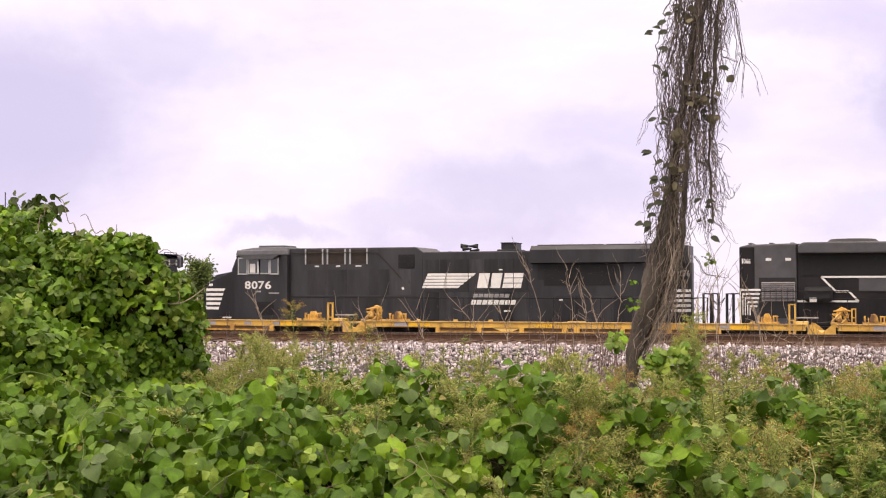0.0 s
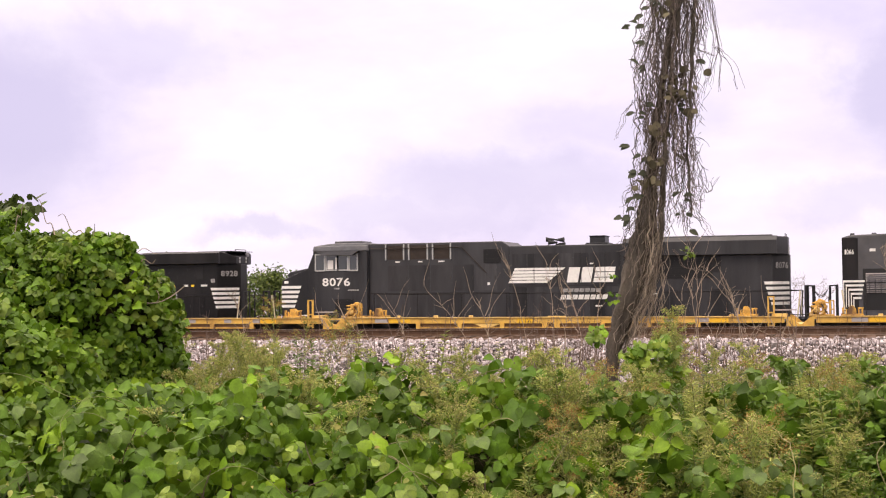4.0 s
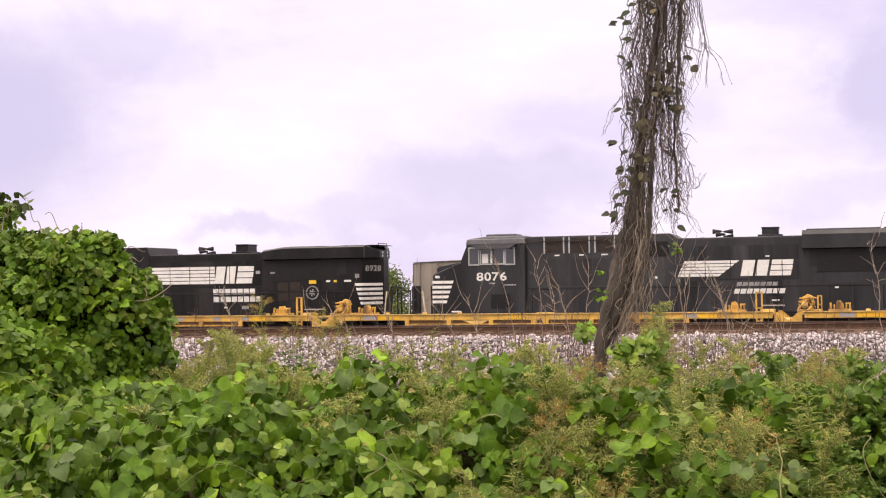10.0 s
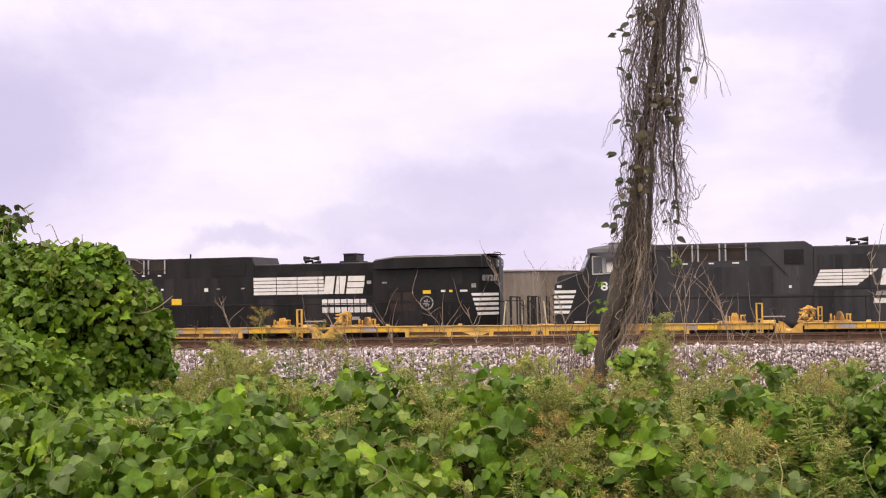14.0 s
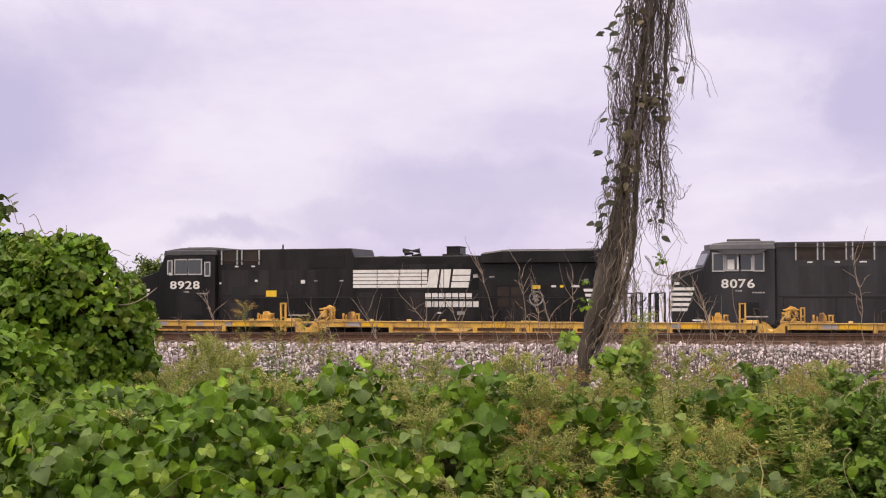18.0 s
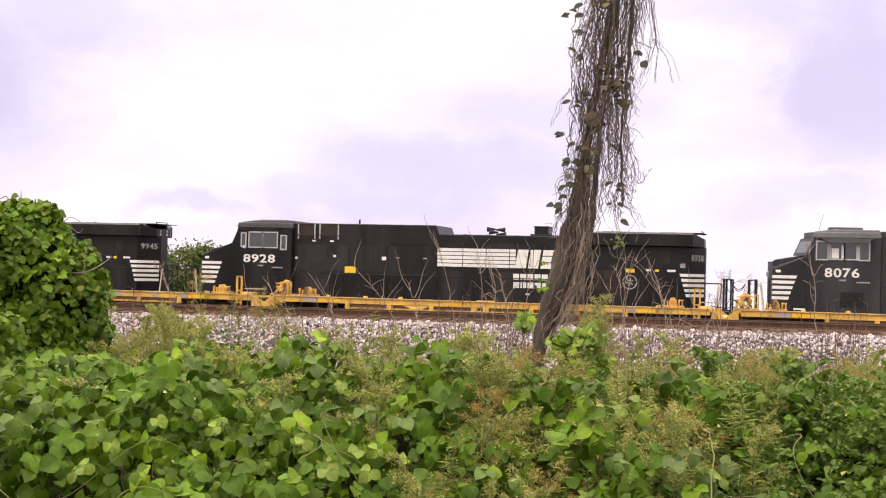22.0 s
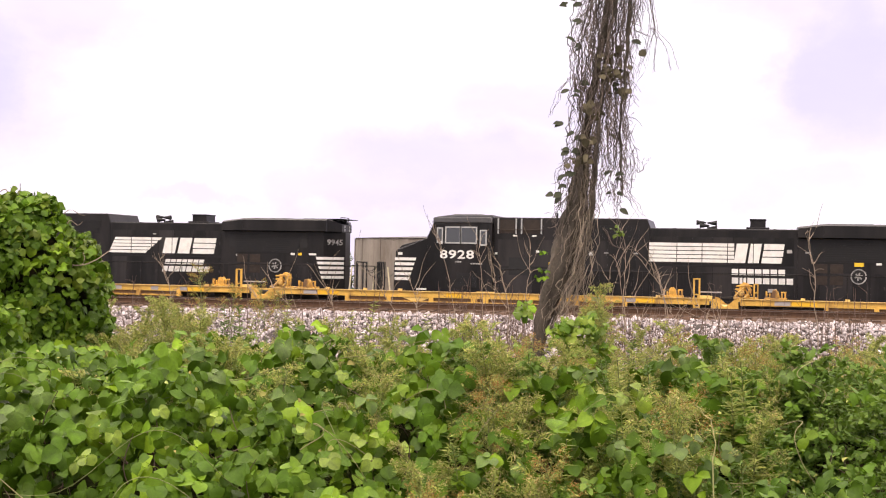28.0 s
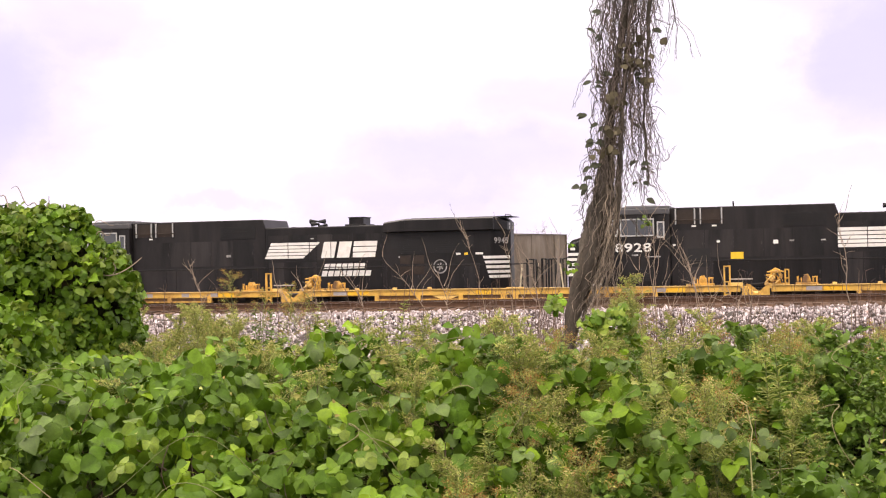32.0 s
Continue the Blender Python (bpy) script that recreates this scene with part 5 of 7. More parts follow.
def rear_engine():
    """The leading engine of the consist, seen from its radiator end; x = 0 at that end of the hood."""
    t = thing("locomotive", pose(0, Y_ENGINE, 0), "black and grey diesel locomotive with white lightning stripes, rolling", "locomotive", "black diesel locomotives")
    sets = running_gear(t, -0.45, 20.6)
    pilot(t, -0.5, -1)
    pilot(t, 20.65, 1)
    prism("end_hood", [(0.0, 1.72), (0.0, 4.62), (0.3, 4.7), (2.05, 4.74), (2.05, 1.72)], -1.2, 1.2, "roof", t, 0.06)
    box("end_panel", 0.005, 0.55, -1.208, -1.19, 1.75, 4.6, "black", t)
    for k in range(3):
        box("roof_lug", 0.3 + k * 0.75, 0.45 + k * 0.75, -0.8, 0.8, 4.7, 4.78, "roof", t, 0.02)
    prism("radiator_hood", [(2.05, 1.72), (2.05, 4.72), (9.2, 4.72), (9.2, 1.72)], -1.1, 1.1, "black", t, 0.04)
    bm = bmesh.new()
    add_prism(bm, [(2.1, 4.35), (2.1, 4.66), (2.3, 4.76), (9.1, 4.76), (9.1, 4.35)], -1.5, 1.5, 0.05)
    part("radiator_wing", bm, "roof", t)
    for k in range(3):
        bm = bmesh.new()
        bmesh.ops.create_cone(bm, cap_ends=True, segments=26, radius1=0.95, radius2=0.8, depth=0.12, matrix=Matrix.Translation((4.0 + k * 2.15, 0, 4.84)))
        part("radiator_fan", bm, "dark", t)
    vent(t, 2.15, 9.0, 3.55, 4.3, -1.125, 8)
    box("louvre_recess", 0.7, 2.0, -1.215, -1.2, 2.0, 3.48, "dark", t)
    g = box("louvre", 0.8, 1.98, -1.24, -1.215, 2.62, 3.32, "primer", t, label="pale grey shutter grid")
    for k in range(9):
        box("slat", 0.82, 1.96, -1.252, -1.24, 2.65 + k * 0.073, 2.69 + k * 0.073, "roof", g)
    for k in range(6):
        box("slat", 0.9 + k * 0.2, 0.93 + k * 0.2, -1.256, -1.252, 2.62, 3.12, "roof", g)
    box("grey_side_panel", 4.2, 9.0, -1.13, -1.1, 2.98, 3.48, "roof", t)
    for x0, z0, x1, z1 in ((1.35, 2.62, 4.18, 2.62), (2.9, 3.5, 9.2, 3.5), (2.9, 3.5, 3.4, 2.98), (3.4, 2.98, 3.86, 2.98), (3.86, 2.98, 4.18, 2.62)):
        bm = bmesh.new()
        d = Vector((x1 - x0, 0, z1 - z0))
        nrm = Vector((-d.z, 0, d.x)).normalized() * 0.035
        add_prism(bm, [(x0 - nrm.x, z0 - nrm.z), (x1 - nrm.x, z1 - nrm.z), (x1 + nrm.x, z1 + nrm.z), (x0 + nrm.x, z0 + nrm.z)], -1.15, -1.132)
        part("lightning_stripe", bm, "white", t)
    for k in range(5):                      # nested stripes that turn down at the corner
        x, z = 0.02 + 0.085 * k, 3.07 - 0.15 * k
        box("end_stripe", x, 0.76 - 0.03 * k, -1.216, -1.208, z - 0.075, z, "white", t)
        box("end_stripe", x, x + 0.035, -1.216, -1.208, 2.1, z - 0.078, "white", t)
    lettering("1066", 0.07, 0.42, 4.0, 4.18, -1.21, "white", t)
    for x in (0.95, 1.65):
        box("placard", x, x + 0.2, -1.207, -1.2, 4.1, 4.2, "white", t)
    box("air_tank", 2.3, 3.3, -1.45, -1.1, 2.6, 3.15, "dark", t, 0.15)
    box("placard", 2.5, 2.75, -1.46, -1.44, 2.6, 2.75, "white", t)
    prism("engine_hood", [(9.2, 1.72), (9.2, 4.5), (16.0, 4.5), (16.0, 1.72)], -1.1, 1.1, "black", t, 0.05)
    prism("cab", [(16.0, 1.72), (16.0, 4.6), (18.3, 4.6), (18.6, 3.8), (19.8, 3.3), (19.8, 1.72)], -1.5, 1.5, "black", t, 0.05)
    for side in (-1, 1):
        box("cab_window", 16.4, 17.9, min(side * 1.5, side * 1.512), max(side * 1.5, side * 1.512), 3.6, 4.3, "glass", t)
        hood_door_row(t, 9.4, 15.8, 1.95, 3.4, 8, side)
        rail_line(t, [(x, 2.98) for x in np.linspace(0.8, 15.8, 11)], side * 1.5, 1.72)
        rail_line(t, [(x, 2.72) for x in np.linspace(0.8, 15.8, 11)], side * 1.5, 1.72, "lower_rail", 0.012)
    box("exhaust_stack", 11.5, 12.4, -0.4, 0.4, 4.5, 4.75, "dark", t, 0.03)
    return t, sets


TRAIN = [(*wide_cab_engine(A), 0.09), (*wide_cab_engine(B), -22.24), (*wide_cab_engine(C), -44.54), (*rear_engine(), 18.47)]


# ---------------------------------------------------------------- concrete tank and far trees behind the tracks
def build_tank():
    cx, cy, R = -15.6, 62.0, 4.55
    t = thing("concrete_tank", pose(cx, cy, -0.5), "stained round grey concrete tank with a low dark roof", "tank")
    bm = bmesh.new()
    bmesh.ops.create_cone(bm, cap_ends=True, segments=72, radius1=R, radius2=R, depth=4.54, matrix=Matrix.Translation((0, 0, 2.27)))
    part("wall", bm, "concrete", t)
    bm = bmesh.new()
    bmesh.ops.create_cone(bm, cap_ends=True, segments=72, radius1=R + 0.06, radius2=R * 0.45, depth=0.12, matrix=Matrix.Translation((0, 0, 4.54 + 0.06)))
    bmesh.ops.create_cone(bm, cap_ends=True, segments=72, radius1=R * 0.45, radius2=0.2, depth=0.03, matrix=Matrix.Translation((0, 0, 4.675)))
    part("roof", bm, "tank_roof", t)
    for k in range(18):
        w = k * 2 * math.pi / 18
        c, s = math.cos(w), math.sin(w)
        bm = bmesh.new()
        add_box(bm, -0.05, 0.05, -0.04, 0.05, 0.0, 4.5)
        bmesh.ops.transform(bm, matrix=Matrix.Translation((c * R, s * R, 0)) @ Matrix.Rotation(w, 4, "Z"), verts=bm.verts)
        part("wall_rib", bm, "concrete", t)


build_tank()

# leaf shapes: broad three-lobed vine leaflet, narrow blade, small rounded leaf
def leaflet(lobe=0.0, fold=0.12, droop=0.2, blunt=0.0):
    """A broad vine leaflet 1 long, folded along its midrib, as vertices and triangles."""
    ys = np.array([0.0, 0.1, 0.3, 0.53, 0.75, 0.92])
    ws = np.array([0.1, 0.38, 0.55, 0.56, 0.41 + 0.09 * blunt, 0.17 + 0.11 * blunt])
    wave = rng.normal(0, 0.025, (2, len(ys)))
    v, f = [], []
    for k, (y, w) in enumerate(zip(ys, ws)):
        a = w * (1 + lobe * (0.28 if k == 2 else -0.12 if k == 3 else 0)) + wave[0, k]
        b = w * (1 - 0.35 * abs(lobe)) + wave[1, k]
        z = -droop * y * y
        back = 0.1 if k == 0 else 0.0
        v += [(-b, y - back, z + fold * b - 0.1 * b * b), (0, y, z), (a, y - back, z + fold * a - 0.1 * a * a)]
    v.append((0, 1.04, -droop * 1.1))
    for k in range(len(ys) - 1):
        p, q = 3 * k, 3 * k + 3
        f += [(p, p + 1, q + 1), (p, q + 1, q), (p + 1, p + 2, q + 2), (p + 1, q + 2, q + 1)]
    p = 3 * len(ys) - 3
    f += [(p, p + 1, p + 3), (p + 1, p + 2, p + 3)]
    return np.array(v), np.array(f)


def vine_leaf():
    """Three leaflets joined by their stalks to one leaf; z is its upper side, y points to its tip."""
    V, F, n = [np.array([(0.02, -0.02, 0.0), (-0.02, -0.02, 0.0)])], [], 2
    for ang, off, size in ((rng.normal(0, 6), 0.34, 1.0), (rng.normal(72, 8), 0.1, rng.uniform(0.82, 0.98)), (rng.normal(-72, 8), 0.1, rng.uniform(0.82, 0.98))):
        lobe = 0.0 if abs(ang) < 40 else (1.0 if ang < 0 else -1.0)
        v, f = leaflet(lobe * rng.uniform(0.2, 0.8), rng.uniform(0.05, 0.5), rng.uniform(0.05, 0.55), rng.uniform(-0.6, 1.0))
        v = v * size * np.array([rng.uniform(0.9, 1.12), 1, 1])
        roll, dip, w = rng.normal(0, 0.28), rng.normal(0.12, 0.28), radians(ang)
        m = np.array(Euler((-dip, roll, 0)).to_matrix())
        m = np.array(Matrix.Rotation(w, 3, "Z")) @ m
        v = v @ m.T + np.array([-math.sin(w) * off, math.cos(w) * off, 0])
        V.append(v)
        F += [f + n, np.array([(0, 1, n + 1)])]
        n += len(v)
    k = n                                   # the stalk that bears it
    V.append(np.array([(0.018, -0.3, -0.35), (-0.018, -0.3, -0.35), (0.015, -0.45, -1.0), (-0.015, -0.45, -1.0)]))
    F.append(np.array([(0, k, k + 1), (0, k + 1, 1), (k, k + 2, k + 3), (k, k + 3, k + 1)]))
    return np.concatenate(V), np.concatenate(F)


VINE_LEAVES = [vine_leaf() for _ in range(14)]
BROAD_V, BROAD_F = leaflet(0.0, 0.15, 0.2)
BLADE_V = np.array([(0, 0, 0), (0.13, 0.35, 0.03), (0.0, 1.0, -0.12), (-0.13, 0.35, 0.03)])
BLADE_F = [(0, 1, 2), (0, 2, 3)]
OVAL_V = np.array([(0, 0, 0), (0.28, 0.3, 0.04), (0.2, 0.75, 0.0), (0, 1.0, -0.06), (-0.2, 0.75, 0.0), (-0.28, 0.3, 0.04)])
OVAL_F = [(0, 1, 5), (1, 2, 4), (1, 4, 5), (2, 3, 4)]


def unit(a):
    return a / (np.linalg.norm(a, axis=-1, keepdims=True) + 1e-9)


def frames_for(normals, tips, sizes):
    """Leaf bases: z along the normal, y towards the tip."""
    z = unit(normals)
    y = unit(tips - (tips * z).sum(-1, keepdims=True) * z)
    x = np.cross(y, z)
    return np.stack([x, y, z], -1) * sizes[:, None, None]


def broad_leaves(soup, places, normals, sizes, loose=0.3, spin=0.55):
    """Three-part leaves facing along the normals, tips drooping."""
    n = len(places)
    normals = unit(normals + rng.normal(0, loose, (n, 3)))
    tips = np.array([[0, 0, -0.8]]) + rng.normal(0, spin, (n, 3))
    m = frames_for(normals, tips, sizes)
    pick = rng.integers(0, len(VINE_LEAVES), n)
    for k, (v, f) in enumerate(VINE_LEAVES):
        soup.many(v - np.array([0, 0.4, 0]), f, m[pick == k], places[pick == k])


# ---------------------------------------------------------------- kudzu bank in front of the lens
def bank_height(u, d):
    """Top of the kudzu at u across, d ahead."""
    face = np.interp(d, [2.5, 3.6, 4.4, 5.2, 6.0, 6.8, 7.6, 9.0, 11.0, 14.0], [1.58, 1.84, 2.03, 2.2, 2.38, 2.46, 2.34, 2.0, 1.5, 1.0])
    lump = 0.16 * np.sin(u * 1.9 + 0.6) * np.sin(d * 2.3 + 0.9 * u) + 0.06 * np.sin(u * 4.3 + d * 3.1) + 0.13 * np.sin(u * 7.1 - d * 5.3) * np.sin(d * 6.1 + u * 2.7)
    side = np.interp(u / d, [-0.3, -0.16, -0.02, 0.04, 0.1, 0.2, 0.5], [-0.06, 0.03, 0.02, -0.05, -0.11, -0.1, -0.06]) * np.interp(d, [4.2, 6.5], [0, 1])
    return face + lump * np.interp(d, [5.8, 6.8], [1.0, 0.5]) + side


MOUNDS = [  # big bush: across, ahead, height of the middle, and its three half-widths
    (-3.85, 9.9, 1.75, 1.85, 1.9, 1.97), (-2.6, 9.3, 1.75, 0.94, 1.2, 1.56), (-2.9, 7.8, 1.9, 1.15, 0.8, 1.06), (-2.15, 8.5, 1.7, 0.55, 0.7, 0.75), (-2.32, 9.2, 2.43, 0.63, 0.65, 0.95), (-2.85, 9.5, 2.35, 0.7, 0.8, 1.1), (-2.0, 9.0, 1.7, 0.5, 0.6, 0.88)]


def bush_field(p):
    """Below 0 inside the mounds."""
    best = np.full(len(p), 9.0)
    for u, d, z, a, b, c in MOUNDS:
        q = ((p - np.array([u, d, z])) / np.array([a, b, c]))
        best = np.minimum(best, np.linalg.norm(q, axis=1) - 1)
    return best


POCKETS = [(-0.15, 5.96, 0.34, 0.15, 0.75), (-1.97, 6.26, 0.11, 0.25, 0.80), (-1.70, 5.26, 0.10, 0.24, 0.80), (-0.46, 5.30, 0.10, 0.25, 0.60), (1.48, 5.88, 0.25, 0.4, 0.5), (1.91, 5.64, 0.15, 0.28, 0.90),
           (1.67, 5.50, 0.14, 0.12, 0.6), (-1.6, 4.75, 1.0, 0.32, 0.85), (-1.22, 5.50, 0.10, 0.12, 0.60), (0.32, 5.92, 0.12, 0.12, 0.35), (-0.76, 5.14, 0.09, 0.12, 0.60), (-0.12, 4.84, 0.10, 0.12, 0.60),
           (0.96, 5.18, 0.11, 0.12, 0.80), (1.2, 4.7, 0.6, 0.25, 0.6), (0.11, 5.60, 0.10, 0.12, 0.50),
           (1.55, 5.35, 0.4, 0.25, 0.5), (1.95, 5.2, 0.4, 0.4, 0.9), (-0.2, 5.05, 0.3, 0.14, 0.6), (2.25, 5.7, 0.45, 0.4, 0.9), (2.0, 4.9, 0.5, 0.35, 0.9)]      # dark gaps in the leaf cover: across, ahead, half-widths, depth


def pocket(u, d):
    g = np.zeros(np.shape(u))
    for pu, pd, a, b, k in POCKETS:
        g = np.maximum(g, k * np.exp(-((u - pu) / a) ** 2 - ((d - pd) / b) ** 2))
    return g


BROAD = [(1.23, 4.78, 2.29, 0.055), (1.31, 4.84, 2.31, 0.048), (1.64, 5.48, 2.18, 0.055), (2.13, 6.20, 2.45, 0.045), (1.03, 5.84, 2.49, 0.043),
         (1.10, 5.88, 2.48, 0.043), (0.54, 5.08, 2.20, 0.051), (0.68, 5.08, 2.17, 0.055), (1.66, 6.48, 2.54, 0.038), (1.62, 6.20, 2.53, 0.038),
         (1.05, 5.10, 2.26, 0.051), (1.06, 4.90, 2.26, 0.047), (1.81, 6.20, 2.59, 0.034), (-0.28, 5.36, 2.40, 0.059), (0.23, 5.54, 2.34, 0.062),
         (0.08, 5.56, 2.37, 0.059), (-0.82, 6.78, 2.49, 0.062), (-0.33, 6.38, 2.54, 0.066), (-0.15, 5.94, 2.54, 0.066), (-0.60, 5.74, 2.46, 0.059),
         (-1.32, 4.86, 2.34, 0.066), (-1.26, 4.96, 2.38, 0.066), (-1.94, 6.34, 2.42, 0.066), (-1.27, 5.38, 2.40, 0.062)]       # the largest leaves: across, ahead, height, size
YOUNG = [(0.04, 5.32, 2.24, 0.044), (0.11, 5.38, 2.23, 0.041), (-0.07, 4.76, 2.24, 0.044), (0.08, 4.94, 2.21, 0.048), (-0.16, 4.84, 2.34, 0.041),
         (-0.04, 5.84, 2.46, 0.037), (0.19, 5.72, 2.44, 0.041), (1.23, 5.34, 2.41, 0.052), (1.20, 5.36, 2.45, 0.044), (-0.98, 4.88, 2.23, 0.048),
         (-1.01, 4.86, 2.21, 0.044), (-1.93, 6.36, 2.44, 0.033), (-0.88, 4.92, 2.30, 0.037), (-1.38, 4.70, 2.27, 0.037), (0.24, 5.38, 2.20, 0.037),
         (-0.53, 5.08, 2.35, 0.037), (-0.72, 4.98, 2.39, 0.037), (0.93, 7.20, 2.51, 0.033), (1.41, 4.78, 2.23, 0.037), (1.12, 5.28, 2.43, 0.037)]      # pale young leaves


def build_kudzu():
    bank = thing("kudzu_bank", pose(0, 0, 0), "bank overgrown with broad green kudzu leaves", "vine")
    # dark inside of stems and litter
    # stems and litter as one sheet, near-black so shade sits in the gaps
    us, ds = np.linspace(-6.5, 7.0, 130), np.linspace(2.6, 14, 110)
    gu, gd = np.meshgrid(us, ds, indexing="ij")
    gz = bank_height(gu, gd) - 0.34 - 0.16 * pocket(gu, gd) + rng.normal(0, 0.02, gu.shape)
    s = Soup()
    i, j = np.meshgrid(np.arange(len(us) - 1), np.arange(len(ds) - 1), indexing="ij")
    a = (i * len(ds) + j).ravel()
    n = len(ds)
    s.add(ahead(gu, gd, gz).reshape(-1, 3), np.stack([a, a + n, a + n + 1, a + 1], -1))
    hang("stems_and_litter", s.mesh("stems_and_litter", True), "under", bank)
    # leaves
    n = 9300
    d = 3.4 + 5.8 * rng.beta(1.7, 2.2, n)
    u = rng.uniform(-0.46, 0.56, n) * (d + 0.6)
    weedy = np.interp(u / d, [0.04, 0.11, 0.22, 0.28, 0.33], [0.0, 0.45, 0.6, 0.55, 0.78]) * np.interp(d, [4.8, 5.5], [0.25, 1])
    weedy = np.maximum(weedy, np.interp(u / d, [0.05, 0.1], [0, 0.88]) * np.interp(d, [6.0, 6.6], [0, 1]))
    keep = rng.uniform(0, 1, n) > weedy
    keep &= rng.uniform(0, 1, n) > np.interp(d, [6.2, 6.9, 9.0], [0.0, 0.4, 0.75])
    keep &= rng.uniform(0, 1, n) > 0.6 * pocket(u, d)
    d, u = d[keep], u[keep]
    wide_d, wide_u = rng.uniform(2.7, 11.5, 2400), rng.uniform(-6.3, 6.8, 2400)      # thinner growth all round
    open_ground = rng.uniform(0, 1, 2400) > np.maximum(0.9 * pocket(wide_u, wide_d), 0.85 * ((wide_u > 0.28 * wide_d) | ((wide_u > 0.07 * wide_d) & (wide_d > 6.2))))
    d, u = np.concatenate([d, wide_d[open_ground]]), np.concatenate([u, wide_u[open_ground]])
    n = len(d)
    e = 0.05
    gz = bank_height(u, d)
    su = (bank_height(u + e, d) - gz) / e
    sd = (bank_height(u, d + e) - gz) / e
    depth = 0.07 - 0.4 * rng.beta(0.9, 1.7, n) - 0.26 * pocket(u, d) * rng.uniform(0.3, 1.0, n)
    p = ahead(u, d, gz + depth)
    local = unit(np.stack([-su * 0.8, np.minimum(-sd * 1.2 - 0.5, -0.4), np.full(n, 1.0)], -1))
    nrm = ahead(local[:, 0], local[:, 1], local[:, 2])
    size = 0.033 + 0.048 * rng.beta(1.8, 1.9, n)
    size *= np.where(rng.uniform(0, 1, n) < 0.16, 0.6, 1.0)
    near = np.argsort(np.abs(d - 5.15) + 3.0 * np.maximum(0.0, np.abs(u) - 2.0) - 4.0 * depth)[:300]
    rest = np.setdiff1d(np.arange(n), near)
    s = Soup()
    broad_leaves(s, p[rest], nrm[rest], size[rest])
    tagged(hang("leaves", s.mesh("leaves", True), "kudzu", bank), kind="stuff")
    meshes = []
    for k in range(14):
        q = Soup()
        v, f = VINE_LEAVES[k]
        q.add(v - np.array([0, 0.4, 0]), f)
        me = q.mesh("leaf", True)
        me.materials.append(M["kudzu_single"])
        meshes.append(me)
    turn = frames_for(unit(nrm[near] + rng.normal(0, 0.34, (300, 3))), np.array([[0, 0, -0.8]]) + rng.normal(0, 0.75, (300, 3)), size[near])
    for k, i in enumerate(near):
        ob = new("leaf", meshes[k % 14])
        ob.parent = bank
        ob.matrix_basis = Matrix.Translation(Vector(p[i])) @ Matrix(turn[k].tolist()).to_4x4()
    for spots, ink in ((BROAD, "kudzu_broad"), (YOUNG, "kudzu_young")):
        shapes = []
        for k in range(14):
            q = Soup()
            v, f = VINE_LEAVES[k]
            q.add(v - np.array([0, 0.4, 0]), f)
            shapes.append(q.mesh("leaf", True))
            shapes[-1].materials.append(M[ink])
        for k, (u, d, z, size) in enumerate(spots):
            nr = ahead(np.array([rng.normal(0, 0.2)]), np.array([-0.75]), np.array([0.7]))
            tip = ahead(np.array([rng.normal(0, 0.6)]), np.array([-0.3]), np.array([-0.8]))
            m = frames_for(nr, tip, np.array([size]))[0]
            ob = new("leaf", shapes[k % 14])
            ob.parent = bank
            ob.matrix_basis = Matrix.Translation(Vector(ahead(np.array([u]), np.array([d]), np.array([z]))[0])) @ Matrix(m.tolist()).to_4x4()
    # runners and dry stems
    for k in range(46):
        u0, d0 = rng.uniform(-2.6, 3.0), rng.uniform(4.6, 7.0)
        w = rng.uniform(0, 6.28)
        L = rng.uniform(0.2, 0.9)
        q = np.linspace(0, 1, 24)
        uu = u0 + L * q * math.cos(w) + 0.06 * np.sin(q * rng.uniform(5, 10) + k)
        dd = d0 + 0.6 * L * q * math.sin(w)
        zz = bank_height(uu, dd) + 0.0 + 0.13 * np.sin(q * 3.1) * rng.uniform(0.2, 1.0)
        s = Soup()
        r = rng.uniform(0.0014, 0.0026)
        s.tube(ahead(uu, dd, zz), r, r * 0.6, 5)
        hang("runner", s.mesh("runner", True), "tan_runner" if k % 3 else "stem", bank)
    for pu, pd, a, b, k in POCKETS:         # bare stems in the gaps
        for _ in range(7):
            u0, d0 = pu + a * rng.normal(0, 0.6), pd + b * rng.normal(0, 0.6)
            q = np.linspace(0, 1, 12)
            w, L = rng.normal(0, 0.7), rng.uniform(0.2, 0.5)
            z0 = float(bank_height(u0, d0)) - 0.42
            s = Soup()
            s.tube(ahead(u0 + L * q * math.sin(w) + 0.03 * np.sin(q * 6 + _), d0 + 0.1 * q * rng.normal(), z0 + L * q * math.cos(w)), 0.003, 0.0016, 5)
            hang("dry_stem", s.mesh("dry_stem", True), "twig", bank)
    # curled dry and yellowing leaves
    n = 200
    d = rng.uniform(4.8, 7.2, n)
    u = rng.uniform(-0.36, 0.4, n) * d
    p = ahead(u, d, bank_height(u, d) + rng.uniform(-0.06, 0.06, n))
    m = frames_for(unit(rng.normal(0, 0.6, (n, 3)) + np.array([0.2, -0.7, 0.7])), rng.normal(size=(n, 3)), 0.01 + 0.026 * rng.beta(1.3, 3.0, n))
    s = Soup()
    v, f = leaflet(0.0, 0.5, 0.5)
    s.many(v * np.array([0.8, 1, 1]), f, m, p)
    tagged(hang("yellowing_leaves", s.mesh("yellowing_leaves", True), "yellowed", bank, "small yellowing and dry tan leaves"), kind="stuff")

    bush = thing("kudzu_bush", pose(0, 0, 0), "tall mound of shrubs smothered in green kudzu leaves", "bush")
    # near-black cores that paint the shade inside the mounds
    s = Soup()
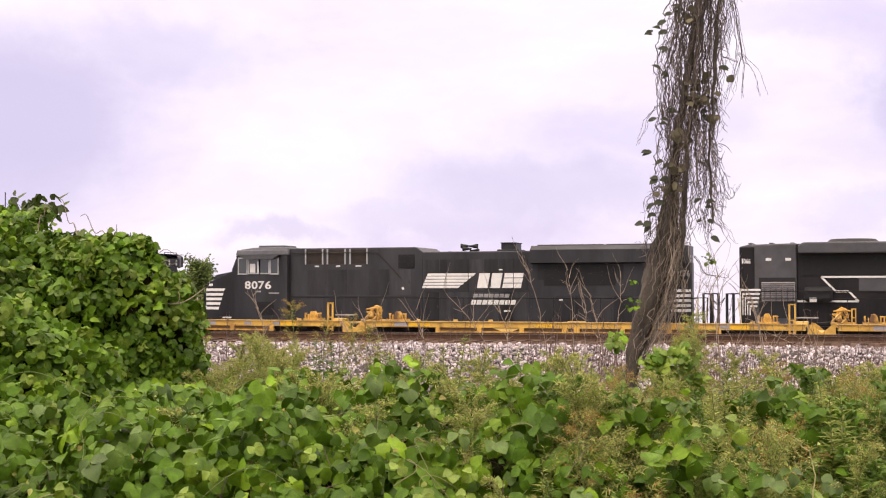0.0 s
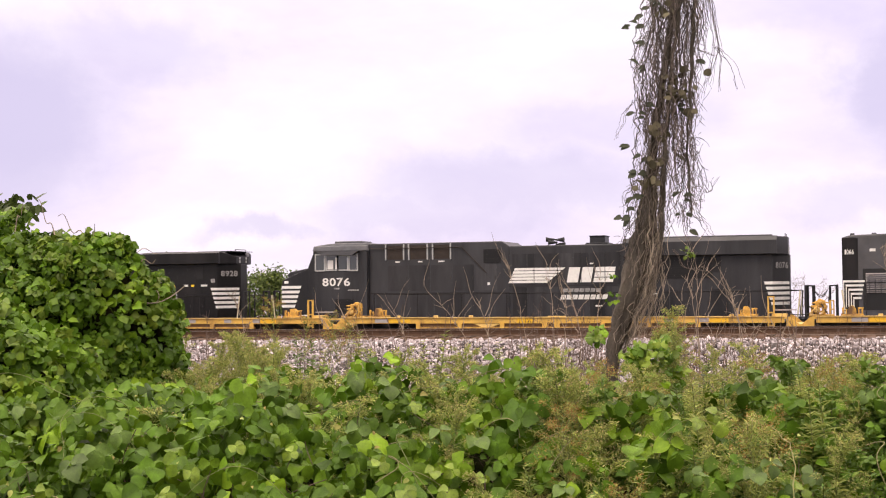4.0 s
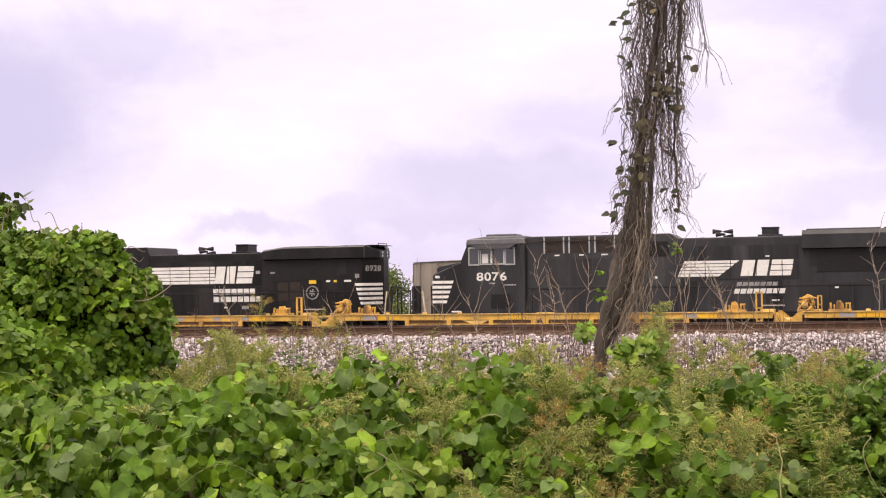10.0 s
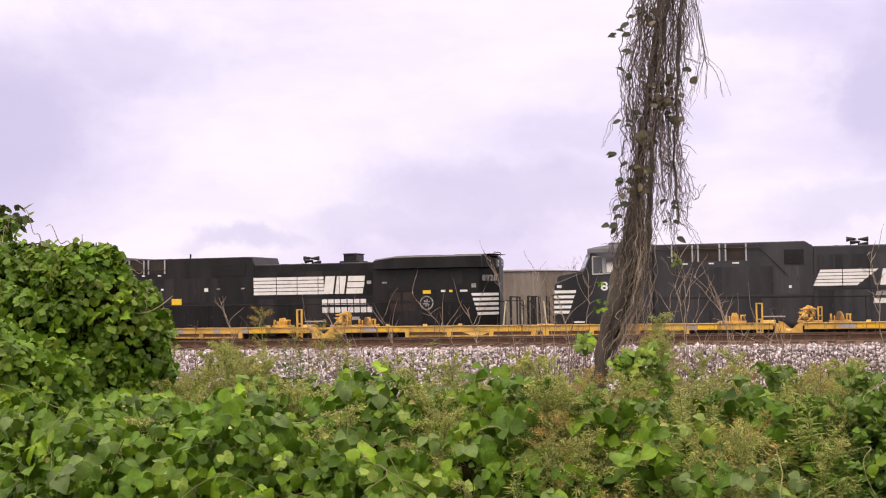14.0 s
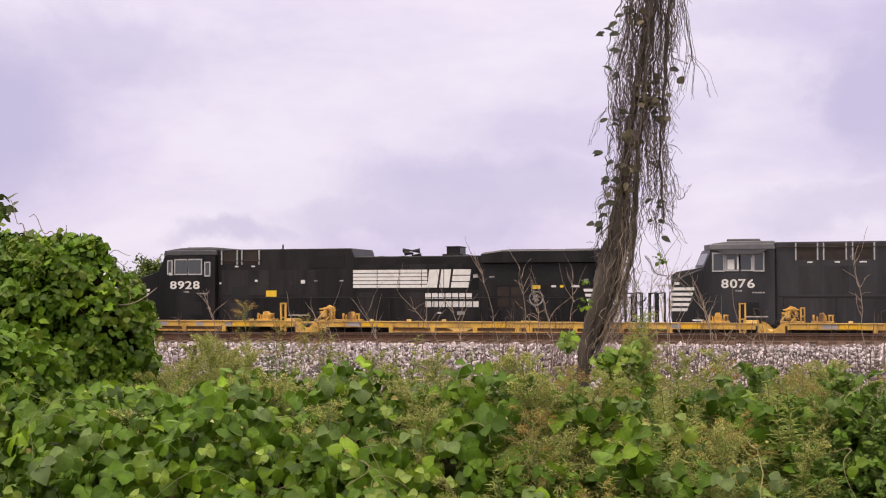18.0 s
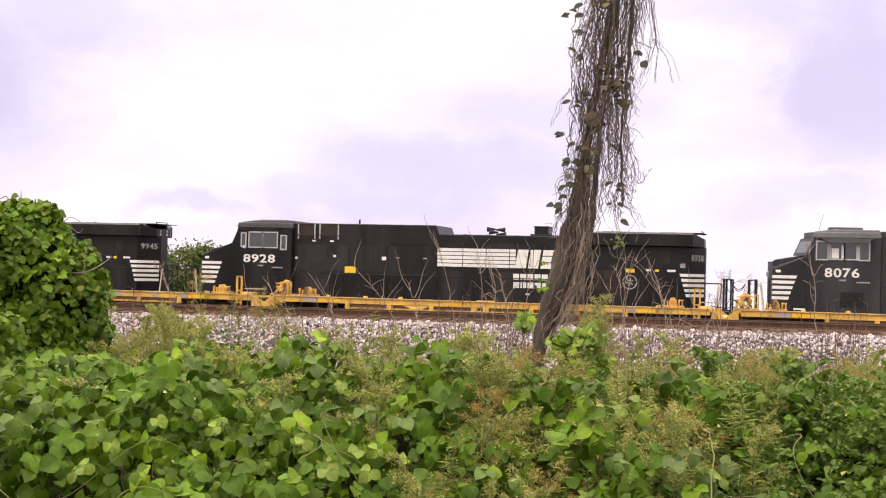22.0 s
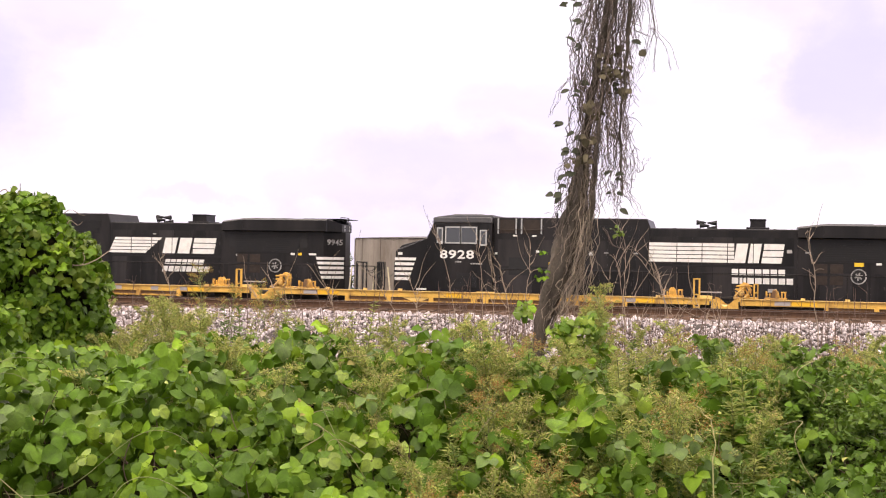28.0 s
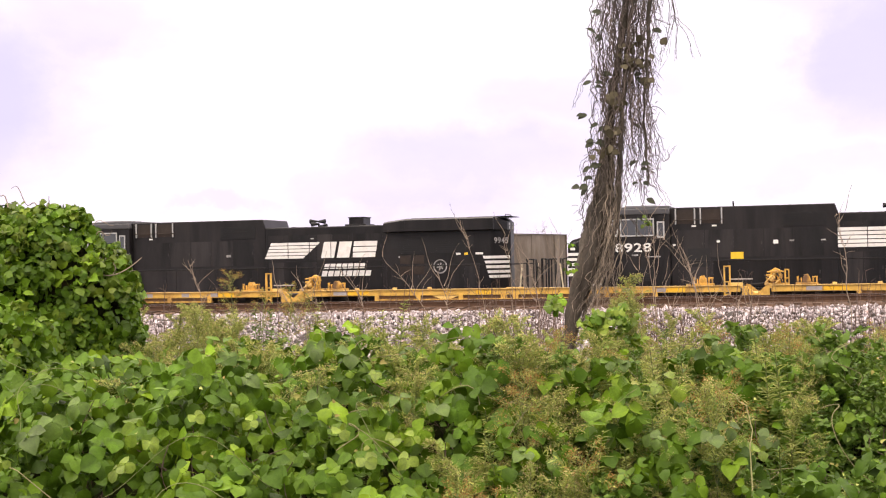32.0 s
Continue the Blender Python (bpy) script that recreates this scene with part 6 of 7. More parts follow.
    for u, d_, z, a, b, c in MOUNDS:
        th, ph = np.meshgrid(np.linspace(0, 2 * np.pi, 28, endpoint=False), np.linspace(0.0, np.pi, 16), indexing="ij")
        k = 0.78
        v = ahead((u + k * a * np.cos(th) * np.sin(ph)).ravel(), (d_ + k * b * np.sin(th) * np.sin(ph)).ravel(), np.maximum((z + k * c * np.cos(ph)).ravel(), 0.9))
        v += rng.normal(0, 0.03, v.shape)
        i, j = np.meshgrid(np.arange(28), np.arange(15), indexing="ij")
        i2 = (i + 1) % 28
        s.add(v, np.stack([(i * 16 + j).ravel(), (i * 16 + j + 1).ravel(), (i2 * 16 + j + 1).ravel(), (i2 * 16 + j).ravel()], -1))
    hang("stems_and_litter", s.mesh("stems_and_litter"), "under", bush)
    s, lightened = Soup(), Soup()
    for u, d_, z, a, b, c in MOUNDS:
        n = int(5800 * a * c) + 300
        q = unit(rng.normal(size=(n, 3)))
        q = q[(q[:, 1] < 0.45) & (q[:, 2] > -0.75)]
        x, h = u + q[:, 0] * a, z + q[:, 2] * c
        fold = 0.7 * np.sin(x * 7.3 + 1.2 * np.sin(h * 4.1)) * np.sin(h * 8.2 + 0.8 * np.sin(x * 5.0)) + 0.8 * np.sin(x * 15 + h * 9) * np.sin(h * 17 - x * 8)
        ok = rng.uniform(0, 1, len(q)) > np.interp(fold, [-0.9, -0.05], [0.42, 0.0])
        q, fold = q[ok], fold[ok]
        r = 1 + 0.055 * fold - 0.15 * rng.beta(0.9, 2.4, len(q)) + 0.012
        p = np.array([u, d_, z]) + q * r[:, None] * np.array([a, b, c])
        ok = bush_field(p) > -0.12
        p, q = p[ok], q[ok]
        nn = unit(q / np.array([a, b, c]) + np.array([0, -0.7, 0.85]))
        # some leaves on raised folds turn paler, painting highlights on the clumps
        pale = (fold[ok] > 0.1) & (rng.uniform(0, 1, len(p)) < 0.42)
        for soup, some in ((s, ~pale), (lightened, pale)):
            broad_leaves(soup, ahead(*p[some].T), ahead(*nn[some].T), 0.03 + 0.043 * rng.beta(1.6, 2.0, int(some.sum())), 0.5, 0.75)
    tagged(hang("leaves", s.mesh("leaves", True), "kudzu", bush), kind="stuff")
    tagged(hang("young_leaves", lightened.mesh("young_leaves", True), "kudzu_pale", bush, "paler leaves on the raised clumps, with highlights put in the colour"), kind="stuff")
    # loose tendrils over the top, some with a leaf or two
    for k, (u, z, L, w) in enumerate(((-2.62, 3.4, 0.36, 1.9), (-2.42, 3.38, 0.3, 2.2), (-2.2, 3.2, 0.34, 0.4), (-2.1, 3.12, 0.26, 0.7), (-2.35, 3.32, 0.2, 1.5), (-2.9, 3.46, 0.22, 1.3), (-2.02, 2.85, 0.3, 0.3))):
        q = np.linspace(0, 1, 12)
        s = Soup()
        s.tube(ahead(u + L * q * math.cos(w), 9.2 + 0 * q, z + L * 0.7 * q * math.sin(w) + 0.035 * np.sin(q * 9 + k)), 0.0045, 0.002, 5)
        hang("tendril", s.mesh("tendril"), "straw", bush)
    q = np.linspace(0, 1, 16)               # a bare stem that sags out of the side
    s = Soup()
    s.tube(ahead(-2.05 + 0.41 * q, 8.9 + 0 * q, 2.97 + 0.06 * q - 0.09 * np.sin(q * 3.1)), 0.006, 0.003, 5)
    s.tube(ahead(-1.84 + 0.02 * np.sin(q * 3), 8.9 + 0 * q, 2.91 + 0.09 * q), 0.003, 0.002, 5)
    hang("bare_stem", s.mesh("bare_stem"), "straw", bush)


build_kudzu()


# ---------------------------------------------------------------- leafy sapling behind the bush, far trees
def leafy_tree(name, base, height, spread, leaf, count, label, material, twigs=26, lean=0.0, low=0.35, narrow=False, thick=0.03):
    t = thing(name, pose(*base), label, "tree", "trees")
    s = Soup()
    top = np.array([lean, 0, height])
    q = np.linspace(0, 1, 9)[:, None]
    s.tube(q * top * 0.85 + 0.04 * height * np.sin(q * 5) * np.array([[1, 0.6, 0]]), thick * height, 0.2 * thick * height, 8)
    ends = []
    for k in range(twigs):
        f = rng.uniform(low, 0.85)
        a = top * f
        w = rng.uniform(0, 6.28)
        L = spread * (1.15 - f * 0.75) * rng.uniform(0.6, 1.05)
        b = a + np.array([math.cos(w) * L, math.sin(w) * L, L * rng.uniform(0.3, 0.8)])
        mid = (a + b) / 2 + rng.normal(0, 0.08 * L, 3)
        pts = np.array([a, (a + mid) / 2, mid, (mid + b) / 2, b])
        s.tube(pts, 0.3 * thick * height, 0.07 * thick * height, 5)
        ends += [pts[2], pts[3], b]
    part_me = s.mesh("trunk")
    hang("trunk", part_me, "bark", t)
    ends = np.array(ends)
    s = Soup()
    c = ends[rng.integers(0, len(ends), count)]
    p = c + rng.normal(0, 0.13 * spread, (count, 3)) * np.array([1, 1, 0.8])
    nr = unit(rng.normal(0, 0.8, (count, 3)) + np.array([0, -0.4, 0.8]))
    m = frames_for(nr, rng.normal(size=(count, 3)) + np.array([0, 0, -0.6]), rng.uniform(0.6, 1.2, count) * leaf)
    s.many(BLADE_V * np.array([1.6, 1, 1]) if narrow else OVAL_V, BLADE_F if narrow else OVAL_F, m, p)
    tagged(hang("crown", s.mesh("crown"), material, t), kind="stuff")
    return t


sap = ahead(np.array([-3.8]), np.array([11.6]), np.array([1.1]))[0]
leafy_tree("sapling", tuple(sap), 3.28, 0.5, 0.115, 420, "thin leafy sapling rising behind the kudzu mound", "sapling", 20, low=0.55, thick=0.006)
for x, y, h, sp, n, lab in ((-35.4, 70, 4.7, 1.6, 1500, "thin green tree beyond the railway"), (-28.0, 66, 4.3, 1.9, 3200, "small green tree beyond the railway"), (-36.0, 66, 5.2, 1.5, 3200, "small green tree beyond the railway"),
                            (-25.0, 70, 4.2, 1.9, 2600, "round green tree beyond the railway"), (-22.0, 72, 3.9, 1.8, 2600, "round green tree beyond the railway"),
                            (-33.0, 70, 4.4, 2.0, 3200, "green tree beyond the railway"), (-19.4, 78, 3.7, 1.9, 2200, "low green tree beyond the railway"),
                            (-40.5, 72, 4.8, 2.2, 2600, "green tree beyond the railway"), (-30.5, 74, 4.3, 2.2, 2600, "green tree beyond the railway"),
                            (-27.0, 76, 4.3, 2.0, 2400, "green tree beyond the railway"), (-24.5, 84, 4.5, 1.4, 1200, "low green tree beyond the railway"),
                            (-22.3, 86, 4.4, 1.5, 1200, "low green tree beyond the railway")):
    leafy_tree("tree", (x, y, -0.5), h * 1.07, sp * 1.15, 0.19, n * 2, lab, "tree", 34, rng.normal(0, 0.2), 0.12)


def bare_tree(base, height, label):
    t = thing("bare_tree", pose(*base), label, "tree", "trees")
    s = Soup()

    def grow(a, d, L, r, level):
        b = a + d * L
        mid = (a + b) / 2 + rng.normal(0, 0.05 * L, 3)
        s.tube(np.array([a, mid, b]), r, r * 0.6, 5)
        if level:
            for _ in range(3):
                grow(b if rng.uniform() < 0.6 else mid, unit(d + rng.normal(0, 0.55, 3)), L * rng.uniform(0.55, 0.75), r * 0.6, level - 1)
    grow(np.zeros(3), np.array([0, 0, 1.0]), height * 0.38, 0.04, 5)
    tagged(hang("crown", s.mesh("crown"), "straw", t), kind="stuff")
bare_tree((-8.6, 66, -0.5), 5.2, "leafless thin tree beyond the railway")
bare_tree((-2.2, 68, -0.5), 5.4, "leafless thin tree beyond the railway")
bare_tree((-14.0, 70, -0.5), 6.2, "leafless thin tree beyond the railway")


# ---------------------------------------------------------------- dead tree wrapped in hanging vines
TRUNK = [(1.57, 2.11, 0.070), (1.61, 2.32, 0.052), (1.67, 2.59, 0.070), (1.75, 2.83, 0.090), (1.83, 3.07, 0.103), (1.89, 3.31, 0.094), (1.92, 3.56, 0.078), (1.95, 3.85, 0.051), (1.99, 4.14, 0.036), (2.04, 4.52, 0.029), (2.11, 4.91, 0.026), (2.16, 5.25, 0.025), (2.21, 5.58, 0.023), (2.28, 6.07, 0.020)]      # across, height, radius
STEMS = [[(1.68, 2.40, 0.013), (1.77, 2.59, 0.016), (1.87, 2.83, 0.017), (1.96, 3.07, 0.017), (2.02, 3.31, 0.019), (2.04, 3.56, 0.020), (2.05, 3.89, 0.020), (2.08, 4.28, 0.019), (2.12, 4.67, 0.017), (2.17, 5.05, 0.016), (2.24, 5.49, 0.016), (2.31, 6.02, 0.015)],
         [(2.29, 3.60, 0.007), (2.28, 3.94, 0.008), (2.26, 4.23, 0.009), (2.29, 4.52, 0.010), (2.32, 4.91, 0.012), (2.34, 5.25, 0.013), (2.36, 5.58, 0.013), (2.40, 6.02, 0.013)]]
CURTAIN = [(3.17, 1.75, 2.12), (3.36, 1.77, 2.20), (3.56, 1.80, 2.31), (3.80, 1.84, 2.37), (4.04, 1.87, 2.37), (4.28, 1.91, 2.34), (4.52, 1.91, 2.34), (4.76, 1.91, 2.36), (5.00, 1.92, 2.38), (5.25, 1.96, 2.42), (5.49, 2.01, 2.43), (6.02, 2.07, 2.54)]      # height, left and right edge of the hanging vines
LEAVES_LEFT = [(1.91, 5.38), (1.96, 5.42), (1.74, 5.20), (1.81, 5.21), (1.87, 5.22), (1.87, 5.06), (1.80, 4.86), (1.87, 4.83), (1.93, 4.52), (1.77, 4.45), (1.85, 4.44), (1.72, 4.18), (1.82, 4.09), (1.77, 3.94), (1.86, 3.94), (1.74, 3.76), (1.82, 3.76), (1.75, 3.64), (1.65, 3.57), (1.72, 3.58), (2.03, 5.39), (1.86, 5.29), (1.90, 4.08), (1.87, 3.95)]
LEAVES_RIGHT = [(2.22, 4.09), (2.19, 3.76), (2.28, 3.72), (2.20, 3.59), (2.28, 3.57), (2.33, 3.46), (2.25, 4.86), (2.24, 4.48), (2.40, 4.91)]
MATTED = [(2.16, 4.64), (2.08, 5.34), (2.25, 4.84), (2.23, 4.63), (2.03, 4.28), (1.96, 4.04), (1.90, 3.85), (2.25, 4.46), (2.13, 4.71)]
FOOT = [(1.82, 2.45), (1.77, 2.42), (1.90, 2.43), (1.84, 2.35), (2.01, 2.40), (1.77, 2.30), (1.94, 2.30), (2.06, 2.32), (1.87, 2.24), (2.13, 2.40), (1.50, 2.59), (1.47, 2.55), (1.55, 2.15), (2.01, 2.50), (2.18, 2.26), (1.82, 2.15), (1.96, 2.15), (2.08, 2.15), (1.89, 2.03)]
SPRIG = [(1.59, 3.07), (1.62, 3.08), (1.58, 2.92), (1.55, 2.86), (1.57, 2.85), (1.64, 2.92), (1.62, 2.86)]


def stem_mesh(name, line, d, n=26, rough=0.16):
    """A knotted stem through (across, height, radius) points."""
    line = np.array(line)
    q = np.linspace(0, len(line) - 1, 60)
    k = np.arange(len(line))
    u, z, r = (np.interp(q, k, line[:, c]) for c in range(3))
    soft = np.ones(7) / 7
    u = np.concatenate([u[:3], np.convolve(u, soft, "valid"), u[-3:]])
    pts = ahead(u + 0.006 * np.sin(q * 7), d + 0.02 * np.sin(q * 1.7), z)
    t = unit(np.gradient(pts, axis=0))
    a = unit(np.cross(t, np.array([[0, 1.0, 0]])))
    b = np.cross(t, a)
    w = np.linspace(0, 2 * np.pi, n, endpoint=False)
    rr = r[:, None] * (1 + rough * np.sin(w * 3 + q[:, None] * 0.5) + 0.7 * rough * np.sin(w * 7 - q[:, None] * 0.9) + 0.6 * rough * np.sin(w * 11 + q[:, None] * 1.7) + rng.normal(0, 0.06, (60, n)))
    ring = pts[:, None] + rr[..., None] * (np.cos(w)[None, :, None] * a[:, None] + np.sin(w)[None, :, None] * b[:, None])
    i, j = np.meshgrid(np.arange(59), np.arange(n), indexing="ij")
    j2 = (j + 1) % n
    s = Soup()
    s.add(ring.reshape(-1, 3), np.stack([(i * n + j).ravel(), (i * n + j2).ravel(), ((i + 1) * n + j2).ravel(), ((i + 1) * n + j).ravel()], -1))
    return s.mesh(name, True)


def build_vine_tree():
    D = 11.0
    t = thing("dead_tree", pose(0, 0, 0), "leaning dead tree trunk wrapped in hanging dry vines", "tree")
    hang("trunk", stem_mesh("trunk", TRUNK, D), "bark", t)
    for line in STEMS:
        hang("vine_stem", stem_mesh("vine_stem", line, D - 0.09, 9, 0.3), "bark", t, "thick grey climbing vine stem")
    ez, el, er = (np.array(c) for c in zip(*CURTAIN))
    tr = np.array(TRUNK)
    middle = lambda z: np.interp(z, tr[:, 1], tr[:, 0])
    # ropes of strands that hang side by side, with gaps of sky between the ropes
    s = Soup()
    ropes = [(0.03, 0.03, 8), (0.12, 0.02, 9), (0.22, 0.022, 12), (0.33, 0.03, 12), (0.45, 0.03, 12), (0.56, 0.025, 11), (0.66, 0.02, 9), (0.77, 0.022, 10), (0.87, 0.022, 11), (0.96, 0.025, 9), (0.3, 0.08, 34), (0.46, 0.08, 40), (0.7, 0.1, 30)]
    for f, sig, count in ropes:
        drift = 0.02 * np.sin(np.linspace(0, 9, 60) + f * 20)
        for k in range(count):
            z1 = rng.uniform(4.3, 6.1) if rng.uniform() < 0.65 else 6.2
            low = 3.08 if f < 0.5 else np.interp(f, [0.5, 0.75, 1.0], [3.1, 3.45, 3.6])
            z0 = max(z1 - rng.uniform(0.7, 2.4), low + abs(rng.normal(0, 0.22)))
            n = 46
            z = np.linspace(z1, z0, n)
            lo, hi = np.interp(z, ez, el), np.interp(z, ez, er)
            u = lo + f * (hi - lo) + np.interp(z, np.linspace(3, 6.3, 60), drift) + sig * np.clip(rng.normal(), -1.6, 1.6)
            kink = np.cumsum(rng.normal(0, 0.012, n))
            kink -= np.linspace(0, kink[-1] * 0.7, n)
            u += kink + 0.012 * np.sin(z * rng.uniform(12, 30) + k) + rng.normal(0, 0.0035, n)
            dd = D + rng.uniform(-0.16, 0.16) + np.cumsum(rng.normal(0, 0.008, n))
            r = rng.choice([0.0024, 0.0036, 0.006], p=[0.4, 0.4, 0.2])
            s.tube(ahead(u, dd, z), r, r * 0.6, 4)
    # short curled rootlets crossing between the ropes
    for k in range(1300):
        z = 3.1 + 3.1 * rng.uniform() ** 0.9
        lo, hi = np.interp(z, ez, el), np.interp(z, ez, er)
        f = rng.beta(0.9, 1.1) if rng.uniform() < 0.6 else rng.choice([0.0, 1.0]) + rng.normal(0, 0.04)
        if f > 0.55 and z < 3.5:
            continue
        L, w = rng.uniform(0.05, 0.2), rng.uniform(-1.5, 1.5) + (3.14 if rng.uniform() < 0.5 else 0)
        q = np.linspace(0, 1, 8)
        bend = rng.normal(0, 1.6)
        uu = lo + f * (hi - lo) + np.cumsum(np.cos(w + bend * q)) * L / 14
        zz = z + np.cumsum(np.sin(w + bend * q)) * L / 8 - 0.05 * q
        s.tube(ahead(uu, D + rng.uniform(-0.18, 0.18) + 0 * q, zz), rng.uniform(0.0018, 0.0034), 0.0013, 4)
    # loose strands that bow out from the mass
    for u0, z0, u1, z1, u2, z2 in ((2.02, 5.4, 1.82, 4.95, 1.92, 4.3), (1.98, 5.2, 1.84, 4.8, 1.9, 4.5), (2.49, 5.6, 2.56, 5.05, 2.42, 4.6), (2.45, 5.5, 2.54, 5.1, 2.47, 4.7), (2.5, 5.5, 2.57, 5.1, 2.56, 4.66),
                                   (2.37, 5.25, 2.39, 5.0, 2.53, 4.95), (2.55, 5.05, 2.66, 4.95, 2.76, 4.68), (1.84, 4.6, 1.75, 4.45, 1.68, 4.25), (2.32, 4.2, 2.43, 3.95, 2.43, 3.7), (2.36, 3.95, 2.48, 3.78, 2.56, 3.92),
                                   (2.2, 3.7, 2.24, 3.4, 2.3, 3.12), (2.3, 3.75, 2.36, 3.58, 2.5, 3.4), (2.15, 3.3, 2.25, 3.14, 2.42, 3.11), (1.86, 3.6, 1.74, 3.42, 1.68, 3.34), (1.82, 3.9, 1.72, 3.75, 1.74, 3.5)):
        line = ((u0, z0), (u1, z1), (u2, z2))
        p = np.array(line)
        q, k = np.linspace(0, len(p) - 1, 22), np.arange(len(p))
        for _ in range(3):
            u, z = np.interp(q, k, p[:, 0]), np.interp(q, k, p[:, 1])
            u[1:-1] = (u[:-2] + u[1:-1] + u[2:]) / 3
            s.tube(ahead(u + 0.008 * np.sin(q * 6) + np.cumsum(rng.normal(0, 0.005, 22)), D + rng.uniform(-0.1, 0.1) + 0 * q, z), 0.0026, 0.0014, 4)
    tagged(hang("vines", s.mesh("vines"), "vine", t), kind="stuff")
    # creeper roots clinging to the trunk, fanned at its foot
    s = Soup()
    for k in range(60):
        z1 = rng.uniform(2.75, 4.6)
        z0 = max(z1 - rng.uniform(0.3, 0.9), 2.34)
        n = 18
        z = np.linspace(z1, z0, n)
        side = np.clip(rng.normal(0.55, 0.4), -1, 1.3)
        rad = np.interp(z, tr[:, 1], tr[:, 2]) + 0.012
        u = middle(z) + side * rad + np.cumsum(rng.normal(0, 0.014, n)) + 0.012 * np.sin(z * rng.uniform(14, 45) + k)
        s.tube(ahead(u, D - np.sqrt(np.maximum(rad ** 2 * (1 - min(abs(side), 0.95) ** 2), 0)) - rng.uniform(0.0, 0.03), z), rng.uniform(0.002, 0.0055), 0.0018, 5)
    for k in range(50):                     # free roots right of the foot
        z = np.linspace(rng.uniform(2.9, 3.5), rng.uniform(2.4, 2.62), 16)
        f = rng.uniform(0, 1)
        u = np.interp(z, [2.4, 2.9, 3.5], [1.66 + 0.2 * f, 1.86 + 0.14 * f, 1.97 + 0.1 * f]) + np.cumsum(rng.normal(0, 0.013, 16)) + 0.012 * np.sin(z * rng.uniform(12, 40) + k)
        s.tube(ahead(u, D - 0.12 - rng.uniform(0, 0.1) + 0 * z, z), rng.uniform(0.0018, 0.0048), 0.0016, 5)
    tagged(hang("creeper", s.mesh("creeper"), "creeper", t), kind="stuff")
    # single leaves beside the vines
    meshes = []
    for k in range(5):
        q = Soup()
        v, f = leaflet(0.0, rng.uniform(0.1, 0.4), rng.uniform(0.1, 0.4))
        q.add(v * np.array([0.62, 1, 1]), f)
        me = q.mesh("leaf", True)
        me.materials.append(M["vineleaf"])
        meshes.append(me)
    for side, spots in ((-1, LEAVES_LEFT), (1, LEAVES_RIGHT)):
        for k, (u, z) in enumerate(spots):
            for _ in range(2 if k % 3 else 1):
                ob = new("leaf", meshes[(k + _) % 5])
                ob.parent = t
                tip = ahead(np.array([side * 0.9 + rng.normal(0, 0.35)]), np.array([rng.normal(0, 0.4)]), np.array([rng.normal(-0.15, 0.3)]))
                nr = ahead(np.array([rng.normal(0, 0.35)]), np.array([-0.75]), np.array([0.6]))
                m = frames_for(nr, tip, np.array([rng.uniform(0.05, 0.088)]))[0]
                base = ahead(np.array([u - side * 0.045 + rng.normal(0, 0.008)]), np.array([D - 0.1]), np.array([z + rng.normal(0, 0.012)]))[0]
                ob.matrix_basis = Matrix.Translation(Vector(base)) @ Matrix(m.tolist()).to_4x4()
    s = Soup()                              # brown mats of dead leaves caught in the vines
    P = np.array([(u + rng.normal(0, 0.045), D - 0.12 + rng.normal(0, 0.04), z + rng.normal(0, 0.024)) for u, z in MATTED for _ in range(9)])
    m = frames_for(ahead(rng.normal(0, 0.5, len(P)), np.full(len(P), -0.7), rng.normal(0.3, 0.5, len(P))), rng.normal(size=(len(P), 3)), rng.uniform(0.035, 0.07, len(P)))
    s.many(BROAD_V, BROAD_F, m, ahead(P[:, 0], P[:, 1], P[:, 2]))
    tagged(hang("dead_leaves", s.mesh("dead_leaves", True), "matted", t, "brown dead leaves caught in the vines"), kind="stuff")
    # fresh kudzu round the foot and two sprigs higher up
    for ink, count, sprig, name in (("kudzu", 3, SPRIG, "kudzu_leaves"), ("kudzu_pale", 5, [(2.2, 3.28), (2.24, 3.3), (2.27, 3.25), (2.22, 3.23), (2.25, 3.26)], "young_leaves")):
        s = Soup()
        P = np.array([(0.87 * (u + rng.normal(0, 0.035)), D - 1.4 + rng.normal(0, 0.08), EYE + 0.87 * (z - EYE + rng.normal(0, 0.03))) for u, z in FOOT for _ in range(count)] + [(u, D - 0.2, z) for u, z in sprig])
        nr = ahead(rng.normal(0, 0.3, len(P)), np.full(len(P), -0.55), np.full(len(P), 0.9))
        broad_leaves(s, ahead(P[:, 0], P[:, 1], P[:, 2]), nr, np.concatenate([rng.uniform(0.034, 0.062, count * len(FOOT)), np.full(len(sprig), 0.034)]))
        tagged(hang(name, s.mesh(name, True), ink, t), kind="stuff")


build_vine_tree()


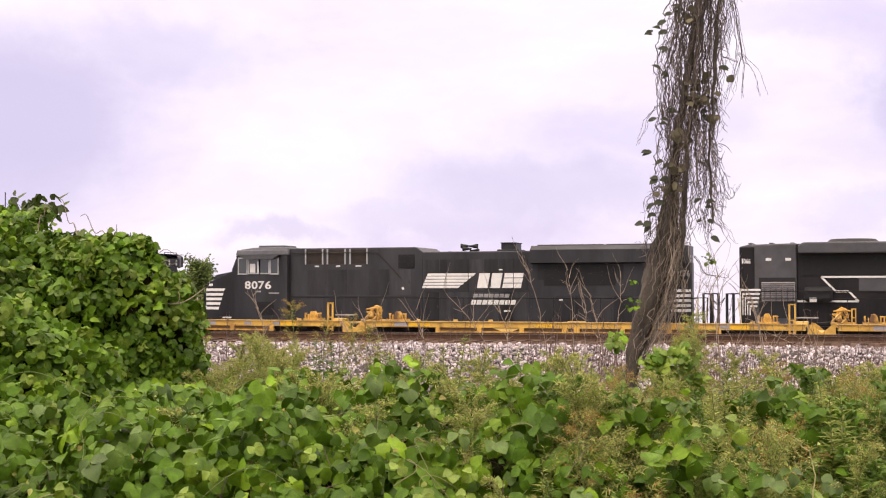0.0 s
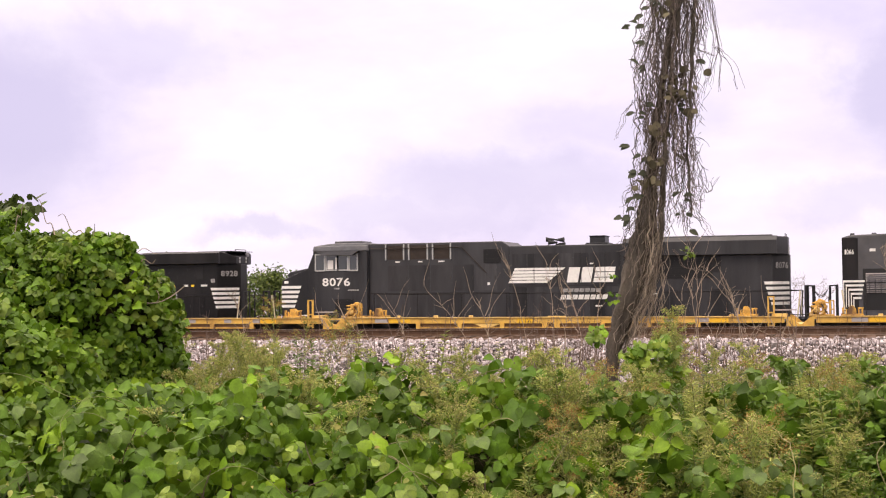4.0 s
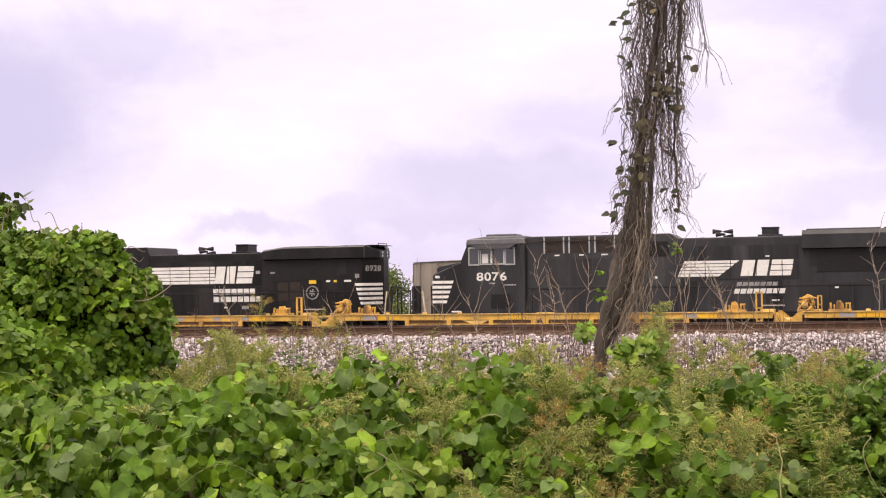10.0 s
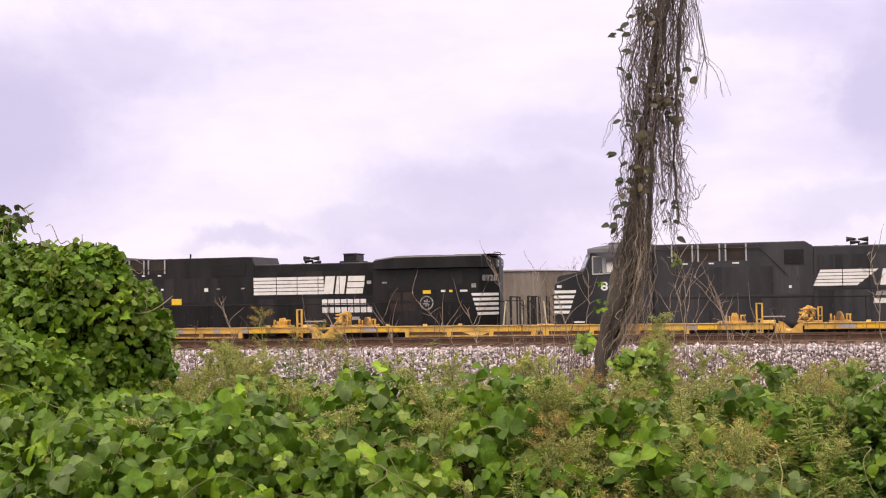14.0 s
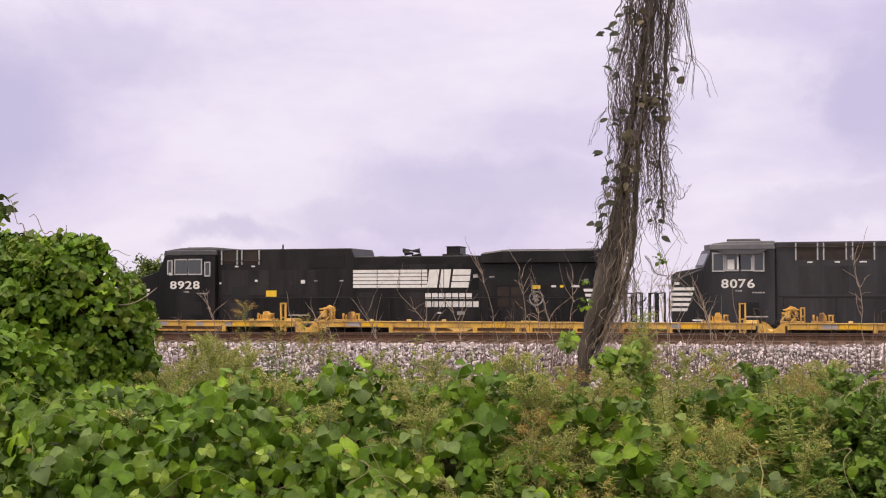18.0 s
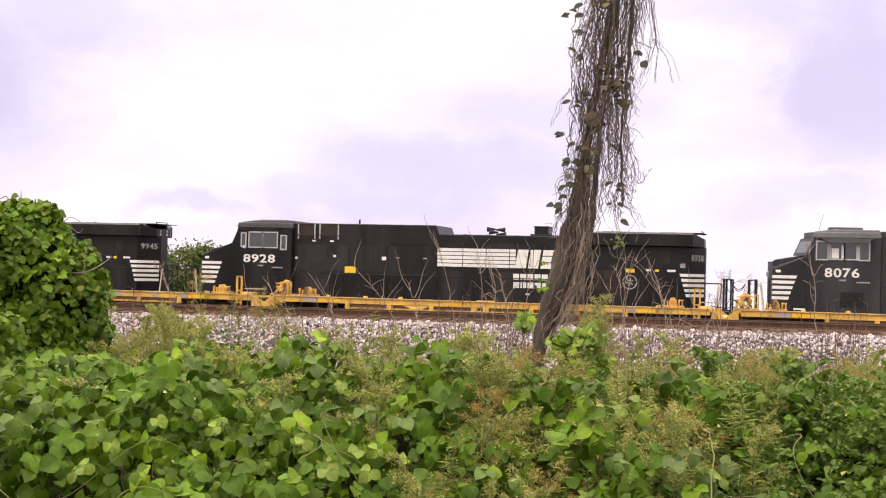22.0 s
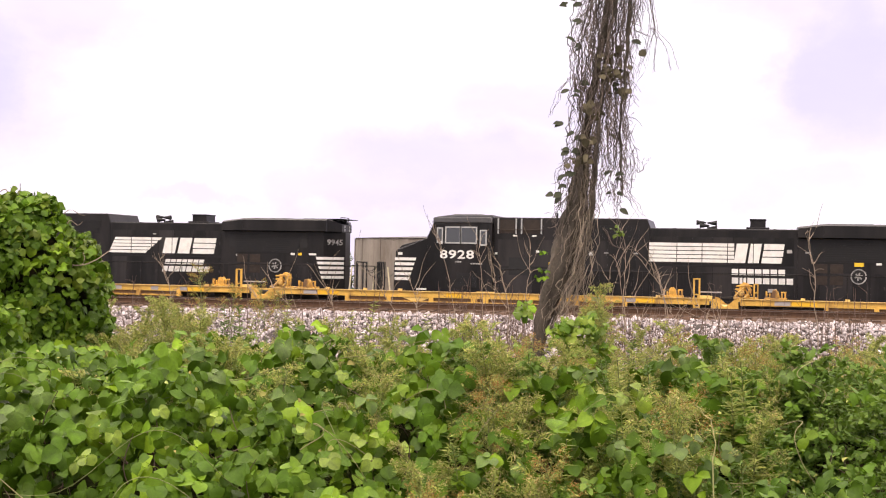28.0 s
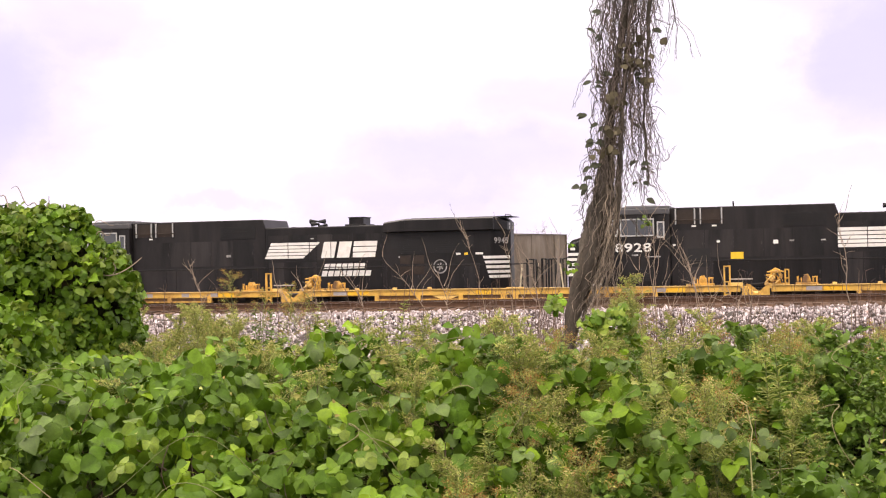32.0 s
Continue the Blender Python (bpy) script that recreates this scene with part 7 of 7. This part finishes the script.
# ---------------------------------------------------------------- weeds and dead stalks
def weed_parts(height, leaf, leaves, tufts, spread, oval=False):
    """Meshes of one plant: stem with arching side branches, fine leaves along them, feathery seed haze at their ends."""
    st, lf, sd = Soup(), Soup(), Soup()
    q = np.linspace(0, 1, 8)
    bend = rng.normal(0, 0.12, 2) * height
    at = lambda f: np.array([bend[0] * f ** 2, bend[1] * f ** 2, height * f])
    st.tube(np.stack([bend[0] * q ** 2, bend[1] * q ** 2, height * q], -1), 0.0035, 0.0015, 5)
    lines = [np.array([at(0.6), at(0.75), at(0.9), at(1.0)])]
    for k in range(26):
        f = rng.uniform(0.25, 0.95)
        w = rng.uniform(0, 6.28)
        L = height * (0.12 + 0.34 * (1 - f)) * rng.uniform(0.7, 1.2)
        out = np.array([math.cos(w), math.sin(w), 0]) * L * spread
        a = at(f)
        line = np.array([a, a + out * 0.4 + [0, 0, L * 0.45], a + out * 0.8 + [0, 0, L * 0.72], a + out * 1.15 + [0, 0, L * 0.76]])
        st.tube(line, 0.0016, 0.0008, 4)
        lines.append(line)
    lines = np.array(lines)

    def along(n, low):
        i, f = rng.integers(0, len(lines), n), rng.uniform(low, 3.0, n)
        j = np.minimum(f.astype(int), 2)
        g = (f - j)[:, None]
        return lines[i, j] * (1 - g) + lines[i, j + 1] * g, unit(lines[i, j + 1] - lines[i, j])
    p, d = along(leaves, 0.0)
    way = unit(d + rng.normal(0, 0.6, (leaves, 3)))
    nr = unit(rng.normal(0, 0.6, (leaves, 3)) + np.array([0, 0, 0.8]))
    lf.many(OVAL_V if oval else BLADE_V, OVAL_F if oval else BLADE_F, frames_for(nr, way, rng.uniform(0.5, 1.3, leaves) * leaf), p + rng.normal(0, 0.006, (leaves, 3)))
    out = [(st.mesh("stem"), "stem"), (lf.mesh("leaves"), "weed")]
    if tufts:
        p, d = along(tufts, 1.4)
        m = frames_for(rng.normal(size=(tufts, 3)), d + rng.normal(0, 0.5, (tufts, 3)), rng.uniform(0.006, 0.012, tufts))
        sd.many(BLADE_V * np.array([1.6, 1, 1]), BLADE_F, m, p + rng.normal(0, 0.014, (tufts, 3)))
        out.append((sd.mesh("seed_head"), "seed"))
    return out


def upright_parts(height, leaf, leaves):
    """Meshes of one erect plant: bare-based stem with narrow leaves all the way up it."""
    st, lf = Soup(), Soup()
    q = np.linspace(0, 1, 9)
    bend = rng.normal(0, 0.07, 2) * height
    st.tube(np.stack([bend[0] * q ** 2, bend[1] * q ** 2, height * q], -1), 0.004, 0.0018, 5)
    f = 0.3 + 0.7 * np.sort(rng.uniform(0, 1, leaves))
    w = np.arange(leaves) * 2.4 + rng.normal(0, 0.4, leaves)
    p = np.stack([bend[0] * f ** 2, bend[1] * f ** 2, height * f], -1)
    rise = np.interp(f, [0.3, 1.0], [-0.1, 1.1]) + rng.normal(0, 0.25, leaves)
    way = unit(np.stack([np.cos(w), np.sin(w), rise], -1))
    nr = unit(np.stack([-0.4 * np.cos(w), -0.4 * np.sin(w), np.ones(leaves)], -1) + rng.normal(0, 0.2, (leaves, 3)))
    lf.many(BLADE_V, BLADE_F, frames_for(nr, way, leaf * np.interp(f, [0.3, 0.6, 1.0], [0.9, 1.1, 0.45]) * rng.uniform(0.8, 1.2, leaves)), p)
    return [(st.mesh("stem"), "stem"), (lf.mesh("leaves"), "weed")]


def plant(kind, parts_list, material_map, label):
    t = thing(kind, pose(0, 0, 0), label, "weed", kind + "s along the railway bank")
    for me, mat in parts_list:
        ob = hang(me.name.split(".")[0], me, material_map.get(mat, mat), t)
        tagged(ob, kind="stuff")
    return t


def scatter(kinds, spots, gaps=False):
    used = set()
    spots = [q for q in spots if gaps or q[1] > 7.5 or pocket(q[0], q[1]) < 0.35]
    for k, (u, d, z, s) in enumerate(spots):
        src = kinds[k % len(kinds)]
        m = Matrix.LocRotScale(Vector(ahead(np.array([u]), np.array([d]), np.array([z]))[0]), Euler((0, 0, rng.uniform(0, 6.28))), None)
        if src not in used:
            used.add(src)
            src.matrix_basis = m
            src.scale = (s,) * 3
        else:
            c = copy_thing(src, m)
            c.scale = (s,) * 3


tan = [plant("seeding_weed", weed_parts(0.95, 0.028, 1500, 1000, 0.6), {}, "tall fine-leaved weed with a feathery tan seed head") for _ in range(5)]
russet = [plant("russet_weed", weed_parts(0.8, 0.026, 420, 2000, 0.7), {"seed": "rust_seed"}, "drying weed with a russet brown seed head") for _ in range(2)]
green = [plant("green_weed", weed_parts(0.85, 0.043, 700, 0, 0.8, True), {"weed": "herb"}, "leafy green weed with narrow leaves") for _ in range(3)]

spots = []
for k in range(110):                      # feathery weeds on the right half of the bank
    d = 4.7 + 4.0 * rng.uniform() ** 1.5
    u = d * (rng.uniform(0.06, 0.34) if k % 4 else rng.uniform(-0.02, 0.45))
    sc = rng.uniform(0.7, 0.95)
    spots.append((u, d, float(bank_height(u, d)) - 0.95 * sc + 0.1 + rng.uniform(-0.14, 0.12), sc))
for k in range(125):                      # thin fringe behind the crest of the kudzu
    d = rng.uniform(8.2, 12.0)
    u = d * rng.uniform(-0.235, 0.45)
    spots.append((u, d, 1.4 + rng.normal(0, 0.09), rng.uniform(0.75, 1.0)))
for k in range(34):                       # and some poking through it
    d = rng.uniform(6.0, 7.8)
    u = d * rng.uniform(-0.2, 0.08)
    spots.append((u, d, float(bank_height(u, d)) - 0.8 + rng.uniform(-0.1, 0.08), rng.uniform(0.75, 0.95)))
for k in range(22):                       # tan clump at the foot of the bush
    d = rng.uniform(8.6, 10.6)
    spots.append((d * rng.uniform(-0.2, -0.12), d, 1.66 + rng.normal(0, 0.09), rng.uniform(0.85, 1.0)))
for k in range(7):                        # pale spray beside the trunk
    spots.append((rng.uniform(1.86, 2.08), rng.uniform(9.9, 10.4), 1.82 + rng.uniform(-0.12, 0.1), rng.uniform(0.85, 0.95)))
scatter(tan, spots)
spots = [(1.99, 10.4, 1.9, 1.0), (2.06, 10.3, 1.75, 0.9), (-1.37, 12.0, 2.2, 0.85), (-1.15, 12.2, 2.05, 0.8), (-0.9, 12.1, 1.98, 0.75), (-0.8, 12.1, 2.12, 0.78), (-0.72, 12.2, 2.06, 0.75)]
for u, d in ((0.28, 4.6), (0.36, 4.7), (0.2, 4.65), (1.45, 5.5), (1.56, 5.6), (1.38, 5.65), (0.85, 5.0), (1.75, 6.9), (2.9, 7.2), (1.1, 6.2), (2.1, 6.6), (0.95, 6.8), (2.4, 7.6), (0.6, 5.3)):
    spots.append((u, d, float(bank_height(u, d)) - 0.4, rng.uniform(0.7, 0.85)))
scatter(russet, spots)
spots = []
for k in range(165):
    d = rng.uniform(4.3, 8.5)
    u = d * (rng.uniform(0.08, 0.3) if k % 3 == 0 else rng.uniform(0.27, 0.5))
    spots.append((u, d, float(bank_height(u, d)) - 0.76 - 0.1 * float(pocket(u, d)) + rng.uniform(-0.12, 0.04), rng.uniform(0.75, 1.0)))
for k in range(26):
    d = rng.uniform(8.0, 12.5)
    u = d * rng.uniform(-0.2, 0.4)
    spots.append((u, d, 1.3 + rng.normal(0, 0.1), rng.uniform(0.7, 1.0)))
scatter(green, spots, True)


upright = [plant("upright_weed", upright_parts(0.9, 0.085, 120), {"weed": "weed" if k % 2 else "herb"}, "erect weed with narrow green leaves up its stem") for k in range(4)]
spots = []
for k in range(64):
    d = rng.uniform(4.9, 7.4)
    u = d * (rng.uniform(0.07, 0.22) if k % 3 else rng.uniform(0.2, 0.4))
    spots.append((u, d, float(bank_height(u, d)) - 0.72 + rng.uniform(-0.1, 0.1), rng.uniform(0.8, 1.05)))
for k in range(16):
    d = rng.uniform(7.6, 10.5)
    u = d * rng.uniform(-0.12, 0.12)
    spots.append((u, d, 1.62 + rng.normal(0, 0.09), rng.uniform(0.85, 1.1)))
scatter(upright, spots, True)


def dead_stalk(points, forks, d, label, r=0.011, ink="straw"):
    """A bare bowed stalk through (u, z) points at d ahead, with small drooping twigs near its top."""
    t = thing("dead_stalk", pose(0, 0, 0), label, "stalk", "dead stalks along the bank")
    s = Soup()
    foot = ahead(np.array([points[0][0]]), np.array([d]), np.array([0.0]))[0]
    p = np.array([(points[0][0], float(ground_height(foot[1])) - 0.1)] + list(points))
    q = np.linspace(0, 1, len(p))
    n = 18
    qq = np.linspace(0, 1, n)
    u, z = np.interp(qq, q, p[:, 0]), np.interp(qq, q, p[:, 1])
    u[1:-1] = (u[:-2] + 2 * u[1:-1] + u[2:]) / 4
    u += rng.normal(0, 0.03) * np.sin(qq * 3.1) + np.cumsum(rng.normal(0, 0.009, n))
    s.tube(ahead(u, d + 0 * u, z), r, r * 0.35, 5)
    for k in range(forks):
        i = rng.integers(n * 11 // 20, n)
        long = r > 0.007 and k < 5
        L = rng.uniform(0.18, 0.5) if long else rng.uniform(0.05, 0.2)
        w = (rng.uniform(0.2, 0.6) if long else rng.uniform(0.25, 1.0)) * (1 if rng.uniform() < 0.5 else -1)
        v = np.linspace(0, 1, 6)
        droop = rng.uniform(-0.5, 0.3) if long else rng.uniform(-0.1, 0.5)
        s.tube(ahead(u[i] + L * v * math.sin(w) + 0.05 * L * np.sin(v * 5 + k), d + rng.normal(0, 0.05) * v, z[i] + L * (v * abs(math.cos(w)) - droop * v * v)), r * (0.6 if long else 0.4), r * 0.2, 4)
    hang("stalk", s.mesh("stalk"), ink, t)


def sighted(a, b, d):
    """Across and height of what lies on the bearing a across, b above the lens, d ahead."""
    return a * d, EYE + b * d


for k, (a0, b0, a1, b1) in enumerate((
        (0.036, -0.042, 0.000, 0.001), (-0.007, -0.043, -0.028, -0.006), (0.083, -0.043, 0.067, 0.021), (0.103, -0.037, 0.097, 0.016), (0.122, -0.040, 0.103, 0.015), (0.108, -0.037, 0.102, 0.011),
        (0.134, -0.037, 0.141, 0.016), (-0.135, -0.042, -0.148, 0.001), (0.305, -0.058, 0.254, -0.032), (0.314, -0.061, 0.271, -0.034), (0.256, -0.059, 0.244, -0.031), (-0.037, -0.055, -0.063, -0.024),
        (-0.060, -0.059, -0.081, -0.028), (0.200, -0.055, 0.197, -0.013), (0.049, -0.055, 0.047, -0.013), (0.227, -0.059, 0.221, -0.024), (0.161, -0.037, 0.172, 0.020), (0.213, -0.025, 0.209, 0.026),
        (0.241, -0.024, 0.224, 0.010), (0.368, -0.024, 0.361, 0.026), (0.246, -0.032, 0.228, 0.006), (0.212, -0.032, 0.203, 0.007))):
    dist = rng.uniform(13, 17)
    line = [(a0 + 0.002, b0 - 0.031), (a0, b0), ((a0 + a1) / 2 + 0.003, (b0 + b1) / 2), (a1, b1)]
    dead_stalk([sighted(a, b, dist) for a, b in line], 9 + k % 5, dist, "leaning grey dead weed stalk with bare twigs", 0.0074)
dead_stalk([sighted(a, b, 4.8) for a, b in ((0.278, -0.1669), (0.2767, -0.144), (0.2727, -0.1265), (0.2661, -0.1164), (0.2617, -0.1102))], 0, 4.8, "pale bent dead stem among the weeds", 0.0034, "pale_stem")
thicket = Soup()
for k in range(340):                       # thicket of thin stems before the ballast
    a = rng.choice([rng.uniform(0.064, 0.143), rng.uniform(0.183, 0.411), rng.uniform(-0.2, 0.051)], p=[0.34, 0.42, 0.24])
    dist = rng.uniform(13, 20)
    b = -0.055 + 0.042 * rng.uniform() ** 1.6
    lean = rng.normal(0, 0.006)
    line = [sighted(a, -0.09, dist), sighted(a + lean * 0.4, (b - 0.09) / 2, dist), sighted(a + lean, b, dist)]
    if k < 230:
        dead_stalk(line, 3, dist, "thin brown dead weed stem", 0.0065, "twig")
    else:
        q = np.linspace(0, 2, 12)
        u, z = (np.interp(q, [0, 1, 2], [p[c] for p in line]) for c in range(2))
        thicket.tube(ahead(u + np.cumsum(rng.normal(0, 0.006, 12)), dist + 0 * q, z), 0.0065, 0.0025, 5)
tagged(hang("stem_thicket", thicket.mesh("stem_thicket"), "twig"), "thicket of thin brown dead weed stems before the ballast", "stalk", kind="stuff")


# ---------------------------------------------------------------- the train rolls to the right
def rolled(t):
    return -23.0 + 1.074 * t + 0.00583 * t * t


def motions():
    times = [k * 0.5 for k in range(65)]
    for engine, sets, offset in TRAIN:
        walk(engine, [(t, pose(rolled(t) + offset, Y_ENGINE, 0)) for t in times])
        for ob, x in sets:
            walk(ob, [(t, pose(x, 0, 0.53, 0, math.degrees((rolled(t) - rolled(0)) / 0.53), 0)) for t in times])


motions()
